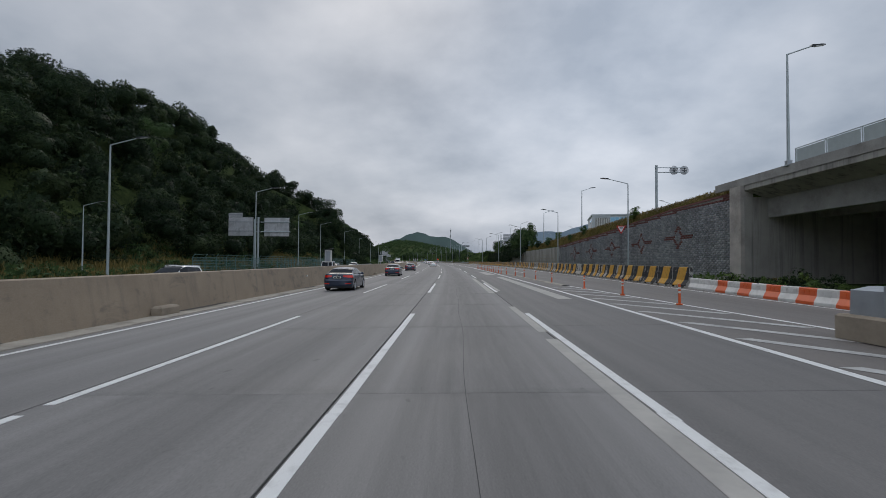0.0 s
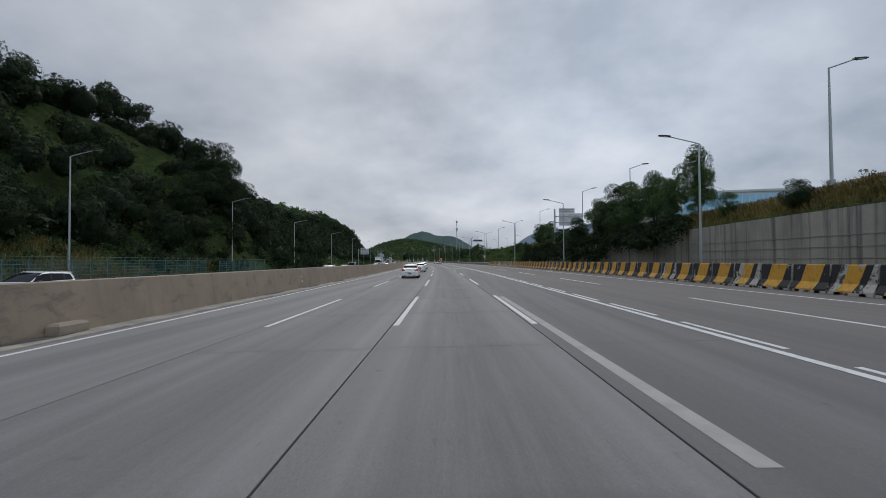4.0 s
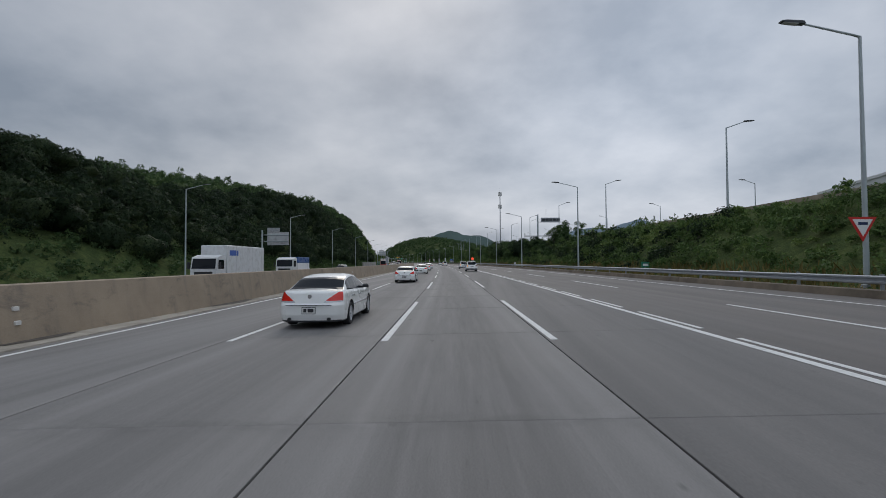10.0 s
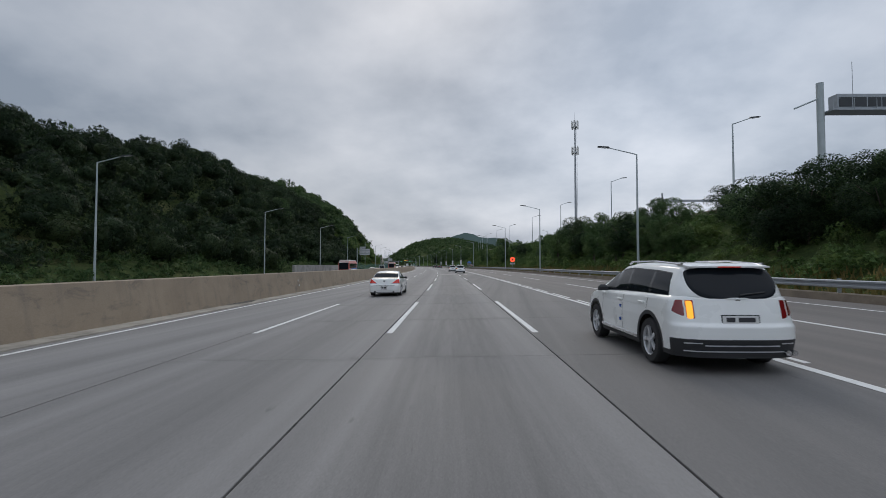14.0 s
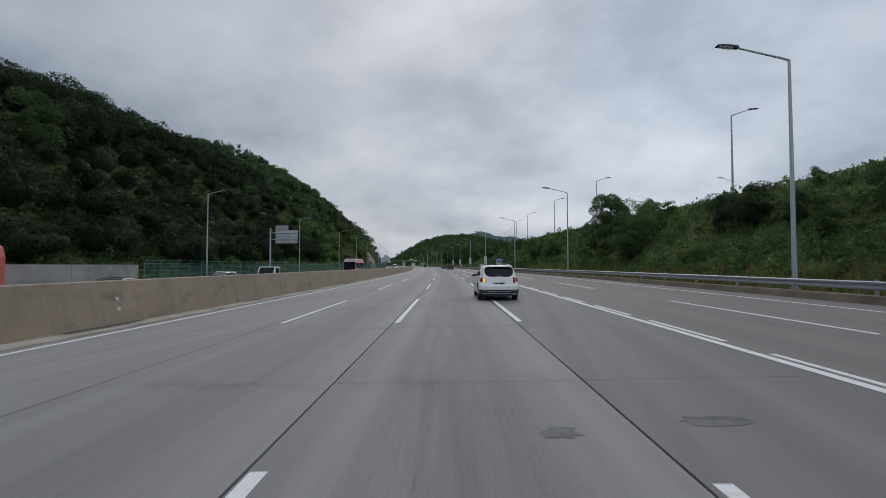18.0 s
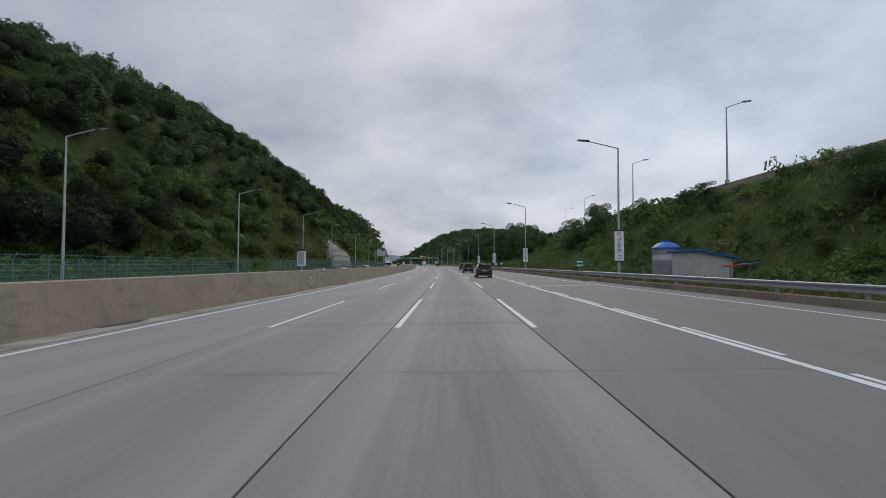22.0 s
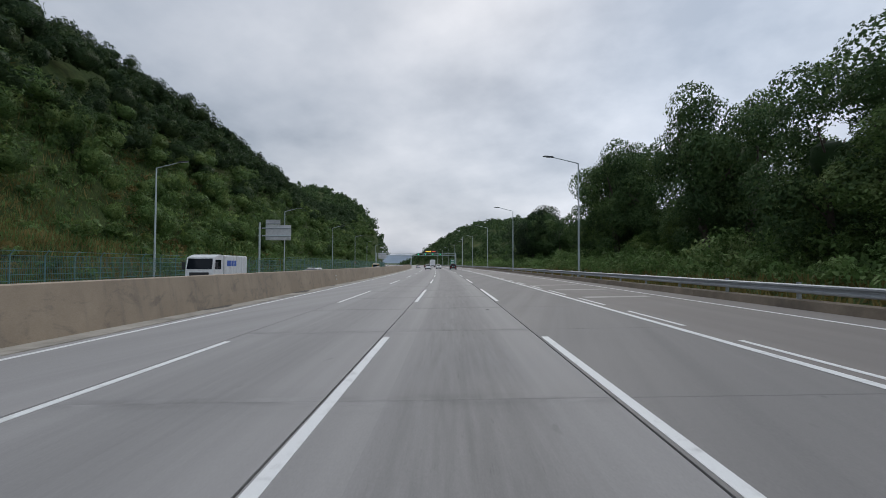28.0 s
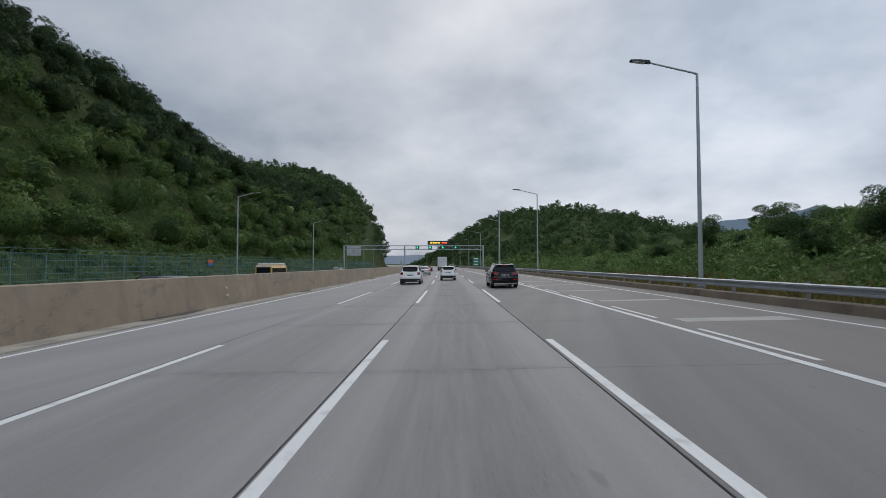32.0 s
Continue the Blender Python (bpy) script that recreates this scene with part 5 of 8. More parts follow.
LAMP_U = [33.2, 90.5, 124, 157, 178, 211.8, 245.2, 279.5, 313, 344, 378, 411, 444, 477, 516, 545, 581, 610, 655, 682]
for i, s in enumerate(LAMP_U):
    m = at(s, table(UP_U, s) + 0.1 if s > 38 else 23.58, table(UP_Z, s) + 0.25, 180)
    if i == 0:
        lamp3.matrix_world = m
    else:
        copy_thing(lamp3, m)
for s in (-8, 25, 105, 140, 175, 210, 245, 279, 312, 345, 379, 412, 447, 481, 515, 549):
    copy_thing(lamp3, at(s, table(UP_U, s) + 24.6, table(UP_Z, s) + 0.1, 0))

# ---- guardrails ----


def beam(side):
    """The folded face of a guardrail beam; side -1 faces the carriageway."""
    pr = [(0.0, 0.0), (0.07, 0.035), (0.07, 0.085), (0.0, 0.12), (0.0, 0.19), (0.07, 0.225), (0.07, 0.275), (0.0, 0.31)]
    back = [(x - 0.012, z) for x, z in reversed(pr)]
    return [(side * x, z) for x, z in pr + back]


def guardrail(rail_u, s0, s1, kerb, label, gap=4.0):
    t = thing("guardrail", Matrix(), label, "guardrail", kind="structure")
    k = s0
    while k < s1 - 1:
        e = min(s1, k + gap * 5)
        strip("beam", sweep(lambda s: [(rail_u(s) + x, TILT * rail_u(s) + 0.50 + z) for x, z in beam(-1)], k + 0.01, e - 0.01, gap, closed=True), STEEL, parent=t)
        if kerb:
            strip("kerb_block", sweep(lambda s: [(rail_u(s) - 0.30, TILT * rail_u(s) - 0.1), (rail_u(s) - 0.22, TILT * rail_u(s) + 0.28), (rail_u(s) + 0.25, TILT * rail_u(s) + 0.30), (rail_u(s) + 0.25, -0.2)],
                                          k + 0.02, e - 0.02, gap, closed=True), RAILKERB, parent=t)
        k = e
    me = Shape().rod([(0, 0, -0.3), (0, 0, 0.86)], 0.07, 8).mesh("post", STEEL, True)
    n = int((s1 - s0) / gap)
    for i in range(n):
        s = s0 + (i + 0.5) * gap
        part("post", me, STEEL, t).matrix_basis = at(s, rail_u(s) + 0.12)
    return t


guardrail(lambda s: table(RAIL_U, s), 226, 1060, True, "grey steel guardrail on a stained concrete kerb")
guardrail(lambda s: table(LEFT_EDGE, s) - 0.1, -50, 240, False, "grey steel guardrail beside the opposite carriageway")

# ---- concrete blocks in yellow and black ----


def block_mesh(kind):
    """A jersey block two metres long whose slanted stripes are faces of their own. kind: striped, worn or bare."""
    base = Shape()
    prof = [(-0.30, 0.0), (-0.295, 0.10), (-0.29, 0.16), (-0.13, 0.42), (-0.105, 0.8), (-0.09, 1.08), (-0.07, 1.12), (0.07, 1.12), (0.09, 1.08), (0.13, 0.42), (0.29, 0.16), (0.295, 0.10), (0.30, 0.0)]
    cuts = {"striped": [(-9, "k"), (-0.52, "y"), (0.48, "k"), (9, "")], "worn": [(-9, "c"), (-0.62, "k"), (-0.30, "y"), (0.40, "c"), (0.75, "k"), (9, "")], "bare": [(-9, "c"), (9, "")]}[kind]
    clip = lambda y: max(-0.99, min(0.99, y))
    bands = [(key, Shape()) for _, key in cuts[:-1]]
    for (x0, z0), (x1, z1) in zip(prof, prof[1:]):
        if max(z0, z1) < 0.11:
            for ya, yb in ((-0.99, -0.7), (-0.42, 0.42), (0.7, 0.99)):
                base.quad((x0, ya, z0), (x0, yb, z0), (x1, yb, z1), (x1, ya, z1))
            continue
        for (ca, _), (cb, _), (_, band) in zip(cuts, cuts[1:], bands):
            f = lambda c, z: clip(c - 0.42 * (z - 0.56))
            q = [(x0, f(ca, z0), z0), (x0, f(cb, z0), z0), (x1, f(cb, z1), z1), (x1, f(ca, z1), z1)]
            if q[1][1] - q[0][1] > 0.001 or q[2][1] - q[3][1] > 0.001:
                band.quad(*q)
    for y in (-0.99, 0.99):
        base.add([(x, y, z) for x, z in prof], [tuple(range(len(prof)))])
    return base, bands


def make_block(kind, label):
    t = thing("barrier_block", Matrix(), label, "barrier", "concrete blocks along the outer lanes")
    base, bands = block_mesh(kind)
    part("concrete_foot", base, WORNC, t)
    for key, band in bands:
        part({"y": "yellow_stripe", "k": "black_stripe", "c": "concrete_face"}[key], band, {"y": YEL, "k": BLK, "c": WORNC}[key], t)
    return t


BLOCK_U = [(22, 12.95), (60, 13.6), (78, 14.6), (100, 15.2), (200, 15.3), (226, 14.9)]
protos = {}
brng = random.Random(3)
s = 27.0
i = 0
while s < 225:
    kind = "striped" if (s > 120 and brng.random() < 0.86) or (s < 34) or (s < 120 and i % 6 in (0, 1, 3, 4) and brng.random() < 0.9) else ("worn" if brng.random() < 0.55 else "bare")
    if 190 < s < 214:
        kind = ("worn", "bare", "worn", "striped")[i % 4]
    u = table(BLOCK_U, s)
    slope = math.degrees(math.atan((table(BLOCK_U, s + 1) - table(BLOCK_U, s - 1)) / 2))
    m = at(s, u, TILT * u - 0.0, -slope + brng.uniform(-0.7, 0.7)) @ Matrix.Diagonal((1, 0.99, 1.02, 1))
    if kind in protos:
        copy_thing(protos[kind], m)
    else:
        protos[kind] = make_block(kind, {"striped": "concrete block painted in yellow and black slanted stripes", "worn": "concrete block with flaking yellow and black paint", "bare": "bare stained grey concrete block"}[kind])
        protos[kind].matrix_world = m
    s += 2.03
    i += 1


def make_water_block(mat, label):
    t = thing("plastic_barrier", Matrix(), label, "barrier", "plastic barriers before the opening")
    prof = [(-0.22, 0.0), (-0.22, 0.10), (-0.20, 0.14), (-0.11, 0.30), (-0.09, 0.54), (-0.07, 0.57), (0.07, 0.57), (0.09, 0.54), (0.11, 0.30), (0.20, 0.14), (0.22, 0.10), (0.22, 0.0)]
    part("body", Shape().prism(prof, -0.46, 0.46), mat, t)
    for y in (-0.25, 0.0, 0.25):
        part("recess", Shape().box(-0.112, -0.092, y - 0.08, y + 0.08, 0.33, 0.49), mat, t)
    part("cap", Shape().rod([(0, 0.2, 0.56), (0, 0.2, 0.6)], 0.045, 10), DARKM, t)
    return t


wb = {"w": make_water_block(WHITEP, "white plastic water barrier, scuffed"), "o": make_water_block(ORANGE, "orange plastic water barrier, scuffed")}
first = {"w": True, "o": True}
for i, k in enumerate("wwwowowowowowowow"):
    s = 25.3 - i * 0.96
    m = at(s, 12.95 - 0.06 * i, None, 2.5 * (-1) ** i)
    if first[k]:
        wb[k].matrix_world = m
        first[k] = False
    else:
        copy_thing(wb[k], m)

# crash cushion at the nose of the island
cush = thing("crash_cushion", at(6.4, 8.6, None, 3), "weathered grey crash cushion on a concrete base", "crash cushion")
part("base", Shape().slab(-0.75, 0.75, -3.6, 3.4, 0, 0.5, 0.05), KERB, cush)
part("shell", Shape().prism([(-0.62, 0.5), (-0.60, 0.98), (-0.2, 1.06), (0.2, 1.06), (0.60, 0.98), (0.62, 0.5)], -3.4, 3.2), STEEL, cush)
for y in (-2.4, -1.2, 0, 1.2, 2.4):
    part("rib", Shape().box(-0.66, 0.66, y - 0.05, y + 0.05, 0.5, 1.09), STEEL, cush)

# ---- flexible posts ----


def make_post():
    t = thing("delineator_post", Matrix(), "orange flexible post with two white bands", "traffic post", "flexible posts along the island")
    part("foot", Shape().rod([(0, 0, 0), (0, 0, 0.05)], 0.11, 10), ORANGE, t)
    part("tube", Shape().rod([(0, 0, 0.05), (0, 0, 0.72), (0, 0, 0.75)], [0.045, 0.045, 0.03], 10), ORANGE, t, smooth=True)
    for z in (0.42, 0.56):
        part("white_band", Shape().rod([(0, 0, z), (0, 0, z + 0.075)], 0.047, 10, False), WHITEP, t)
    return t


fp = make_post()
spots = [(16.9, 7.97), (21.6, 7.65), (26.9, 7.4), (33.4, 6.95), (39.1, 6.85), (44.5, 6.75), (49.6, 6.65), (55.5, 6.45)] + [(58.7 + 2.95 * k, 6.2 - 0.012 * k) for k in range(14)]
for i, (s, u) in enumerate(spots):
    if i:
        copy_thing(fp, at(s, u, None, 20 * i))
    else:
        fp.matrix_world = at(s, u)

# island kerb and painted hatching
strip("island_kerb", sweep(lambda s: [(6.62 + max(0, (40 - s)) * 0.02 + x * (1 + max(0, 40 - s) * 0.11), 0.134 + z) for x, z in ((0, 0), (0.05, 0.05), (0.12, 0.065), (0.22, 0.05), (0.28, 0))], 30, 84, 2), GUTTER, "low worn concrete strip with weeds between the lanes", "kerb")
hat = thing("hatching", Matrix(), "worn white hatching on the island", "road line", kind="structure")
HATCH = plain("faded_white_hatching", (0.46, 0.455, 0.44), 0.8, vary=0.2, scale=2.0, which="Position", dirt=(0.22, 0.215, 0.21))
for k in range(10):
    s = 4.6 + k * 2.6
    e = s - max(0.8, (9.2 - 0.075 * s - 5.7) / 0.62)
    part("hatch_bar", sweep(lambda q: lev(5.68 + (s - q) * 0.62, 6.02 + (s - q) * 0.62, d=0.007), e, s, 1), HATCH, hat)
strip("lane_line_2", sweep(lambda s: lev(9.3 - 0.075 * s, 9.45 - 0.075 * s, d=0.007), 2, 33, 4), PAINT, "white line on the far side of the island", "road line")
strip("lane_line_3", sweep(lambda s: lev(11.95 + 0.02 * (s - 20), 12.07 + 0.02 * (s - 20), d=0.007), 0, 92, 6), PAINT, "white line beside the concrete blocks", "road line")

# ---- repair patches ----
patches = thing("repair_patches", Matrix(), "pale concrete repair patches in the lanes", "road patch", kind="structure")
for s0, s1, u0, u1 in [(-6, 10, 1.84, 2.09), (11, 17, 1.88, 2.1), (24, 44, 1.75, 2.05), (26, 40, 2.32, 2.5), (20, 47, 4.35, 4.95), (53.7, 68, 4.0, 5.0), (58.9, 60.9, 1.8, 2.3), (96.5, 114, 2.33, 2.55),
                       (182.4, 184.2, 2.7, 3.9), (186, 189.5, 2.6, 4.4), (230.5, 231.1, -1.2, 4.4), (417.3, 419.4, -0.9, 5.1), (424.0, 424.6, -1.3, 2.1), (410.7, 417.0, 3.28, 3.66), (467.7, 475.3, 3.1, 3.7),
                       (510, 520, 3.33, 3.75), (503, 505.4, -1.2, 2.0), (506, 508, 2.7, 4.2), (496, 503, 3.1, 3.6), (488.5, 496.0, 4.15, 4.85), (705.8, 706.6, 6.4, 9.4), (712, 712.7, 6.5, 9.5), (718, 718.6, 6.3, 9.4),
                       (759.5, 760.6, 4.4, 9.1), (766, 767, 6.4, 9.4), (773, 773.6, 6.4, 9.2), (754.1, 754.9, 6.5, 9.4), (782, 782.6, 6.4, 9.3), (790, 790.6, 6.4, 9.3), (797.2, 798.0, 6.4, 9.5), (804.1, 804.7, 6.4, 9.3), (811.3, 811.9, 6.4, 9.2), (818.5, 819.1, 6.4, 9.2), (826, 826.6, 6.4, 9.2), (590, 590.7, 6.4, 9.6), (600, 600.8, 6.4, 9.6), (566, 566.8, 6.6, 9.9), (575, 575.6, 6.4, 9.8)]:
    part("patch", sweep(lev(u0, (u0 + u1) / 2, u1, d=0.004), s0, s1, 3), PATCH, patches)

# dark worn spots in the lanes
TARSPOT = plain("dark_worn_spot", (0.15, 0.146, 0.142), 0.9, vary=0.4, scale=5.0, which="Position", bump=0.4)
spots = thing("worn_spots", Matrix(), "dark worn spots in the concrete lanes", "road patch", kind="structure")
srng = random.Random(21)
for s0, u0, ln, w in [(492.6, -0.25, 0.9, 0.42), (435.9, 1.25, 0.3, 0.36), (436.2, 2.95, 0.32, 0.62), (764.4, 3.45, 0.32, 0.14), (565.6, 3.6, 2.0, 0.12), (701.1, 1.45, 0.45, 0.10), (175.1, 6.7, 1.3, 0.5), (174.2, 8.3, 0.8, 0.35)]:
    sh = Shape()
    n = 16
    for k in range(n):
        a, f = k * math.tau / n, srng.uniform(0.6, 1.05)
        u = u0 + math.cos(a) * w * f * 0.7
        sh.v.append(tuple(road(s0 + math.sin(a) * ln * f * 0.6, u, TILT * u + 0.0045)))
    sh.f.append(tuple(range(n)))
    part("spot", sh, TARSPOT, spots)
joint = strip("lane_joint", sweep(lambda s: lev(0.08 + 0.03 * math.sin(s * 0.7), 0.088 + 0.03 * math.sin(s * 0.7), d=0.003), -20, 62, 0.8), SEAM, "dark crack along the middle of the lane", "road joint")

# stubs and drains along the median
drain = thing("drain_stains", Matrix(), "dark wet dirt in the gutter by the barrier", "stain", kind="structure")
drng = random.Random(8)
s = 0.0
while s < 900:
    ln = drng.uniform(1.2, 4.5)
    w = drng.uniform(0.15, 0.5)
    part("stain", sweep(lambda q: [(-9.98 + table(MID, q), -0.15), (-9.9 + table(MID, q) + w * (1.3 - abs((q - s) / ln - 0.5) * 1.6), -0.141)], s, s + ln, 0.6), DRAIN, drain)
    s += ln + drng.uniform(3, 14)
for s in (15.5, 41, 61, 84.5, 105):
    t = thing("cable_box", at(s, -9.78 + table(MID, s), -0.16), "rough grey concrete cable box at the barrier's foot", "box", "cable boxes by the barrier")
    part("lump", Shape().slab(-0.2, 0.16, -0.5, 0.5, 0, 0.30, 0.07), KERB, t)

# ---- cabinets on the median ----


def make_cabinet(label):
    t = thing("cabinet", Matrix(), label, "cabinet", "cabinets on the median")
    part("post", Shape().rod([(0, 0, 0), (0, 0, 0.5)], 0.05, 8), STEEL, t)
    part("box", Shape().slab(-0.26, 0.26, -0.16, 0.16, 0.32, 1.32, 0.02), WHITEP, t)
    part("door", Shape().box(-0.21, 0.21, -0.18, -0.162, 0.4, 1.24), STEEL, t)
    part("roof", Shape().prism([(-0.36, 1.32), (-0.36, 1.36), (0.36, 1.50), (0.36, 1.46)], -0.28, 0.28), DARKM, t, "tilted solar panel")
    return t


pole_cam = thing("camera_mast", at(885, 12.0, 0.2), "tall grey mast with a small platform and a camera dome", "mast")
part("shaft", Shape().rod([(0, 0, -0.3), (0, 0, 6.5), (0, 0, 13.0)], [0.2, 0.16, 0.11], 12), POLE, pole_cam, smooth=True)
part("platform", Shape().rod([(0, 0, 12.3), (0, 0, 12.38)], 0.55, 14), STEEL, pole_cam)
part("hoop", Shape().rod([(0.55 * math.cos(a), 0.55 * math.sin(a), 13.1) for a in np.linspace(0, math.tau, 13)], 0.03, 5), STEEL, pole_cam)
part("camera_dome", Shape().rod([(-0.5, 0, 11.7), (-0.5, 0, 12.0), (-0.5, 0, 12.2)], [0.1, 0.2, 0.12], 12), WHITEP, pole_cam, smooth=True)
part("box", Shape().slab(-0.2, 0.2, -0.34, -0.12, 1.4, 2.2, 0.02), SIGNBACK, pole_cam)

cb = make_cabinet("pale cabinet with a solar roof on the median barrier")
for i, s in enumerate((38.7, 70.3, 192, 320.7, 564.7, 690, 905)):
    m = at(s, -10.38 + table(MID, s), 1.19)
    if i:
        copy_thing(cb, m)
    else:
        cb.matrix_world = m
# reflectors on the barrier
rf = thing("barrier_reflector", at(31.9, -10.17, 0.62), "small white reflector on the median barrier", "reflector", "reflectors on the barrier")
part("plate", Shape().slab(-0.02, 0.08, -0.07, 0.07, -0.05, 0.05), WHITEP, rf)
s = 46.0
while s < 860:
    copy_thing(rf, at(s, -10.17 + table(MID, s), 0.62))
    copy_thing(rf, at(s, -10.11 + table(MID, s), 0.28))
    s += 40.0

# ---- signs ----
GREEN = plain("sign_green", (0.02, 0.20, 0.12), 0.4, vary=0.06)
BLUE = plain("sign_blue", (0.03, 0.10, 0.42), 0.4, vary=0.06)
RED = plain("sign_red", (0.62, 0.035, 0.03), 0.45, vary=0.08)
SIGNW = plain("sign_white", (0.86, 0.86, 0.87), 0.4, vary=0.04)
NAVY = plain("sign_navy_lettering", (0.03, 0.045, 0.12), 0.5, vary=0.05)


def glow(name, color, power):
    m = Nodes(name)
    m.set(Base_Color=color, Emission_Color=color, Emission_Strength=power)
    return m.mat


LED_R, LED_Y, LED_G = glow("red_lamps", (1.0, 0.10, 0.04), 1.2), glow("amber_lamps", (1.0, 0.62, 0.05), 1.0), glow("green_lamps", (0.05, 0.9, 0.45), 0.9)


def letters(name, body, size, mat, parent, m):
    cu = bpy.data.curves.new(name, "FONT")
    cu.body, cu.size, cu.align_x, cu.align_y, cu.extrude = body, size, "CENTER", "CENTER", 0.004
    cu.materials.append(mat)
    ob = new(name, cu)
    ob.parent = parent
    ob.matrix_basis = m
    return ob


def sign_back(t, x0, x1, z0, z1, y=0.0, ribs=2):
    """The back of a large road sign: a folded sheet with stiffening rails."""
    p = part("panel", Shape().slab(x0, x1, y, y + 0.05, z0, z1), SIGNBACK, t)
    n = max(2, round((x1 - x0) / 0.95))
    for k in range(1, n):
        x = x0 + (x1 - x0) * k / n
        part("seam", Shape().box(x - 0.025, x + 0.025, y - 0.03, y, z0, z1), SIGNBACK, p)
    for k in range(ribs):
        z = z0 + (z1 - z0) * (k + 0.5) / ribs
        part("rail", Shape().box(x0, x1, y - 0.09, y - 0.03, z - 0.05, z + 0.05), STEEL, p)
    return p


def cantilever(s, u, z, h, reach, panels, label, arms, r=0.17):
    t = thing("road_sign", at(s, u, z), label, "road sign")
    part("mast", Shape().rod([(0, 0, -0.3), (0, 0, h)], [r, r * 0.85], 12), POLE, t, smooth=True)
    for a in arms:
        part("arm", Shape().rod([(-0.25 if reach > 0 else 0.25, 0, a), (reach, 0, a)], 0.075, 8), POLE, t, smooth=True)
        part("clamp", Shape().rod([(0.22 if reach > 0 else -0.22, -0.0, a), (0.42 if reach > 0 else -0.42, 0, a)], 0.14, 10), DARKM, t)
    for x0, x1, z0, z1 in panels:
        sign_back(t, x0, x1, z0, z1, 0.12)
    return t


# double sign beside the opposite carriageway
cantilever(73, -30.2, -0.5, 8.9, 5.0, [(0.9, 4.8, 5.9, 8.8)], "two grey sign backs on one mast beside the opposite carriageway", (6.6, 8.1))
t2 = thing("road_sign", at(73.6, -31.0, -0.5), "grey sign back with a small panel above, beside the opposite carriageway", "road sign")
part("mast", Shape().rod([(0, 0, -0.3), (0, 0, 8.6)], 0.15, 12), POLE, t2, smooth=True)
sign_back(t2, -4.2, -0.3, 6.0, 8.9, 0.1)
sign_back(t2, -4.2, -2.0, 8.98, 9.6, 0.1, 1)
for s, u, top in ((322.8, -34.4, 7.9), (516.5, -31.6, 8.6), (758.3, -29.3, 8.3)):
    cantilever(s, u, -0.5, top + 0.4, 4.9, [(0.9, 4.9, top - 2.4, top), (0.9, 3.2, top + 0.08, top + 0.85)], "grey back of a road sign on a roadside mast", (top - 1.7, top - 0.5))
# sign above the outer wall
cantilever(193.5, 25.1, 4.0, 8.8, 6.2, [(1.0, 6.1, 5.2, 7.9), (1.0, 4.4, 8.0, 9.0)], "grey back of a large road sign on a thick mast", (5.9, 7.2), 0.22)
# round signs on the upper road
t3 = thing("road_sign", at(59.8, 26.2, 7.6), "two round sign backs on a mast of the upper road", "road sign")
part("mast", Shape().rod([(0, 0, -0.3), (0, 0, 6.5)], 0.16, 12), POLE, t3, smooth=True)
for z in (5.6, 6.2):
    part("arm", Shape().rod([(-0.2, 0, z), (3.9, 0, z)], 0.05, 8), POLE, t3, smooth=True)
for x in (2.3, 3.6):
    part("disc", Shape().rod([(x, 0.08, 5.9), (x, 0.12, 5.9)], 0.58, 24), SIGNBACK, t3)
    part("bracket", Shape().box(x - 0.3, x + 0.3, 0.03, 0.08, 5.8, 5.88).box(x - 0.05, x + 0.05, 0.03, 0.08, 5.5, 6.25), DARKM, t3)


def triangle_sign(s, u, z, label):
    t = thing("road_sign", at(s, u, z), label, "road sign")
    part("border", Shape().prism([(-0.6, 0.5), (0, -0.55), (0.6, 0.5)], 0.0, 0.02), RED, t)
    part("face", Shape().prism([(-0.42, 0.4), (0, -0.33), (0.42, 0.4)], -0.012, 0.0), SIGNW, t)
    part("writing", Shape().box(-0.2, 0.2, -0.02, -0.012, 0.16, 0.28), NAVY, t)
    part("bracket", Shape().box(-0.05, 0.05, 0.02, 0.2, -0.1, 0.3), STEEL, t)
    return t


triangle_sign(57.0, 20.6, 5.6, "white and red triangular sign on a bracket")
triangle_sign(254.9, 17.4, 3.0, "white and red triangular give-way sign on the lamp mast")
# round red light sign
t4 = thing("warning_light_sign", at(444.2, 16.4, 0.2), "round red light sign over a small white plate", "road sign")
part("post", Shape().rod([(0, 0, -0.2), (0, 0, 2.2)], 0.05, 8), STEEL, t4)
part("disc", Shape().rod([(0, 0.0, 2.85), (0, 0.06, 2.85)], 0.62, 24), DARKM, t4)
part("ring", Shape().rod([(0, -0.02, 2.85), (0, 0.0, 2.85)], 0.58, 24), LED_R, t4)
part("pictogram", Shape().prism([(-0.3, 2.75), (-0.1, 2.55), (0.3, 2.95), (0.1, 3.15)], -0.04, -0.02), DARKM, t4)
p4 = part("plate", Shape().box(-0.55, 0.55, -0.02, 0.02, 1.72, 2.05), SIGNW, t4)
part("writing", Shape().box(-0.45, 0.45, -0.03, -0.02, 1.83, 1.94), NAVY, p4)
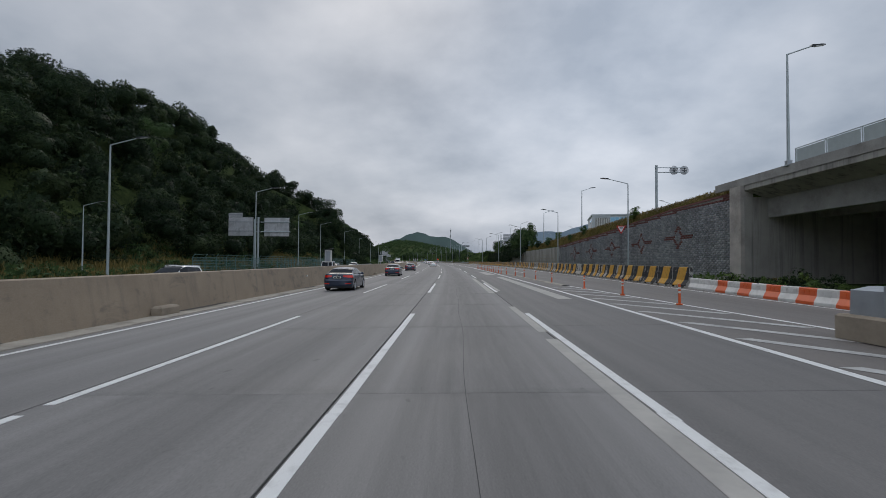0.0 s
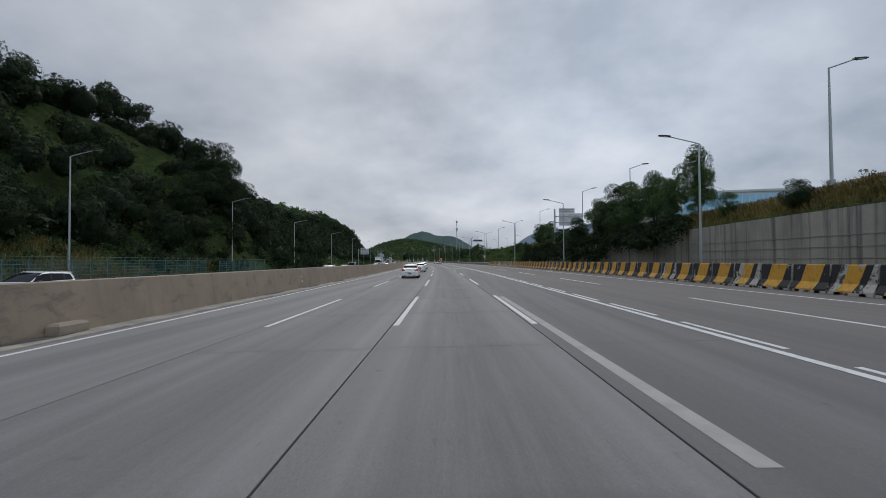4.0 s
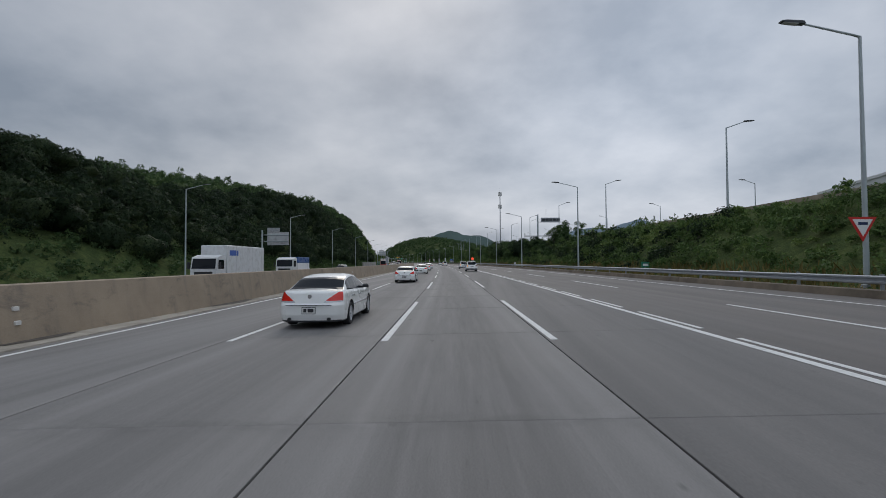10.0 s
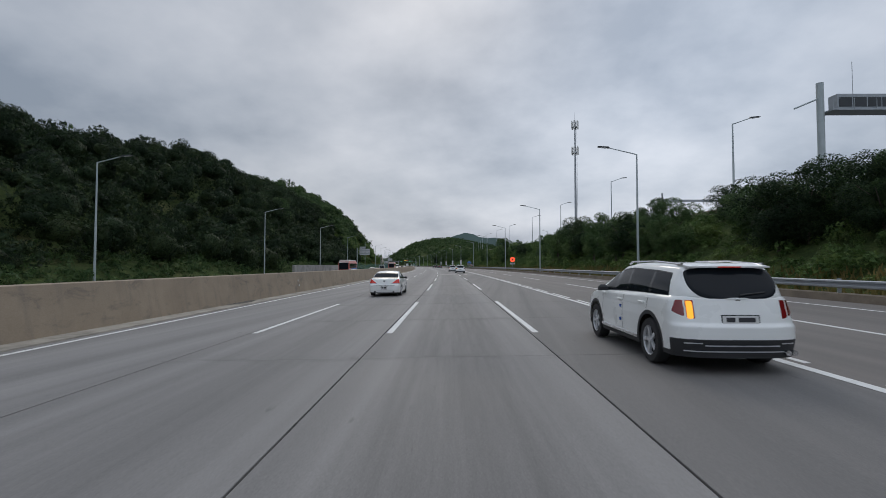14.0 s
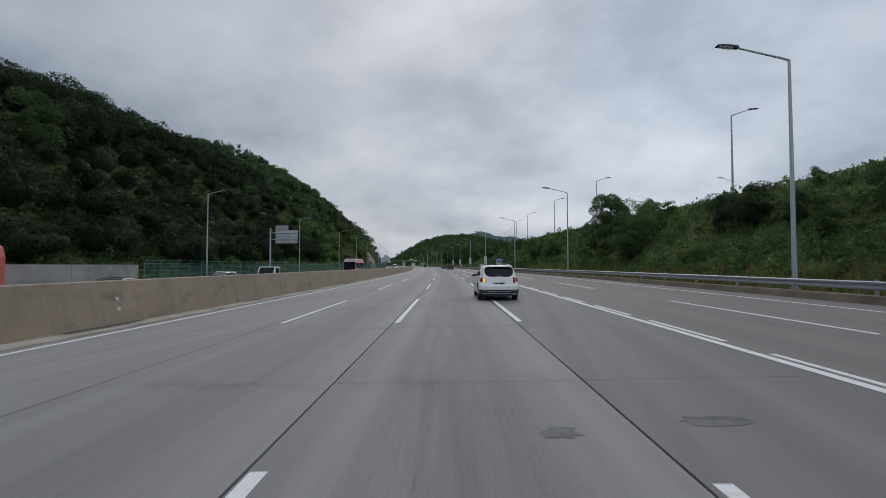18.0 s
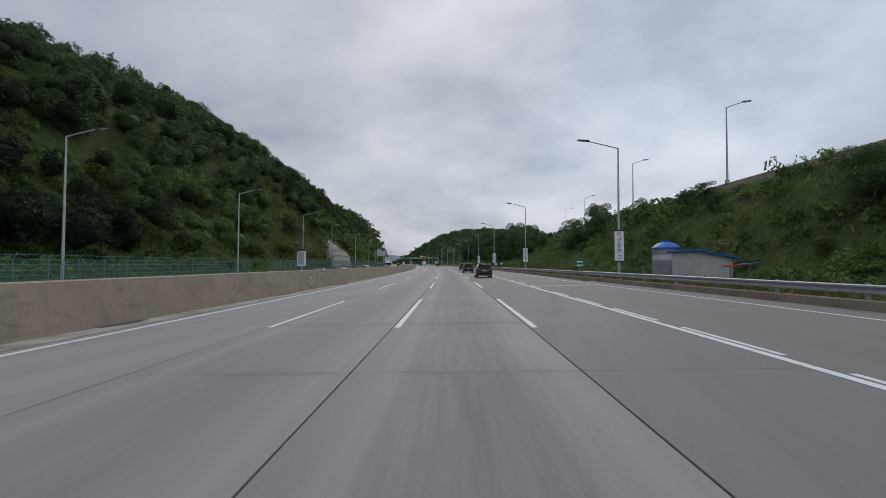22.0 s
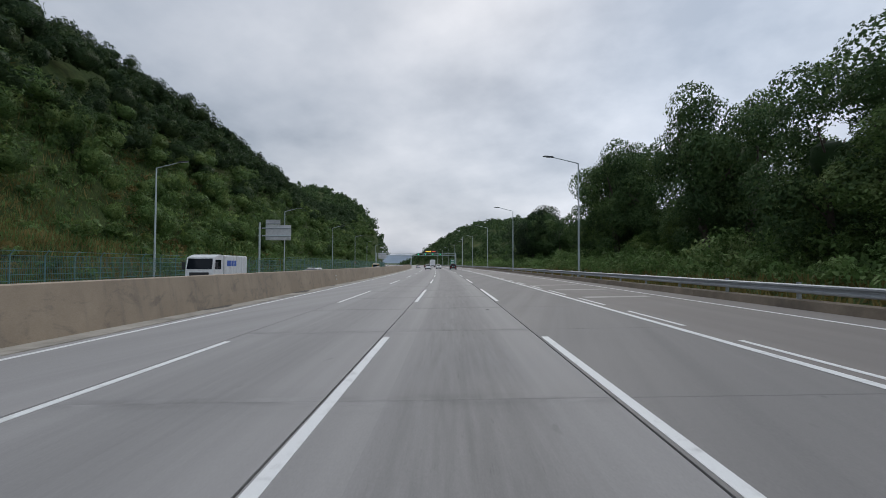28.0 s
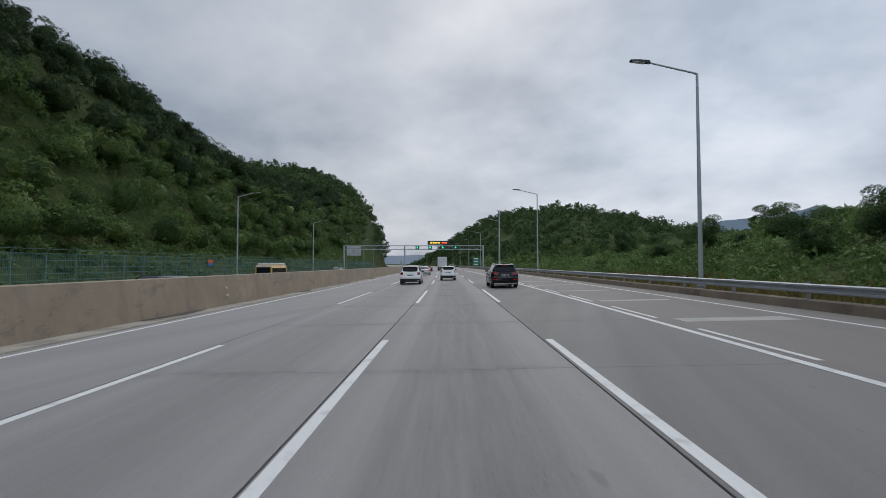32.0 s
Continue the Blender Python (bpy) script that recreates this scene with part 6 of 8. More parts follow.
# variable message sign seen on the upper road
t5 = thing("message_board", at(367.6, 27.4, 7.5), "long dark message board with a rail round it on a mast", "message sign")
part("mast", Shape().rod([(0, 0, -1.6), (0, 0, 7.6)], 0.24, 12), POLE, t5, smooth=True)
part("cabinet", Shape().slab(1.0, 6.4, -0.3, 0.5, 5.6, 6.7), STEEL, t5)
for k in range(5):
    part("display", Shape().box(1.12 + k * 1.05, 2.06 + k * 1.05, -0.33, -0.302, 5.75, 6.45), DARKM, t5, "dark unlit display")
part("catwalk", Shape().box(0.4, 6.9, -0.6, 0.7, 5.42, 5.5), STEEL, t5)
for x in (0.45, 2, 3.6, 5.2, 6.85):
    part("rail_post", Shape().box(x - 0.02, x + 0.02, -0.6, -0.56, 5.5, 6.3), STEEL, t5)
part("rail", Shape().box(6.4, 6.9, -0.6, -0.56, 6.26, 6.3).box(0.4, 1.0, -0.6, -0.56, 6.26, 6.3), STEEL, t5)
part("brace", Shape().rod([(0, 0, 6.5), (-1.9, 0, 5.7)], 0.06, 8), POLE, t5)
part("aerial", Shape().rod([(2.4, 0, 6.7), (2.4, 0, 9.2)], 0.02, 6), STEEL, t5)
# mobile mast
t6 = thing("radio_mast", at(424.2, 25.6, 5.2), "tall slim steel radio mast with two rings of aerials", "radio mast")
part("shaft", Shape().rod([(0, 0, -1), (0, 0, 12), (0, 0, 25)], [0.26, 0.2, 0.13], 12), STEEL, t6, smooth=True)
for z in (18.5, 23.6):
    part("platform", Shape().rod([(0, 0, z), (0, 0, z + 0.12)], 0.6, 14), STEEL, t6)
    part("hoop", Shape().rod([(0.6 * math.cos(a), 0.6 * math.sin(a), z + 0.9) for a in np.linspace(0, math.tau, 15)], 0.03, 5), STEEL, t6)
    for a in range(6):
        x, y = 0.6 * math.cos(a * 1.047), 0.6 * math.sin(a * 1.047)
        part("aerial", Shape().box(x - 0.1, x + 0.1, y - 0.07, y + 0.07, z - 0.3, z + 1.3), WHITEP, t6)
part("ladder", Shape().box(-0.25, -0.21, -0.5, -0.46, 0, 24).box(0.21, 0.25, -0.5, -0.46, 0, 24), STEEL, t6)
part("spike", Shape().rod([(0, 0, 25), (0, 0, 26.6)], 0.03, 6), STEEL, t6)
# railway-like portal behind the trees
t7 = thing("steel_portal", at(398, 30, 5.5), "slim steel portal of the upper road", "portal")
for x in (0, 11):
    part("leg", Shape().rod([(x, 0, -0.5), (x, 0, 6.2)], 0.12, 8), STEEL, t7)
part("beam", Shape().box(-0.2, 11.2, -0.1, 0.1, 5.0, 5.3), STEEL, t7)
part("brace", Shape().rod([(0, 0, 4.2), (1.2, 0, 5.0)], 0.05, 6), STEEL, t7)

# ---- banners on the lamps ----


def banner(s, u, text, first_red):
    t = thing("lamp_banner", at(s, u - 0.02, 0.25), "tall white banner with vertical lettering strapped to a lamp mast", "banner", "banners on the lamp masts")
    part("sheet", Shape().slab(-0.37, 0.37, -0.16, -0.13, 1.75, 4.15, 0.005), SIGNW, t)
    for z in (1.62, 4.15):
        part("hem", Shape().box(-0.385, 0.385, -0.165, -0.125, z, z + 0.13), NAVY, t)
        part("strap", Shape().rod([(0, 0, z + 0.02), (0, 0, z + 0.11)], 0.13, 10), DARKM, t)
    n = len(text)
    for k, ch in enumerate(text):
        z = 4.12 - (k + 0.5) * 2.36 / n
        letters("writing", ch, 0.47, RED if k < first_red else NAVY, t, pose(0, -0.166, z, 90, 0, 0))
    return t


banner(571, 13.8, "비상등켜고", 1)
banner(610.5, 13.0, "트렁크열고", 1)
banner(650, 12.5, "밖으로대피", 1)
banner(689, 12.5, "비상등켜고", 1)

# ---- small green signs ----


def small_sign(s, u, z, w, h, mat, label, bars=3):
    t = thing("small_sign", at(s, u, z), label, "sign")
    part("post", Shape().rod([(0, 0.04, 0), (0, 0.04, h + 0.9)], 0.035, 8), STEEL, t)
    f = part("face", Shape().slab(-w / 2, w / 2, -0.02, 0.02, 0.9, 0.9 + h, 0.005), mat, t)
    for k in range(bars):
        z0 = 0.9 + h * (k + 0.3) / bars
        part("writing", Shape().box(-w * 0.32, w * 0.32, -0.03, -0.02, z0, z0 + h * 0.4 / bars), SIGNW, f)
    return t


small_sign(580.8, 13.4, 0.5, 1.0, 0.75, GREEN, "small green sign with white writing beyond the guardrail", 2)
small_sign(649.5, 14.3, 0.4, 0.95, 0.7, GREEN, "small green sign with white writing beyond the guardrail", 2)
small_sign(658, 14.0, 0.5, 0.6, 0.5, SIGNW, "small white sign beyond the guardrail", 1)
small_sign(345, 16.8, 0.2, 0.5, 0.45, SIGNW, "small white sign beyond the guardrail", 1)
small_sign(276, 17.2, 0.2, 0.7, 0.5, GREEN, "small green sign in the grass", 1)
t8 = thing("median_sign", at(647.4, -10.06, 1.19), "green plate with white writing on the median barrier", "sign")
part("face", Shape().slab(-0.36, 0.36, -0.03, 0.0, 0.02, 0.92, 0.005), GREEN, t8)
for k in range(3):
    part("writing", Shape().box(-0.22, 0.22, -0.04, -0.03, 0.12 + k * 0.27, 0.27 + k * 0.27), SIGNW, t8)

# ---- hut and water tank ----
BLUEP = plain("blue_plastic", (0.02, 0.13, 0.42), 0.45, vary=0.15)
GREYT = plain("grey_tank", (0.30, 0.32, 0.34), 0.6, vary=0.15, dirt=(0.2, 0.2, 0.19))
SIDING = plain("white_siding", (0.62, 0.62, 0.60), 0.6, vary=0.08, dirt=(0.4, 0.38, 0.35))
tank = thing("water_tank", at(572.2, 18.2, 0.5), "round grey water tank with a blue domed lid", "tank")
part("drum", Shape().rod([(0, 0, 0), (0, 0, 2.5)], 1.05, 24), GREYT, tank, smooth=True)
part("band", Shape().rod([(0, 0, 1.55), (0, 0, 2.0)], 1.06, 24, False), SIDING, tank)
part("lid", Shape().rod([(0, 0, 2.5), (0, 0, 2.62), (0, 0, 2.95), (0, 0, 3.1)], [1.12, 1.12, 0.75, 0.3], 24), BLUEP, tank, smooth=True)
part("hatch", Shape().rod([(0, 0, 3.1), (0, 0, 3.25)], 0.32, 16), BLUEP, tank)
hut = thing("hut", at(567.6, 18.6, 0.45), "small white hut with a sloping blue roof", "hut")
part("body", Shape().prism([(-1.1, 0), (-1.1, 2.2), (1.1, 1.75), (1.1, 0)], -2.1, 2.1), SIDING, hut)
for k in range(8):
    part("board", Shape().box(-1.125, -1.1, -2.05, 2.05, 0.1 + k * 0.25, 0.32 + k * 0.25), SIDING, hut)
for k in range(7):
    part("board", Shape().box(-1.05, 1.05, -2.13, -2.1, 0.1 + k * 0.24, 0.31 + k * 0.24), SIDING, hut)
part("roof", Shape().prism([(-1.35, 2.22), (-1.35, 2.34), (1.35, 1.78), (1.35, 1.66)], -2.4, 2.5), BLUEP, hut)
fork = thing("toll_bar", at(563.2, 18.2, 0.4), "red and blue barrier arm beside the hut", "bar")
part("post", Shape().box(-0.08, 0.08, -0.08, 0.08, 0, 1.2), GREYT, fork)
part("arm", Shape().rod([(-0.6, 0, 1.2), (1.6, 0, 1.35)], 0.05, 8), RED, fork)
part("tip", Shape().rod([(0.6, 0, 1.32), (1.8, 0, 1.42)], 0.055, 8), BLUEP, fork)

# ---- gantry over both carriageways ----
gan = thing("gantry", at(917, 0, 0), "pale steel lane-control gantry with green arrows and a message board", "gantry")
for x in (-27.5, -10.4, 11.9):
    part("leg", Shape().rod([(x, 0, -0.5), (x, 0, 7.0)], 0.22, 10), POLE, gan, smooth=True)
for z in (5.9, 7.0):
    for y in (-0.45, 0.45):
        part("chord", Shape().box(-27.7, 12.1, y - 0.08, y + 0.08, z - 0.08, z + 0.08), POLE, gan)
for k in range(19):
    x = -27.5 + k * 2.08
    part("lattice", Shape().rod([(x, -0.45, 5.9), (x + 1.04, -0.45, 7.0), (x + 2.08, -0.45, 5.9)], 0.05, 6), POLE, gan)
for x in (-6.8, -3.2, 0.4, 4.0):
    sg = part("lane_signal", Shape().slab(x - 0.5, x + 0.5, -0.75, -0.5, 5.95, 6.95), DARKM, gan, "lane signal with a green arrow")
    part("arrow", Shape().prism([(x - 0.30, 6.45), (x, 6.1), (x + 0.30, 6.45), (x + 0.12, 6.45), (x + 0.12, 6.8), (x - 0.12, 6.8), (x - 0.12, 6.45)], -0.77, -0.752), LED_G, sg)
vm = part("message_board", Shape().slab(-3.9, 2.3, -0.7, 0.1, 7.25, 8.35), DARKM, gan, "black message board with lit words")
for k in range(4):
    part("lit_word", Shape().box(-3.2 + k * 0.72, -2.62 + k * 0.72, -0.72, -0.702, 7.6, 8.0), LED_Y, vm)
for k in range(2):
    part("lit_word", Shape().box(0.1 + k * 0.8, 0.75 + k * 0.8, -0.72, -0.702, 7.6, 8.0), LED_R, vm)
sign_back(gan, -26.5, -22.6, 4.2, 6.9, -0.75)
small_sign(952, 13.4, 0.3, 2.4, 3.0, GREEN, "large green direction sign beyond the gantry", 3)
small_sign(966, 16.0, 0.3, 3.4, 1.6, BLUE, "blue sign beyond the gantry", 2)

# ---- fences beside the opposite carriageway ----
MESHM = Nodes("fence_mesh_wire")
MESHM.set(Base_Color=(0.045, 0.13, 0.13), Roughness=0.6)


def fence(s0, s1, u, base, h, gap, label, lean=True):
    t = thing("fence", Matrix(), label, "fence")
    top = h - 0.35 if lean else h
    pts = [(0, 0, -0.3), (0, 0, top)] + ([(0.28, 0, h)] if lean else [])
    me = Shape().rod(pts, 0.045, 6).mesh("post", FENCE, True)
    n = max(1, int((s1 - s0) / gap))
    for i in range(n + 1):
        s = s0 + i * gap
        part("post", me, FENCE, t).matrix_basis = at(s, u(s), base)
    for z in [0.15 + k * (top - 0.2) / 6 for k in range(7)] + ([h - 0.1] if lean else []):
        x = 0.22 if z > top else 0.0
        strip("wire", sweep(lambda s: [(u(s) + x, base + z), (u(s) + x, base + z + 0.035), (u(s) + x + 0.02, base + z + 0.035), (u(s) + x + 0.02, base + z)], s0, s0 + n * gap, gap * 3, closed=True), FENCE, parent=t)
    # upright wires of the mesh
    w = Shape()
    d = 0.14
    k = s0
    while k < s0 + n * gap:
        a, b = road(k, u(k)), road(k + 0.035, u(k))
        w.quad((a.x, a.y, base + 0.1), (b.x, b.y, base + 0.1), (b.x, b.y, base + top), (a.x, a.y, base + top))
        k += d
    wires = part("mesh", w, MESHM.mat, t)
    wires["kind"] = "stuff"
    return t


fence(50, 162, lambda s: table(LEFT_EDGE, s) - 1.6, -0.3, 2.6, 2.6, "green grey wire fence with leaning post tops", True)
fence(164, 184, lambda s: table(LEFT_EDGE, s) - 0.6, -0.4, 2.6, 2.4, "grey fence with a slanted brace")
fence(476, 600, lambda s: table(LEFT_EDGE, s) - 0.4, -0.45, 2.7, 2.6, "green grey wire fence with leaning post tops")
fence(604, 764, lambda s: -27.4, -0.45, 3.0, 2.6, "green grey wire fence with leaning post tops")
fence(764, 1000, lambda s: -27.4, -0.45, 3.3, 2.6, "tall green wire fence with leaning post tops")
# walls by the opposite carriageway
low = thing("retaining_wall_3", Matrix(), "low grey stone wall at the foot of the hill", "wall", kind="structure")
for k in range(6):
    a = 428 + k * 8
    strip("wall_panel", sweep(lambda s: [(table(LEFT_EDGE, s) - 0.9, -0.8), (table(LEFT_EDGE, s) - 0.95, 1.75), (table(LEFT_EDGE, s) - 1.4, 1.75), (table(LEFT_EDGE, s) - 1.4, -0.8)], a + 0.02, a + 7.98, 4, closed=True), GREY_CON, parent=low)
ter = thing("retaining_wall_4", Matrix(), "pale stepped concrete retaining wall of stained panels in tiers", "wall", kind="structure")
PALE = plain("pale_stepped_concrete", (0.52, 0.46, 0.42), 0.9, vary=0.22, scale=0.7, which="Position", dirt=(0.17, 0.145, 0.13))
for tier in range(6):
    z0, z1 = -0.5 + 1.55 * tier, 1.05 + 1.55 * tier
    u = -29.9 - tier * 0.35
    for k in range(12):
        sa = 660.6 + k * 2.4
        zt = min(z1, 8.3 - 0.125 * max(0.0, sa + 1.2 - 660))
        if zt - z0 < 0.2:
            continue
        strip("wall_panel", sweep([(u, z0), (u - 0.05, zt), (u - 1.4, zt), (u - 1.4, z0)], sa + 0.012, sa + 2.388, 2.34, closed=True), PALE, parent=ter)
        if zt == z1:
            strip("ledge", sweep([(u + 0.02, zt - 0.02), (u + 0.2, zt - 0.02), (u + 0.2, zt - 0.14), (u + 0.02, zt - 0.24)], sa + 0.012, sa + 2.388, 2.34, closed=True), PALE, parent=ter)
vrng = np.random.default_rng(71)
drape = []
for k in range(90):
    s = vrng.uniform(658, 690)
    z = 8.3 - 0.125 * max(0.0, s - 660)
    drape.append((*road(s, -29.9 - 0.35 * (z + 0.5) / 1.55 + vrng.uniform(-0.9, 0.25), z + vrng.uniform(-0.5 if s > 668 else 0.0, 0.35)), vrng.uniform(0.35, 0.8)))
for k in range(40):
    z = vrng.uniform(-0.2, 8.6)
    drape.append((*road(660.2 + vrng.uniform(-1.6, 0.5), -29.9 - 0.35 * z / 1.55 + vrng.uniform(-3.0, 0.2), z), vrng.uniform(0.6, 1.2)))
cover("wall_vines", drape, VINE, "green vines hanging over the stepped wall", 0.16, 90)

# small plate on the tall fence
pl = thing("fence_sign", at(838, -27.2, 1.3), "small red and blue plate on the green fence", "sign")
part("red_panel", Shape().slab(-0.02, 0.02, -0.5, 0.5, 0.55, 0.95, 0.006), ORANGE, pl)
part("blue_panel", Shape().slab(-0.02, 0.02, -0.5, 0.5, 0.25, 0.545, 0.006), BLUEP, pl)
part("strap", Shape().box(-0.12, -0.02, -0.03, 0.03, 0.3, 0.9), STEEL, pl)

# ---- vehicles ----


def car_paint(name, color, rough=0.22, metal=0.0, coat=0.7):
    m = Nodes(name)
    co = m.coord("Object")
    dust = m.noise(co, 1.6, 5, 0.6)
    fine = m.noise(co, 60.0, 2)
    col = m.mix(m.ramp(dust, (0.45, 0.0), (0.8, 0.22)), color, tuple(0.75 * c + 0.015 for c in color))
    m.set(Base_Color=col, Roughness=m.ramp(dust, (0.3, rough), (0.75, rough + 0.18)), Metallic=metal, Coat_Weight=coat, Coat_Roughness=0.06)
    m.bsdf.inputs["Specular IOR Level"].default_value = 0.5 if coat > 0.5 else 0.3
    m.bump(fine, 0.01, 0.001)
    return m.mat


P_WHITE = car_paint("pearl_white_car_paint", (0.85, 0.86, 0.84))
P_BLUE = car_paint("dark_slate_blue_car_paint", (0.020, 0.032, 0.062), 0.24, 0.3)
P_BLACK = car_paint("black_car_paint", (0.007, 0.007, 0.009), 0.12, 0.0, 0.25)
P_SILVER = car_paint("silver_car_paint", (0.42, 0.43, 0.45), 0.28, 0.5)
P_YELLOW = car_paint("yellow_van_paint", (0.75, 0.42, 0.03))
P_NAVY = car_paint("blue_truck_paint", (0.04, 0.12, 0.36))
CGLASS = Nodes("tinted_car_glass")
CGLASS.set(Base_Color=(0.010, 0.013, 0.017), Roughness=0.03)
CGLASS.bsdf.inputs["Specular IOR Level"].default_value = 0.14
CGLASS = CGLASS.mat
RUBBER = plain("tyre_rubber", (0.022, 0.022, 0.023), 0.85, vary=0.2, scale=8)
TRIM = plain("black_plastic_trim", (0.025, 0.026, 0.028), 0.6, vary=0.2)
ALLOY = plain("alloy_wheel", (0.66, 0.67, 0.69), 0.34, 0.45, vary=0.06)
CHROME = plain("chrome_trim", (0.62, 0.63, 0.65), 0.15, 0.95, vary=0.04, bump=0)
TAIL = Nodes("red_tail_lamp_plastic")
TAIL.set(Base_Color=(0.74, 0.028, 0.016), Roughness=0.12, Coat_Weight=0.6)
TAIL = TAIL.mat
TAIL_DARK = Nodes("dark_red_tail_lamp_plastic")
TAIL_DARK.set(Base_Color=(0.20, 0.010, 0.012), Roughness=0.1, Coat_Weight=0.6)
TAIL_DARK = TAIL_DARK.mat
AMBER = Nodes("lit_amber_indicator")
AMBER.set(Base_Color=(0.8, 0.3, 0.02), Roughness=0.2, Emission_Color=(1.0, 0.42, 0.03, 1), Emission_Strength=1.1)
AMBER = AMBER.mat
CLEARL = Nodes("clear_lamp_plastic")
CLEARL.set(Base_Color=(0.62, 0.64, 0.66), Roughness=0.12, Metallic=0.3)
CLEARL = CLEARL.mat
PLATE = plain("number_plate_white", (0.68, 0.68, 0.66), 0.5, vary=0.04)
INK = plain("plate_ink", (0.03, 0.03, 0.035), 0.6)


def make_wheel(parent, x, y, r, w, spokes, side):
    """A tyre with a spoked rim; side +1 shows to the right."""
    n = 28
    prof = [(0.66, -w / 2), (0.93, -w / 2), (0.985, -w / 2 + 0.02), (1.0, -w / 2 + 0.05), (1.0, w / 2 - 0.05), (0.985, w / 2 - 0.02), (0.93, w / 2), (0.66, w / 2)]

    def lathe(pr):
        sh = Shape()
        k = len(pr)
        for i in range(n):
            a = i * math.tau / n
            sh.v += [(q, p * r * math.cos(a), p * r * math.sin(a)) for p, q in pr]
        sh.f = [(i * k + j, i * k + j + 1, ((i + 1) % n) * k + j + 1, ((i + 1) % n) * k + j) for i in range(n) for j in range(k - 1)]
        return sh

    f = side * w / 2
    rubber = lathe(prof)
    rubber.rod([(f - side * 0.10, 0, 0), (f - side * 0.085, 0, 0)], r * 0.62, 20)
    tyre = part("wheel", rubber, RUBBER, parent, smooth=True)
    tyre.location = (x, y, r)
    part("rim", lathe([(0.68, f), (0.62, f - side * 0.02), (0.60, f - side * 0.09)]), ALLOY, tyre, "alloy rim", smooth=True)
    sp = Shape()
    for k in range(spokes):
        a = k * math.tau / spokes
        c, s_ = math.cos(a), math.sin(a)
        h0, h1 = 0.022 * r / 0.33, 0.019 * r / 0.33
        pts = [(0.10, -h0), (0.10, h0), (0.645, h1 * 1.5), (0.645, -h1 * 1.5)]
        o = [(f - side * 0.012, r * p * c - q * s_, r * p * s_ + q * c) for p, q in pts]
        b = [(f - side * 0.05, y_, z_) for _, y_, z_ in o]
        sp.add(o + b, [(0, 1, 2, 3), (0, 4, 5, 1), (1, 5, 6, 2), (2, 6, 7, 3), (3, 7, 4, 0)])
    sp.rod([(f - side * 0.05, 0, 0), (f, 0, 0)], r * 0.14, 14)
    part("spokes", sp, ALLOY, tyre)
    return tyre


def hull(L, W, wheel_r, axle_f, axle_r, top, sill, side, nose, tail, nose_d, tail_d, ring=22, ends=13):
    """The lower body as a dense grid: rows of points along the car, each from the sill up the flank and over to the middle.
    top: table y -> height of bonnet, belt line or boot; side: table z -> share of the width; nose, tail: tables z -> shift along y."""
    ys = []
    for i in range(ends):
        a = (i / (ends - 1)) * math.pi / 2
        ys.append((-L / 2 + tail_d * (1 - math.cos(a)) ** 1.1, math.sin(a) ** 0.62))
    y0, y1 = -L / 2 + tail_d, L / 2 - nose_d
    k = int((y1 - y0) / (1.2 / ring))
    ys += [(y0 + (y1 - y0) * i / k, 1.0) for i in range(1, k)]
    for i in range(ends):
        a = (1 - i / (ends - 1)) * math.pi / 2
        ys.append((L / 2 - nose_d * (1 - math.cos(a)) ** 1.1, math.sin(a) ** 0.62))
    rows = []
    for y, wk in ys:
        zb = sill
        for ay in (axle_f, axle_r):
            d = abs(y - ay)
            ar = wheel_r * 1.17
            if d < ar:
                zb = max(zb, wheel_r + math.sqrt(ar * ar - d * d))
        zt = max(table(top, y), zb + 0.03)
        row = []
        plan = 1.0 - 0.035 * abs(y / (L / 2)) ** 3
        for j in range(ring + 1):
            f = j / ring
            z = zb + (zt - zb) * f
            x = W / 2 * wk * plan * table(side, z)
            if f > 0.93:
                x *= 1 - 0.03 * ((f - 0.93) / 0.07) ** 2
            row.append((x, z))
        for f in (0.93, 0.8, 0.55, 0.28, 0.0):
            x = row[ring][0] * f
            row.append((x, zt + 0.035 * (1 - f * f) * (1 if wk > 0.5 else wk)))
        out = []
        we = 1 - wk
        for x, z in row:
            yy = y
            if y < y0 + 0.25:
                yy += table(tail, z) * min(1.0, (y0 + 0.25 - y) / 0.25)
            if y > y1 - 0.25:
                yy -= table(nose, z) * min(1.0, (y - y1 + 0.25) / 0.25)
            out.append((x, yy, z))
        rows.append(out)
    return rows


def band(v, lo, hi):
    return min(v - lo, hi - v)


def cut(poly, vals):
    """Parts a polygon along the line where the values pass through zero: the inner and the outer piece."""
    ins, out = [], []
    n = len(poly)
    for k in range(n):
        p, q, a, b = poly[k], poly[(k + 1) % n], vals[k], vals[(k + 1) % n]
        (ins if a > 0 else out).append(p)
        if (a > 0) != (b > 0):
            f = a / (a - b)
            c = tuple(p[i] + (q[i] - p[i]) * f for i in range(3))
            ins.append(c)
            out.append(c)
    return ins, out


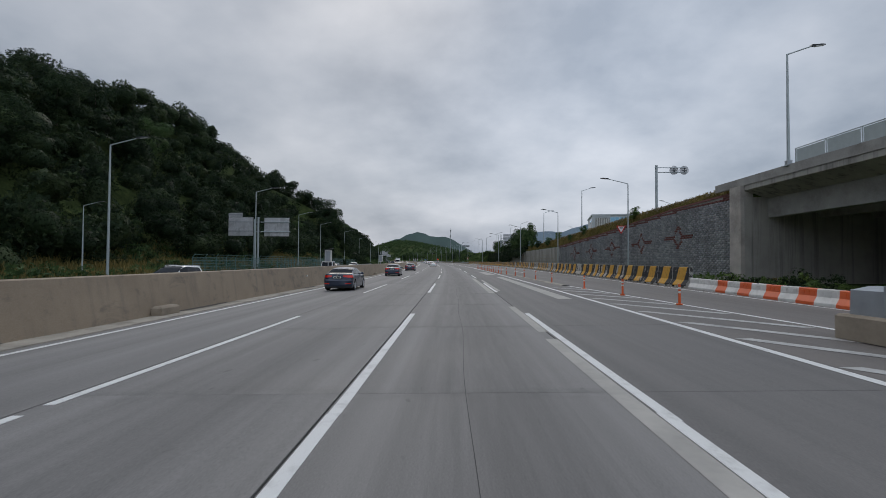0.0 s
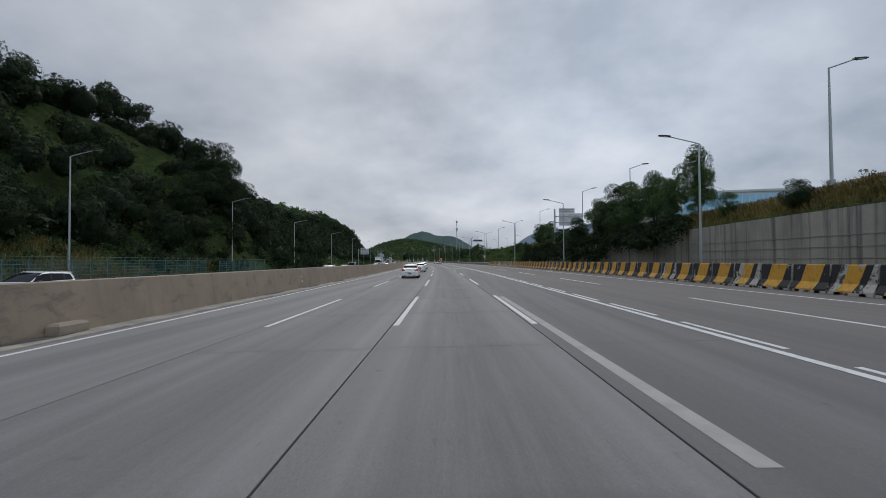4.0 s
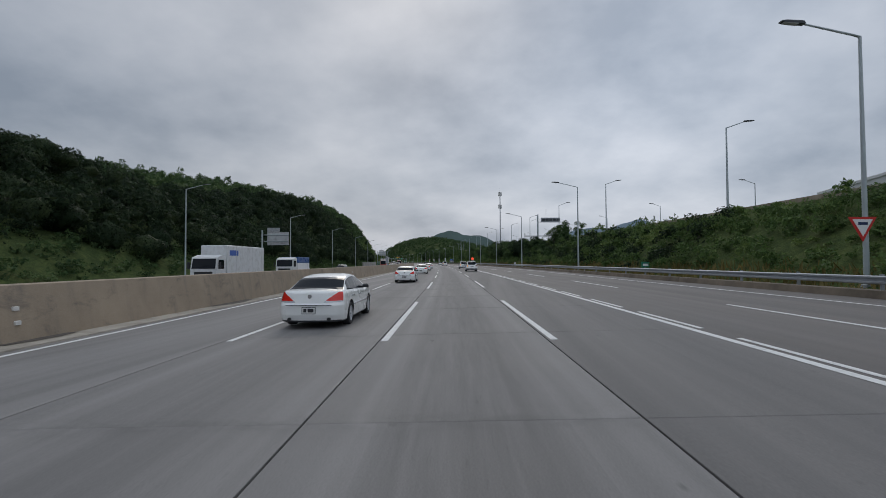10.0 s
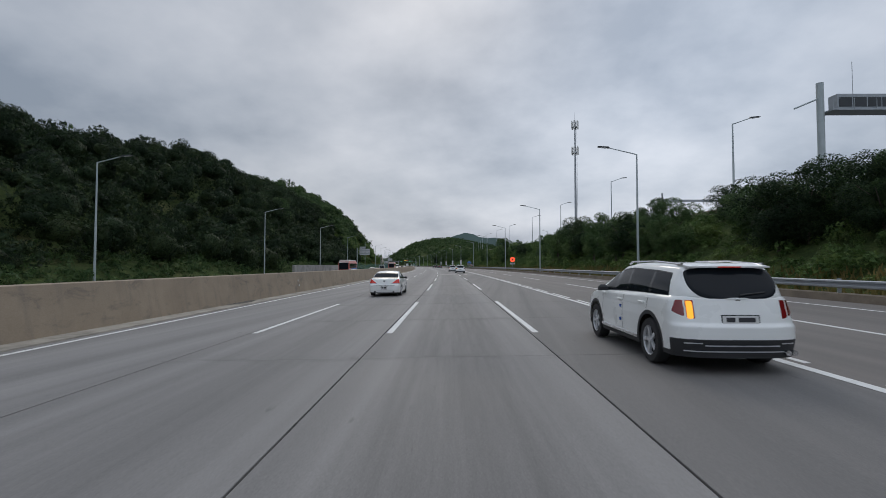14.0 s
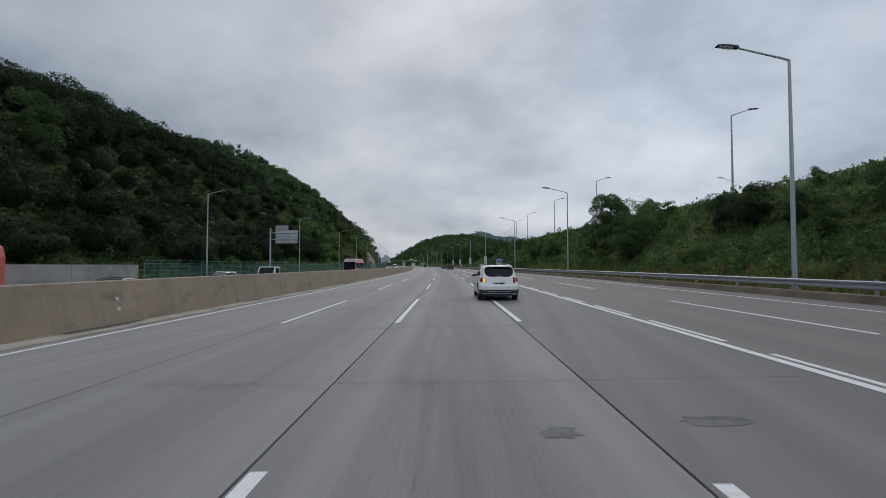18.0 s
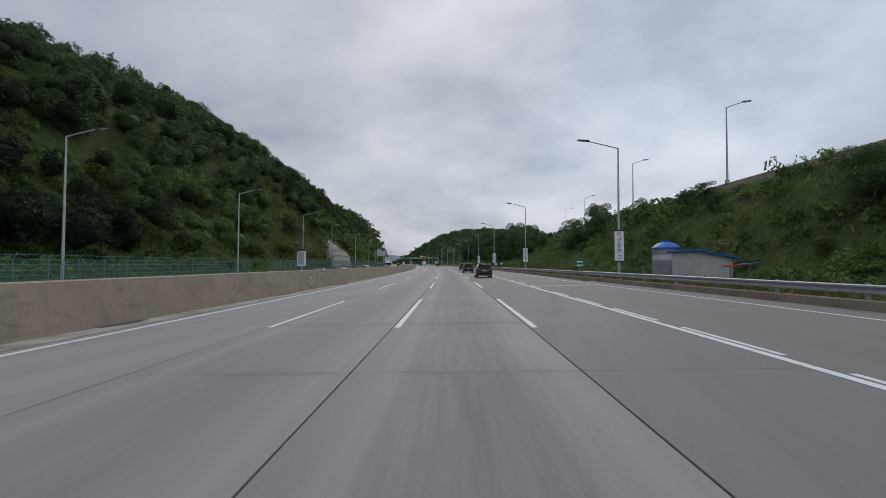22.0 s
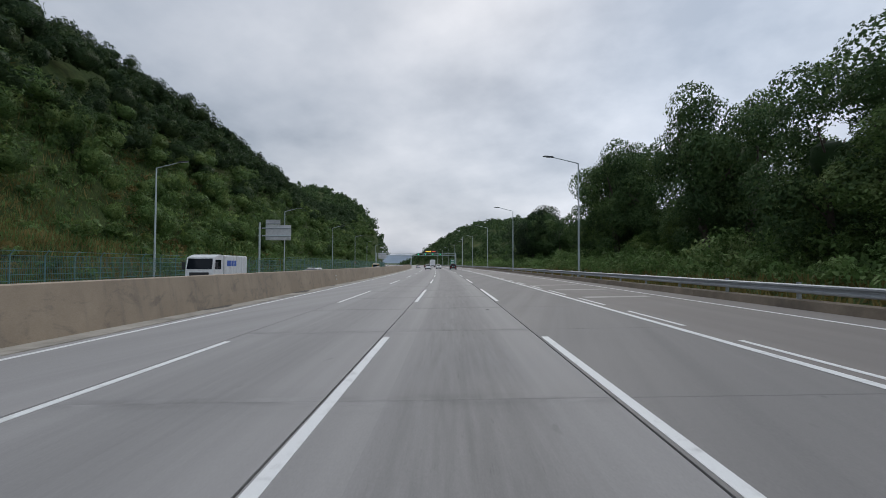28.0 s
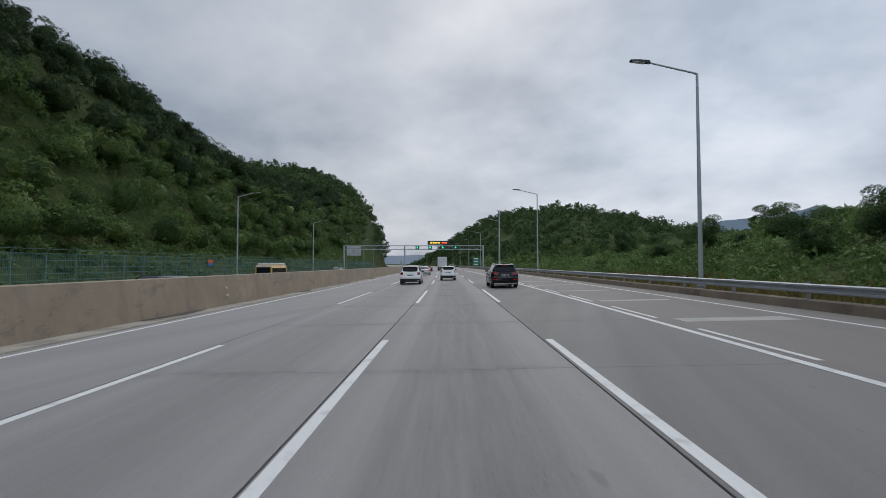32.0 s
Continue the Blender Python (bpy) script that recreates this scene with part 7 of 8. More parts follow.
def split_grid(rows, rules):
    """Parts the grid's faces, on both flanks, into named shapes; a rule gives for |x|, y, z and the side a value above zero where it holds."""
    shapes = {}

    def put(name, poly, sd):
        sh, ix = shapes.setdefault(name, (Shape(), {}))
        ids = []
        for x, y, z in poly:
            k = (round(x * sd, 4) + 0.0, round(y, 4), round(z, 4))
            if k not in ix:
                ix[k] = len(sh.v)
                sh.v.append(k)
            ids.append(ix[k])
        ids = list(dict.fromkeys(ids))
        if len(ids) > 2:
            sh.f.append(tuple(ids if sd < 0 else reversed(ids)))

    for sd in (1, -1):
        val = [[[rule(*p, sd) for _, rule in rules[:-1]] for p in row] for row in rows]
        for i in range(len(rows) - 1):
            for j in range(len(rows[0]) - 1):
                at4 = ((i, j), (i, j + 1), (i + 1, j + 1), (i + 1, j))
                poly, whole = [rows[a][b] for a, b in at4], True
                for n, (name, rule) in enumerate(rules[:-1]):
                    vals = [val[a][b][n] for a, b in at4] if whole else [rule(*p, sd) for p in poly]
                    if max(vals) <= 0:
                        continue
                    if min(vals) > 0:
                        put(name, poly, sd)
                        poly = []
                        break
                    ins, poly = cut(poly, vals)
                    whole = False
                    put(name, ins, sd)
                    if len(poly) < 3:
                        poly = []
                        break
                if poly:
                    put(rules[-1][0], poly, sd)
    return {k: v[0] for k, v in shapes.items()}


def wedge(x0, x1, pts):
    """A bar across the car with a (y, z) outline."""
    n = len(pts)
    return Shape().add([(x0, y, z) for y, z in pts] + [(x1, y, z) for y, z in pts], [tuple(range(n)), tuple(range(2 * n - 1, n - 1, -1))] + [(k, k + n, (k + 1) % n + n, (k + 1) % n) for k in range(n)])


def pieces(sh):
    """The connected pieces of a shape, each a shape of its own."""
    root = list(range(len(sh.v)))

    def find(i):
        while root[i] != i:
            root[i] = root[root[i]]
            i = root[i]
        return i

    for f in sh.f:
        for i in f[1:]:
            root[find(i)] = find(f[0])
    out = {}
    for f in sh.f:
        one, ix = out.setdefault(find(f[0]), (Shape(), {}))
        for i in f:
            if i not in ix:
                ix[i] = len(one.v)
                one.v.append(sh.v[i])
        one.f.append(tuple(ix[i] for i in f))
    return [o for o, _ in out.values()]


def cabin(prof, belt, wb, wr, bulge=0.02, n=64, m=8, deck=()):
    """The greenhouse as a grid. prof: table y -> roof height; belt: y -> height of the belt line; wb, wr: half widths at the belt and at the roof's edge."""
    ya, yb = prof[0][0], prof[-1][0]
    rows = []
    for i in range(n + 1):
        y = ya + (yb - ya) * i / n
        zb, zt = table(belt, y), table(prof, y)
        zt = max(zt, zb + 0.004)
        f = min(1.0, (zt - zb) / 0.45)
        bw = min(wb(y), table(deck, y) * 0.985)
        rw = bw + (wr - wb(0)) * f
        row = []
        for j in range(m + 1):
            q = j / m
            row.append((bw + (rw - bw) * q + bulge * math.sin(q * math.pi), y, zb + (zt - 0.05 * f - zb) * q))
        for q, dz in ((0.95, 0.03), (0.85, 0.052), (0.6, 0.068), (0.3, 0.078), (0.0, 0.08)):
            row.append((rw * q, y, zt - 0.05 * f + dz * f))
        rows.append(row)
    return rows


def number_plate(t, y, z, w=0.52, h=0.11, tilt=0.0, x=0.0):
    p = part("number_plate", Shape().slab(-w / 2, w / 2, -0.012, 0.0, -h / 2, h / 2, 0.003), PLATE, t, "white number plate")
    p.matrix_basis = pose(x, y, z, tilt, 0, 0)
    part("plate_frame", Shape().slab(-w / 2 - 0.014, w / 2 + 0.014, -0.008, 0.004, -h / 2 - 0.014, h / 2 + 0.014, 0.002), TRIM, p)
    for k, (a, b) in enumerate(((-0.40, -0.16), (-0.06, 0.40))):
        part("plate_bar", Shape().box(a * w, b * w, -0.016, -0.012, -h * 0.29, h * 0.29), INK, p)
    return p


def build_car(m, label, paint, spec, category="car", group=""):
    """A car from its specification; its front looks along y."""
    S = spec
    t = thing(S["name"], m, label, category, group)
    L, W, r = S["L"], S["W"], S["r"]
    af, ar = S["axles"]
    rows = hull(L, W, r, af, ar, S["top"], S["sill"], S["side"], S["nose"], S["tail"], S["nose_d"], S["tail_d"], S.get("ring", 22), S.get("ends", 13))
    sh = split_grid(rows, S["rules"] + [("body", None)])
    mats = {"body": paint, "tail_lamp": S.get("lamp_mat", TAIL), "indicator": AMBER, "tail_lamp_clear": CLEARL, "headlamp": CLEARL, "bumper": S.get("bumper", paint), "trim": TRIM, "grille": TRIM, "arch": TRIM, "chrome": CHROME, "reflector": TAIL, "lower_lip": ALLOY}
    for nme, s_ in sh.items():
        lab = {"tail_lamp": "red tail lamp", "headlamp": "clear headlamp", "reflector": "red reflector"}.get(nme, "")
        for one in pieces(s_) if nme in ("tail_lamp", "tail_lamp_clear", "headlamp", "reflector", "arch", "indicator") else [s_]:
            part(nme, one, mats[nme], t, lab, smooth=True)
    part("underbody", Shape().box(-W * 0.40, W * 0.40, -L / 2 + 0.35, L / 2 - 0.35, S["sill"] - 0.02, S["sill"] + 0.30), TRIM, t)
    c = cabin(S["prof"], S["belt"], S["wb"], S["wr"], 0.02, *S.get("cab_grid", (64, 10)), deck=[(q[S.get("ring", 22)][1], q[S.get("ring", 22)][0]) for q in rows])
    b0, f0 = S["rear_glass"], S["front_glass"]
    zr = max(z for _, z in S["prof"])

    def in_side(x, y, z, sd):
        zb, zt = table(S["belt"], y), table(S["prof"], y)
        q = (z - zb) / max(0.01, zt - zb)
        return min(0.4 * band(q, 0.07, 0.86), x - S["wr"] * 0.97, band(y, S["dlo"][0] + (z - zb) * S["rake"][0], S["dlo"][1] - (z - zb) * S["rake"][1]))

    rules = [("pillar", lambda x, y, z, sd: min(in_side(x, y, z, sd), max(0.04 - abs(y - p) for p in S["posts"]))),
             ("side_window", in_side), ("window_trim", lambda x, y, z, sd: in_side(x, y, z, sd) + 0.008),
             ("rear_window", lambda x, y, z, sd: min(band(y, b0[0], b0[1]), S["back_w"](z) - x, 0.045 - table(S["prof"], y) + z)),
             ("windscreen", lambda x, y, z, sd: min(band(y, f0[0], f0[1]), S["wr"] * 0.97 + (zr - z) * 0.28 - x, 0.045 - table(S["prof"], y) + z))]
    cs = split_grid(c, rules + [("roof", None)])
    cm = {"window_trim": S.get("window_trim", TRIM), "pillar": P_BLACK, "side_window": CGLASS, "rear_window": CGLASS, "windscreen": CGLASS, "roof": paint}
    for nme, s_ in cs.items():
        for one in pieces(s_) if nme in ("side_window", "pillar", "window_trim") else [s_]:
            part(nme, one, cm[nme], t, smooth=True)
    for y in (af, ar):
        for sd in (1, -1):
            make_wheel(t, sd * (W / 2 - 0.125), y, r, 0.22, S["spokes"], sd)
    for sd in (1, -1):
        mir = part("mirror", Shape().slab(-0.10, 0.09, -0.05, 0.05, -0.055, 0.07, 0.045), S.get("mirror", paint), t)
        mir.location = (sd * (W / 2 + 0.03), S["mirror_at"][0], S["mirror_at"][1])
        for y, z in S["handles"]:
            h = part("door_handle", Shape().slab(-0.015, 0.02, -0.11, 0.11, -0.015, 0.018, 0.008), S.get("handle", paint), t)
            h.location = (sd * (W / 2 * table(S["side"], z) + 0.004), y, z)
            if sd < 0:
                h.rotation_euler.z = math.pi
        for y in S["seams"]:
            x = sd * (W / 2 * 1.0 - 0.002)
            sm = Shape()
            pts = [(W / 2 * table(S["side"], z) + 0.0015, z) for z in np.linspace(S["sill"] + 0.1, table(S["belt"], y) - 0.03, 8)]
            for (xa, za), (xb, zb) in zip(pts, pts[1:]):
                sm.quad((sd * xa, y - 0.006, za), (sd * xa, y + 0.006, za), (sd * xb, y + 0.006, zb), (sd * xb, y - 0.006, zb))
            part("door_seam", sm, TRIM, t)
        if "trim_z" in S:
            z = S["trim_z"]
            part("side_trim", Shape().slab(sd * W / 2 * table(S["side"], z) - 0.015, sd * W / 2 * table(S["side"], z) + 0.015, ar + r * 1.25, af - r * 1.25, z - 0.025, z + 0.025, 0.006), S["trim_mat"], t)
        if S.get("rails"):
            part("roof_rail", Shape().rod([(sd * S["wr"] * 0.86, y, z) for y, z in S["rails"]], 0.018, 6), CHROME, t, smooth=True)
    px, py, pz = S["plate"]
    number_plate(t, py, pz, *S.get("plate_size", (0.52, 0.11)), S.get("plate_tilt", 0))
    part("emblem", Shape().rod([(0, S["emblem"][0], S["emblem"][1]), (0, S["emblem"][0] + 0.02, S["emblem"][1])], 0.055, 16), CHROME, t)
    for nme, shp, mt in S.get("extra", []):
        part(nme, shp(), mt, t, smooth=nme in ("exhaust",))
    return t


def sedan_spec(L, W, H, wb_len, r=0.325, tail_style="swept"):
    af, ar = wb_len / 2 + 0.02, -wb_len / 2 + 0.02
    ht = H - 0.08
    boot = 0.985 if tail_style == "full" else 1.0
    full = tail_style == "full"

    def teardrop(x, y, z, sd):
        return min(z - 0.70 - 0.10 * max(0, x - 0.70), 0.72 + (x - 0.38) * 0.72 - z, 0.972 - z, -L / 2 + 0.44 - 0.45 * (0.97 - z) - y)

    lamp = (lambda x, y, z, sd: min(teardrop(x, y, z, sd), z - 0.742)) if full else \
        (lambda x, y, z, sd: min(-L / 2 + 0.55 - y, z - 0.80 - max(0, 0.62 - x) * 0.12, 0.925 + min(0.03, (y + L / 2) * 0.05) - z, x - 0.34))
    return {
        "name": "sedan", "L": L, "W": W, "r": r, "axles": (af, ar), "sill": 0.19, "nose_d": 0.55, "tail_d": 0.42,
        "top": [(-L / 2, boot - 0.05), (-L / 2 + 0.12, boot), (-L / 2 + 0.75, boot + 0.02), (-0.9, 0.965), (0.0, 0.93), (0.95, 0.90), (1.15, 0.93), (L / 2 - 0.55, 0.78), (L / 2 - 0.2, 0.66), (L / 2, 0.56)],
        "side": [(0.15, 0.93), (0.24, 0.965), (0.42, 0.985), (0.62, 1.0), (0.76, 0.99), (0.9, 0.955), (1.02, 0.91)],
        "nose": [(0.2, 0.03), (0.4, 0.0), (0.55, 0.02), (0.8, 0.2)], "tail": [(0.2, 0.06), (0.38, 0.0), (0.62, 0.01), (0.68, 0.06), (0.98, 0.13)],
        "rules": [("tail_lamp", lamp),
                  ("tail_lamp_clear", lambda x, y, z, sd: teardrop(x, y, z, sd) if full else -1),
                  ("headlamp", lambda x, y, z, sd: min(y - L / 2 + 0.75, band(z, 0.55, 0.72), x - 0.5)),
                  ("reflector", lambda x, y, z, sd: -1 if full else min(-L / 2 + 0.3 - y, band(z, 0.42, 0.46), band(x, 0.45, 0.8))),
                  ("trim", lambda x, y, z, sd: max(min(-L / 2 + 0.3 - y, (0.235 if full else 0.29) - z), 0.22 - z)),
                  ("grille", lambda x, y, z, sd: min(y - L / 2 + 0.3, 0.45 - x, band(z, 0.36, 0.6)))],
        "prof": [(-L / 2 + 0.62, 0.985), (-L / 2 + 0.85, 1.07), (-L / 2 + 1.25, 1.27), (-L / 2 + 1.62, ht - 0.045), (-L / 2 + 1.95, ht - 0.01), (-0.15, ht), (0.30, ht - 0.035), (0.62, ht - 0.16), (1.05, 1.12), (1.35, 0.95)],
        "belt": [(-L / 2, 0.965), (-1.0, 0.955), (0.0, 0.93), (0.9, 0.90), (1.4, 0.91)],
        "wb": lambda y: W / 2 * 0.925 - 0.10 * max(0, (-y - 0.9)) ** 1.5 * 0.5 - 0.06 * max(0, y - 0.6), "wr": W / 2 * 0.73,
        "back_w": lambda z: W / 2 * 0.82 - (z - 1.0) * 0.34, "rear_glass": (-L / 2 + 0.68, -L / 2 + 1.40), "front_glass": (0.34, 1.30), "dlo": (-L / 2 + 0.92, 1.12), "rake": (1.0, 1.55), "posts": (-0.28, -1.06),
        "spokes": 9 if tail_style == "full" else 10, "mirror_at": (0.66, 0.99), "handles": ((-0.10, 0.80), (-1.02, 0.82)), "seams": (0.88, -0.26, -1.18), "plate": (0, -L / 2 - 0.004 if tail_style == "full" else -L / 2 + 0.035, 0.50 if tail_style == "full" else 0.81),
        "plate_size": (0.335, 0.155) if tail_style == "full" else (0.44, 0.11), "plate_tilt": 0 if tail_style == "full" else -8, "emblem": (-L / 2 + 0.045 + 0.04, 0.86 if tail_style == "full" else 0.93),
    }


def suv_spec(L, W, H, wb_len, r=0.365, style="white"):
    af, ar = wb_len / 2 + 0.02, -wb_len / 2 + 0.02
    ht = H - 0.08
    if style == "white":
        lamp = lambda x, y, z, sd: min(-L / 2 + 0.32 - y, band(z, 0.80 + max(0, y + L / 2 - 0.1) * 0.5, 1.08), x - 0.63, abs(x - 0.745) - 0.012)
    else:
        lamp = lambda x, y, z, sd: min(-L / 2 + 0.42 - y, z - 0.89 - max(0, 0.6 - x) * 0.3 - max(0, y + L / 2 - 0.12) * 0.35, 1.065 - z, x - 0.44 - (1.06 - z) * 0.25)
    return {
        "name": "suv", "L": L, "W": W, "r": r, "axles": (af, ar), "sill": 0.25, "nose_d": 0.5, "tail_d": 0.34,
        "top": [(-L / 2, 1.10), (-L / 2 + 0.1, 1.13), (-1.0, 1.12), (0.0, 1.09), (0.9, 1.06), (1.15, 1.07), (L / 2 - 0.5, 0.98), (L / 2 - 0.15, 0.86), (L / 2, 0.72)],
        "side": [(0.2, 0.95), (0.32, 0.985), (0.5, 0.99), (0.75, 1.0), (0.92, 0.985), (1.06, 0.955), (1.14, 0.925)],
        "nose": [(0.25, 0.05), (0.45, 0.0), (0.7, 0.02), (0.98, 0.16)], "tail": [(0.28, 0.05), (0.5, 0.0), (0.7, 0.01), (0.75, 0.06), (1.12, 0.14)],
        "lamp_mat": TAIL_DARK,
        "rules": [("indicator", lambda x, y, z, sd: min(band(z, 0.81, 1.07), band(x, 0.645, 0.725), -L / 2 + 0.3 - y) if style == "white" and sd < 0 and L > 4.75 else -1), ("tail_lamp", lamp),
                  ("headlamp", lambda x, y, z, sd: min(y - L / 2 + 0.6, band(z, 0.72, 0.9), x - 0.5)),
                  ("reflector", lambda x, y, z, sd: -1 if style == "white" else min(-L / 2 + 0.3 - y, band(z, 0.55, 0.61), band(x, 0.52, 0.82))),
                  ("lower_lip", lambda x, y, z, sd: min(-L / 2 + 0.22 - y, band(z, 0.30, 0.355), 0.72 - x) if style != "white" else min(-L / 2 + 0.22 - y, 0.80 - x, max(band(z, 0.335, 0.355), band(z, 0.42 + (0.03 if x > 0.55 else 0), 0.44 + (0.03 if x > 0.55 else 0))))),
                  ("trim", lambda x, y, z, sd: max(min(-L / 2 + 0.32 - y, (0.52 if style == "white" else 0.30) - z), 0.33 - z)),
                  ("arch", lambda x, y, z, sd: min(max(r * 1.17 + 0.065 - math.hypot(y - a, z - r) for a in (af, ar)), x - W * 0.4) if style == "white" else -1),
                  ("grille", lambda x, y, z, sd: min(y - L / 2 + 0.3, 0.5 - x, band(z, 0.45, 0.8)))],
        "prof": [(-L / 2 + 0.12, 1.10), (-L / 2 + 0.22, 1.25), (-L / 2 + 0.42, ht - 0.10), (-L / 2 + 0.5, ht - 0.03), (-L / 2 + 1.2, ht), (-0.2, ht + 0.01), (0.25, ht - 0.03), (0.6, ht - 0.15), (1.1, 1.22), (1.35, 1.08)],
        "belt": [(-L / 2, 1.10), (-1.0, 1.10), (0.0, 1.08), (0.9, 1.055), (1.4, 1.06)],
        "wb": lambda y: W / 2 * 0.945 - 0.05 * max(0, y - 0.6), "wr": W / 2 * 0.76,
        "back_w": lambda z: W / 2 * 0.86 - max(0, z - 1.2) * 0.42, "rear_glass": (-L / 2 + 0.13, -L / 2 + 0.44), "front_glass": (0.28, 1.30), "dlo": (-L / 2 + 0.52, 1.15), "rake": (0.35, 1.45), "posts": (-0.22, -1.18),
        "spokes": 5 if style == "white" else 7, "mirror_at": (0.78, 1.12), "handles": ((-0.08, 0.95), (-1.08, 0.97)), "seams": (0.92, -0.22, -1.3), "plate": (0, -L / 2 + 0.075, 0.86 if style != "white" else 0.80),
        "plate_size": (0.52, 0.115), "plate_tilt": -6, "emblem": (-L / 2 + 0.13, 1.04), "mirror": TRIM,
        "trim_z": 0.37, "trim_mat": CHROME, "rails": [(y, ht + (0.045 if -1.5 < y < 0.1 else 0.0)) for y in (-1.9, -1.75, -1.0, -0.3, 0.05, 0.2)],
        "handle": CHROME if style != "white" else P_WHITE,
        "extra": [("spoiler", lambda: wedge(-W * 0.32, W * 0.32, [(-L / 2 + 0.33, ht - 0.062), (-L / 2 + 0.32, ht - 0.040), (-L / 2 + 0.66, ht + 0.008), (-L / 2 + 0.70, ht - 0.05)]), P_WHITE if style == "white" else P_BLACK),
                  ("brake_light", lambda: Shape().box(-0.17, 0.17, -L / 2 + 0.312, -L / 2 + 0.33, ht - 0.060, ht - 0.042), TAIL),
                  ("wiper", lambda: Shape().rod([(0.02, -L / 2 + 0.115, 1.16), (0.42, -L / 2 + 0.17, 1.20)], 0.012, 5), TRIM),
                  ("exhaust", lambda: Shape().rod([(W * 0.34, -L / 2 + 0.02, 0.33), (W * 0.34, -L / 2 + 0.3, 0.33)], 0.04, 10), CHROME),
                  ("exhaust", lambda: Shape().rod([(W * 0.39, -L / 2 + 0.02, 0.33), (W * 0.39, -L / 2 + 0.3, 0.33)], 0.04, 10), CHROME)],
    }


sp = sedan_spec(4.95, 1.80, 1.48, 2.80, 0.33, "full")
FINE = {"ring": 48, "ends": 30, "cab_grid": (130, 22)}
sp.update(FINE)
sp["trim_z"], sp["trim_mat"] = 0.56, CHROME
sp["handle"], sp["mirror"], sp["window_trim"] = CHROME, TRIM, P_WHITE
sp["extra"] = [("bumper_strip", lambda: Shape().box(-0.6, 0.6, -2.490, -2.47, 0.628, 0.642), TRIM), ("exhaust", lambda: Shape().rod([(0.52, -2.47, 0.27), (0.52, -2.2, 0.27)], 0.045, 10), TRIM),
               ("exhaust", lambda: Shape().rod([(-0.52, -2.47, 0.27), (-0.52, -2.2, 0.27)], 0.045, 10), TRIM), ("badge", lambda: Shape().box(0.886, 0.906, 1.02, 1.3, 0.60, 0.64), CHROME)]
saloon = build_car(at(168.4, -3.5), "pearl white saloon car with chrome strips and red tail lamps", P_WHITE, sp)
slate = build_car(at(57.1, -7.1), "dark slate blue saloon car with swept red tail lamps", P_BLUE, {**sedan_spec(4.58, 1.80, 1.45, 2.72, 0.32), **FINE})
sv = suv_spec(4.81, 1.90, 1.70, 2.82, 0.365, "white")
sv.update(FINE)
sv["extra"] = sv["extra"] + [("blue_tape", lambda: Shape().box(-0.962, -0.94, -0.15, -0.10, 0.80, 0.85), BLUE), ("blue_tape", lambda: Shape().box(-0.965, -0.94, -0.15, -0.10, 0.55, 0.60), BLUE)]
suv = build_car(at(313.65, 4.15), "white sport utility car with black wheel arches and blue tape", P_WHITE, sv)
blk = build_car(at(617.4, 3.77), "black sport utility car with chrome roof rails", P_BLACK, {**suv_spec(4.80, 1.89, 1.69, 2.80, 0.365, "black"), **FINE, "window_trim": CHROME, "spokes": 10})
wsv = build_car(at(827.2, -3.3), "white sport utility car driving ahead", P_WHITE, suv_spec(4.7, 1.88, 1.70, 2.78, 0.36, "white"))
copy_thing(slate, at(85.7, -7.15))
copy_thing(slate, at(29.7, -6.95))
copy_thing(saloon, at(142.3, -3.5))
copy_thing(saloon, at(194.85, -3.54))
for s, u in ((222.5, -3.9), (249.7, -3.7), (277, -3.8), (305, -3.8), (332.8, -3.9), (362, -3.6)):
    copy_thing(saloon, at(s, u))
copy_thing(suv, at(342.6, 4.35))
copy_thing(suv, at(429, 3.1))
copy_thing(suv, at(455, 2.45))
copy_thing(blk, at(818.2, 3.8))
copy_thing(blk, at(648.0, 4.5))
copy_thing(blk, at(588.9, 4.1))
small = build_car(at(835.0, 0.05), "small white hatchback ahead", P_WHITE, suv_spec(3.7, 1.64, 1.56, 2.38, 0.3, "white"))
silver = build_car(at(861, -3.4), "silver saloon car far ahead", P_SILVER, sedan_spec(4.7, 1.8, 1.46, 2.75, 0.32, "full"))
copy_thing(silver, at(884, -7.0))
dark = build_car(at(900, -3.4), "dark saloon car far ahead", P_BLACK, sedan_spec(4.7, 1.8, 1.46, 2.75, 0.32))
copy_thing(dark, at(925, -7.0))
copy_thing(small, at(940, 4.0))

# cars on the opposite carriageway, facing the camera
for src, spots in ((wsv, [(31.5, -19.0), (120, -24), (330, -21)]), (silver, [(232, -18), (404, -14.2), (596, -14.5), (808, -14.0), (650, -21)]), (dark, [(178, -17.5), (700, -17), (812, -17.6), (598, -18.0), (455, -17)]), (small, [(85, -21), (152, -14.5), (475, -21), (862, -18), (735, -14.5)]),
                   (blk, [(634, -17.5)])):
    for s, u in spots:
        copy_thing(src, at(s, u, None, 180))


# ---- lorries, vans and buses ----


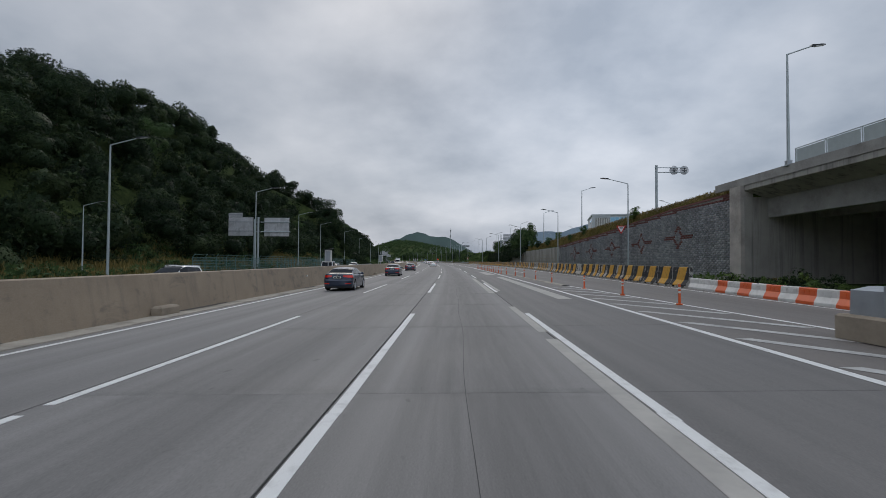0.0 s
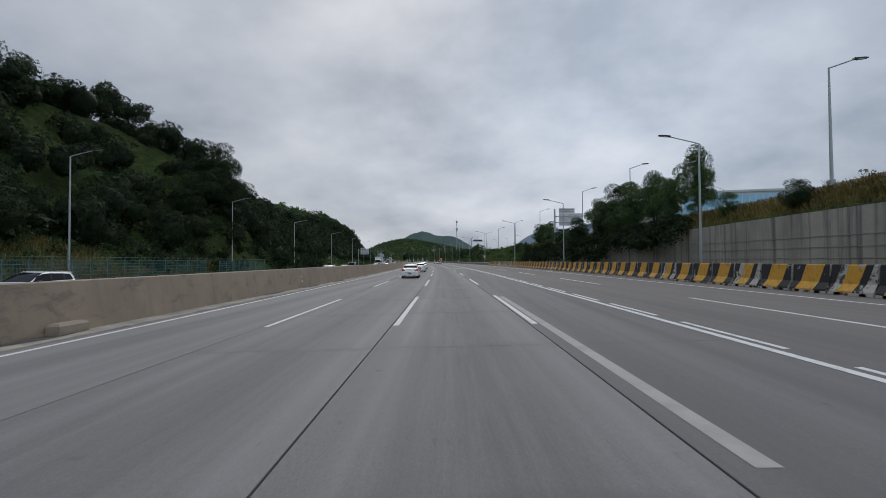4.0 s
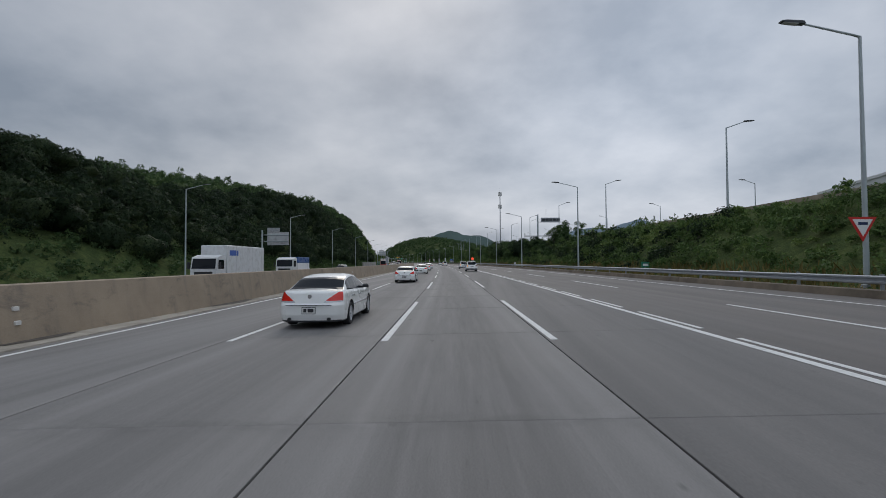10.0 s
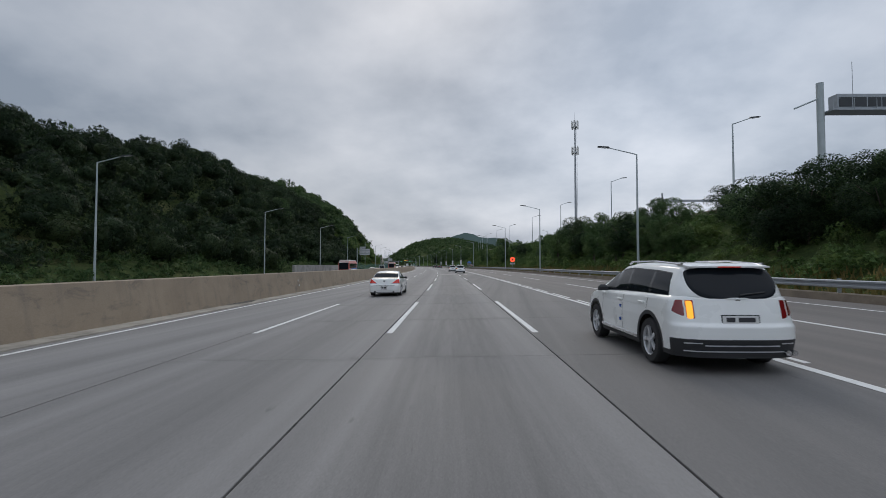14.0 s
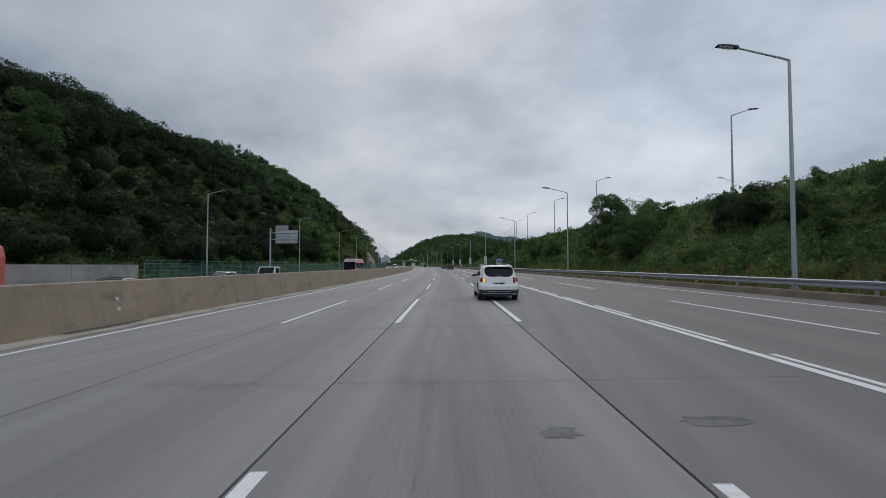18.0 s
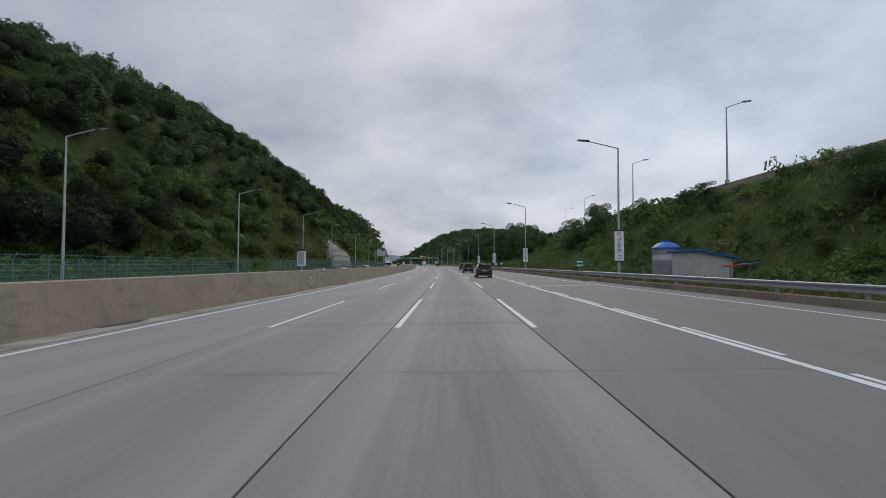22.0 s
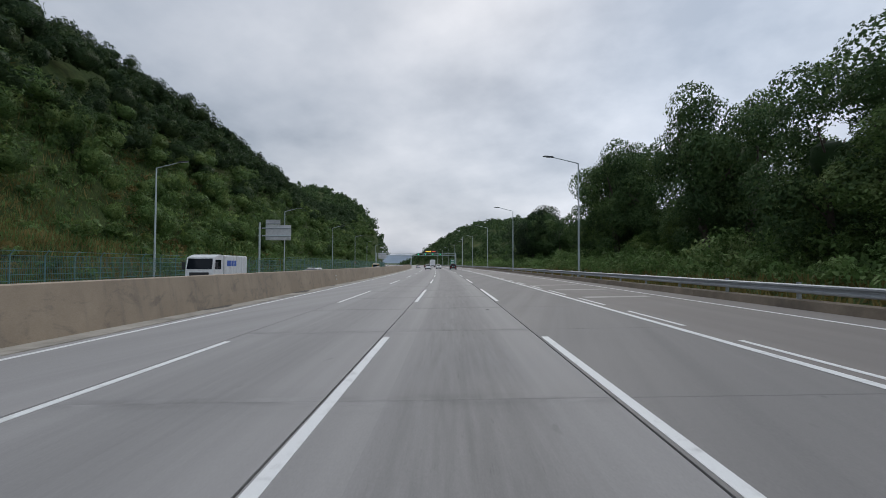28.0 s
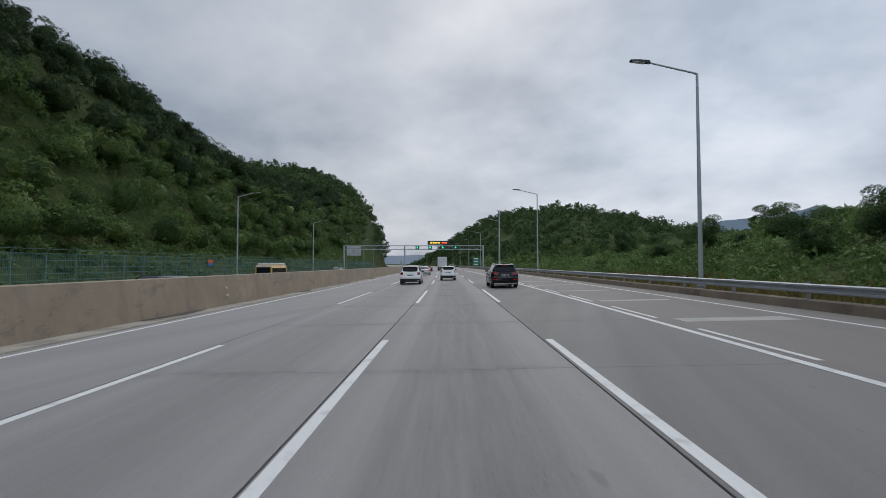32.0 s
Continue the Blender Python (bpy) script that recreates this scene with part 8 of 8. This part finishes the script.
def box_truck(m, label, cab_mat, box_mat, L, H, cargo="box", face=False):
    """A lorry; its front looks along y."""
    t = thing("lorry", m, label, "lorry")
    W = 2.4
    y1 = L / 2
    cabp = [(y1 - 1.75, 0.55), (y1 - 1.75, 2.75), (y1 - 1.2, 2.85), (y1 - 0.25, 2.6), (y1 - 0.02, 1.55), (y1, 0.55)]
    sh = Shape()
    n = len(cabp)
    sh.v = [(-W / 2 + 0.05, y, z) for y, z in cabp] + [(W / 2 - 0.05, y, z) for y, z in cabp]
    sh.f = [(i, (i + 1) % n, n + (i + 1) % n, n + i) for i in range(n)] + [tuple(range(n - 1, -1, -1)), tuple(range(n, 2 * n))]
    part("cab", sh, cab_mat, t)
    part("windscreen", Shape().quad((-1.02, y1 - 0.21, 2.5), (1.02, y1 - 0.21, 2.5), (1.05, y1 + 0.005, 1.62), (-1.05, y1 + 0.005, 1.62)), CGLASS, t)
    part("grille", Shape().slab(-0.8, 0.8, y1 - 0.02, y1 + 0.03, 0.75, 1.35), TRIM, t)
    part("bumper", Shape().slab(-W / 2, W / 2, y1 - 0.1, y1 + 0.12, 0.4, 0.8, 0.04), cab_mat, t)
    for sd in (1, -1):
        part("headlamp", Shape().slab(sd * 0.95 - 0.2, sd * 0.95 + 0.2, y1 + 0.0, y1 + 0.13, 0.8, 1.0, 0.02), CLEARL, t)
        part("side_window", Shape().box(sd * (W / 2 - 0.05) - 0.01, sd * (W / 2 - 0.05) + 0.01, y1 - 1.4, y1 - 0.4, 1.6, 2.4), CGLASS, t)
        part("mirror", Shape().slab(sd * (W / 2 + 0.18) - 0.1, sd * (W / 2 + 0.18) + 0.1, y1 - 0.2, y1 - 0.1, 1.6, 2.2, 0.02), TRIM, t)
    part("chassis", Shape().box(-0.5, 0.5, -L / 2, y1 - 1.5, 0.6, 0.95), TRIM, t)
    if cargo == "box":
        part("box_body", Shape().slab(-W / 2, W / 2, -L / 2, y1 - 1.9, 1.0, H, 0.06), box_mat, t)
        for sd in (1, -1):
            part("writing", Shape().box(sd * (W / 2 + 0.004) - 0.004, sd * (W / 2 + 0.004) + 0.004, y1 - 4.2, y1 - 2.4, H - 0.95, H - 0.45), BLUE, t)
        for k in range(6):
            y = -L / 2 + 0.6 + k * (L - 3.2) / 6
            part("box_rib", Shape().box(-W / 2 - 0.015, W / 2 + 0.015, y - 0.04, y + 0.04, 1.02, H - 0.02), box_mat, t)
        part("rear_door", Shape().box(-W / 2 + 0.1, W / 2 - 0.1, -L / 2 - 0.02, -L / 2, 1.1, H - 0.1), box_mat, t)
    else:
        part("flatbed", Shape().slab(-W / 2, W / 2, -L / 2, y1 - 1.9, 1.0, 1.25), cab_mat, t)
        for k in range(6):
            for j in range(2):
                y = -L / 2 + 0.25 + k * (L - 2.4) / 6
                part("crate", Shape().slab(-W / 2 + 0.05, W / 2 - 0.05, y, y + (L - 2.4) / 6 - 0.08, 1.26 + j * 0.85, 2.06 + j * 0.85, 0.03), (SIGNW, P_NAVY)[j], t)
    for y in (y1 - 0.95, -L / 2 + 1.1, -L / 2 + 2.2):
        for sd in (1, -1):
            make_wheel(t, sd * (W / 2 - 0.17), y, 0.48, 0.3, 8, sd)
    return t


P_TRUCKW = plain("white_truck_paint", (0.70, 0.71, 0.71), 0.4, vary=0.05, dirt=(0.5, 0.49, 0.47))
box_truck(at(281, -21.5, None, 180), "white box lorry with a blue mark on its side", P_TRUCKW, P_TRUCKW, 10.5, 3.75)
box_truck(at(302, -22.0, None, 180), "white flatbed lorry loaded with blue and white crates", P_TRUCKW, P_NAVY, 8.0, 3.2, "crates")
box_truck(at(914, 0.1), "white box lorry far ahead", P_TRUCKW, P_TRUCKW, 9.0, 3.7)
box_truck(at(726, -20.5, None, 180), "white box lorry on the opposite carriageway", P_TRUCKW, P_TRUCKW, 6.5, 2.8)
P_PINK = plain("pink_bus_paint", (0.62, 0.15, 0.12), 0.35, vary=0.06)
P_AD = plain("blue_bus_advert", (0.06, 0.20, 0.52), 0.4, vary=0.25, scale=1.2)


def make_bus(m, label, mat, low):
    t = thing("bus", m, label, "bus")
    L, W, H = 11.0, 2.48, 3.2
    prof = [(-W / 2, 0.35), (-W / 2, 2.6), (-W / 2 + 0.12, H - 0.12), (-W / 2 + 0.35, H), (W / 2 - 0.35, H), (W / 2 - 0.12, H - 0.12), (W / 2, 2.6), (W / 2, 0.35)]
    part("body", Shape().prism(prof, -L / 2, L / 2), mat, t)
    part("roof_band", Shape().slab(-W / 2 + 0.2, W / 2 - 0.2, -L / 2 + 0.5, L / 2 - 0.6, H, H + 0.22, 0.06), WHITEP, t)
    part("windscreen", Shape().box(-1.1, 1.1, L / 2, L / 2 + 0.015, 1.15, 2.75), CGLASS, t)
    for sd in (1, -1):
        for k in range(6):
            y = -L / 2 + 0.5 + k * 1.68
            part("side_window", Shape().box(sd * (W / 2 + 0.006) - 0.006, sd * (W / 2 + 0.006) + 0.006, y, y + 1.58, 1.55, 2.6), CGLASS, t)
        part("advert", Shape().box(sd * (W / 2 + 0.004) - 0.004, sd * (W / 2 + 0.004) + 0.004, -L / 2 + 0.4, L / 2 - 3.2, 0.5, 1.5), low, t)
        part("headlamp", Shape().slab(sd * 0.9 - 0.22, sd * 0.9 + 0.22, L / 2 - 0.02, L / 2 + 0.03, 0.65, 0.9, 0.01), CLEARL, t)
        for y in (L / 2 - 2.4, -L / 2 + 2.8):
            make_wheel(t, sd * (W / 2 - 0.16), y, 0.5, 0.3, 8, sd)
    part("front_band", Shape().box(-1.15, 1.15, L / 2, L / 2 + 0.012, 2.8, 3.08), WHITEP, t)
    return t


make_bus(at(449, -23.5, None, 180), "pink and white city bus with a blue advert", P_PINK, P_AD)
make_bus(at(532, -19.0, None, 180), "red and white city bus with a blue panel", P_PINK, P_NAVY)


def make_pickup(m, label, mat):
    """A small cab-over truck, its front along y."""
    t = thing("light_truck", m, label, "truck")
    W = 1.7
    cp = [(0.75, 0.4), (0.75, 1.92), (1.9, 1.9), (2.35, 1.12), (2.42, 0.4)]
    n = len(cp)
    sh = Shape()
    sh.v = [(-W / 2, y, z) for y, z in cp] + [(W / 2, y, z) for y, z in cp]
    sh.f = [(i, (i + 1) % n, n + (i + 1) % n, n + i) for i in range(n)] + [tuple(range(n - 1, -1, -1)), tuple(range(n, 2 * n))]
    part("cab", sh, mat, t)
    part("windscreen", Shape().quad((-0.72, 1.955, 1.83), (0.72, 1.955, 1.83), (0.76, 2.355, 1.15), (-0.76, 2.355, 1.15)), CGLASS, t)
    for sd in (1, -1):
        part("side_window", Shape().box(sd * W / 2 - 0.01, sd * W / 2 + 0.01, 0.95, 1.85, 1.15, 1.75), CGLASS, t)
        part("headlamp", Shape().slab(sd * 0.62 - 0.14, sd * 0.62 + 0.14, 2.39, 2.45, 0.7, 0.9, 0.01), CLEARL, t)
        part("mirror", Shape().slab(sd * (W / 2 + 0.12) - 0.07, sd * (W / 2 + 0.12) + 0.07, 1.9, 1.98, 1.1, 1.4, 0.02), TRIM, t)
        part("drop_side", Shape().slab(sd * W / 2 - 0.03, sd * W / 2 + 0.03, -2.4, 0.65, 0.78, 1.18, 0.01), mat, t)
        for y in (1.75, -1.5):
            make_wheel(t, sd * (W / 2 - 0.12), y, 0.3, 0.2, 6, sd)
    part("bed", Shape().slab(-W / 2, W / 2, -2.4, 0.65, 0.7, 0.8), mat, t)
    part("tailboard", Shape().slab(-W / 2, W / 2, -2.44, -2.38, 0.78, 1.18, 0.01), mat, t)
    part("chassis", Shape().box(-0.4, 0.4, -2.3, 1.8, 0.4, 0.7), TRIM, t)
    return t


pk = make_pickup(at(73, -18.8, None, 180), "small white cab-over truck", P_TRUCKW)
copy_thing(pk, at(481.5, -18.5, None, 180))
copy_thing(pk, at(205, -20.5, None, 180))
van = make_bus(at(839, -20.5, None, 180) @ Matrix.Diagonal((0.72, 0.45, 0.66, 1)), "yellow minibus with black windows", P_YELLOW, P_YELLOW)

# ---- concrete slabs of the carriageway ----
SLAB = 6.0
paving = thing("carriageway", Matrix(), "grey concrete carriageway of jointed slabs with dark seams", "road", kind="structure")
rest = {}
for li, (ua, ub) in enumerate(LANES):
    mid_u = (ua + ub) / 2
    paving_mat = LANE_DARK if mid_u > 3 else LANE
    w = (ub - ua) / 2
    sh = Shape().slab(-w + 0.013, w - 0.013, 0.0025, SLAB - 0.0025, -0.06, 0.0, 0.004)
    me = sh.mesh("slab", LANE_OILY if li == 2 else LANE_JOINTED)
    joined = Shape()
    for k in range(int((S1 - S0) / SLAB)):
        s = S0 + k * SLAB + (li % 2) * 0.0
        m = at(s, mid_u, None, math.degrees(SLAB / 2 / R), lean=True)
        if li in (1, 2) and -6 < s < 850:
            ob = part("slab", me, LANE_OILY if li == 2 else LANE_JOINTED, paving)
            ob.matrix_basis = m
        else:
            joined.add([tuple(m @ Vector(v)) for v in sh.v], sh.f)
    tagged(part("slab_field", joined, paving_mat, paving), "concrete slabs farther off", kind="stuff")
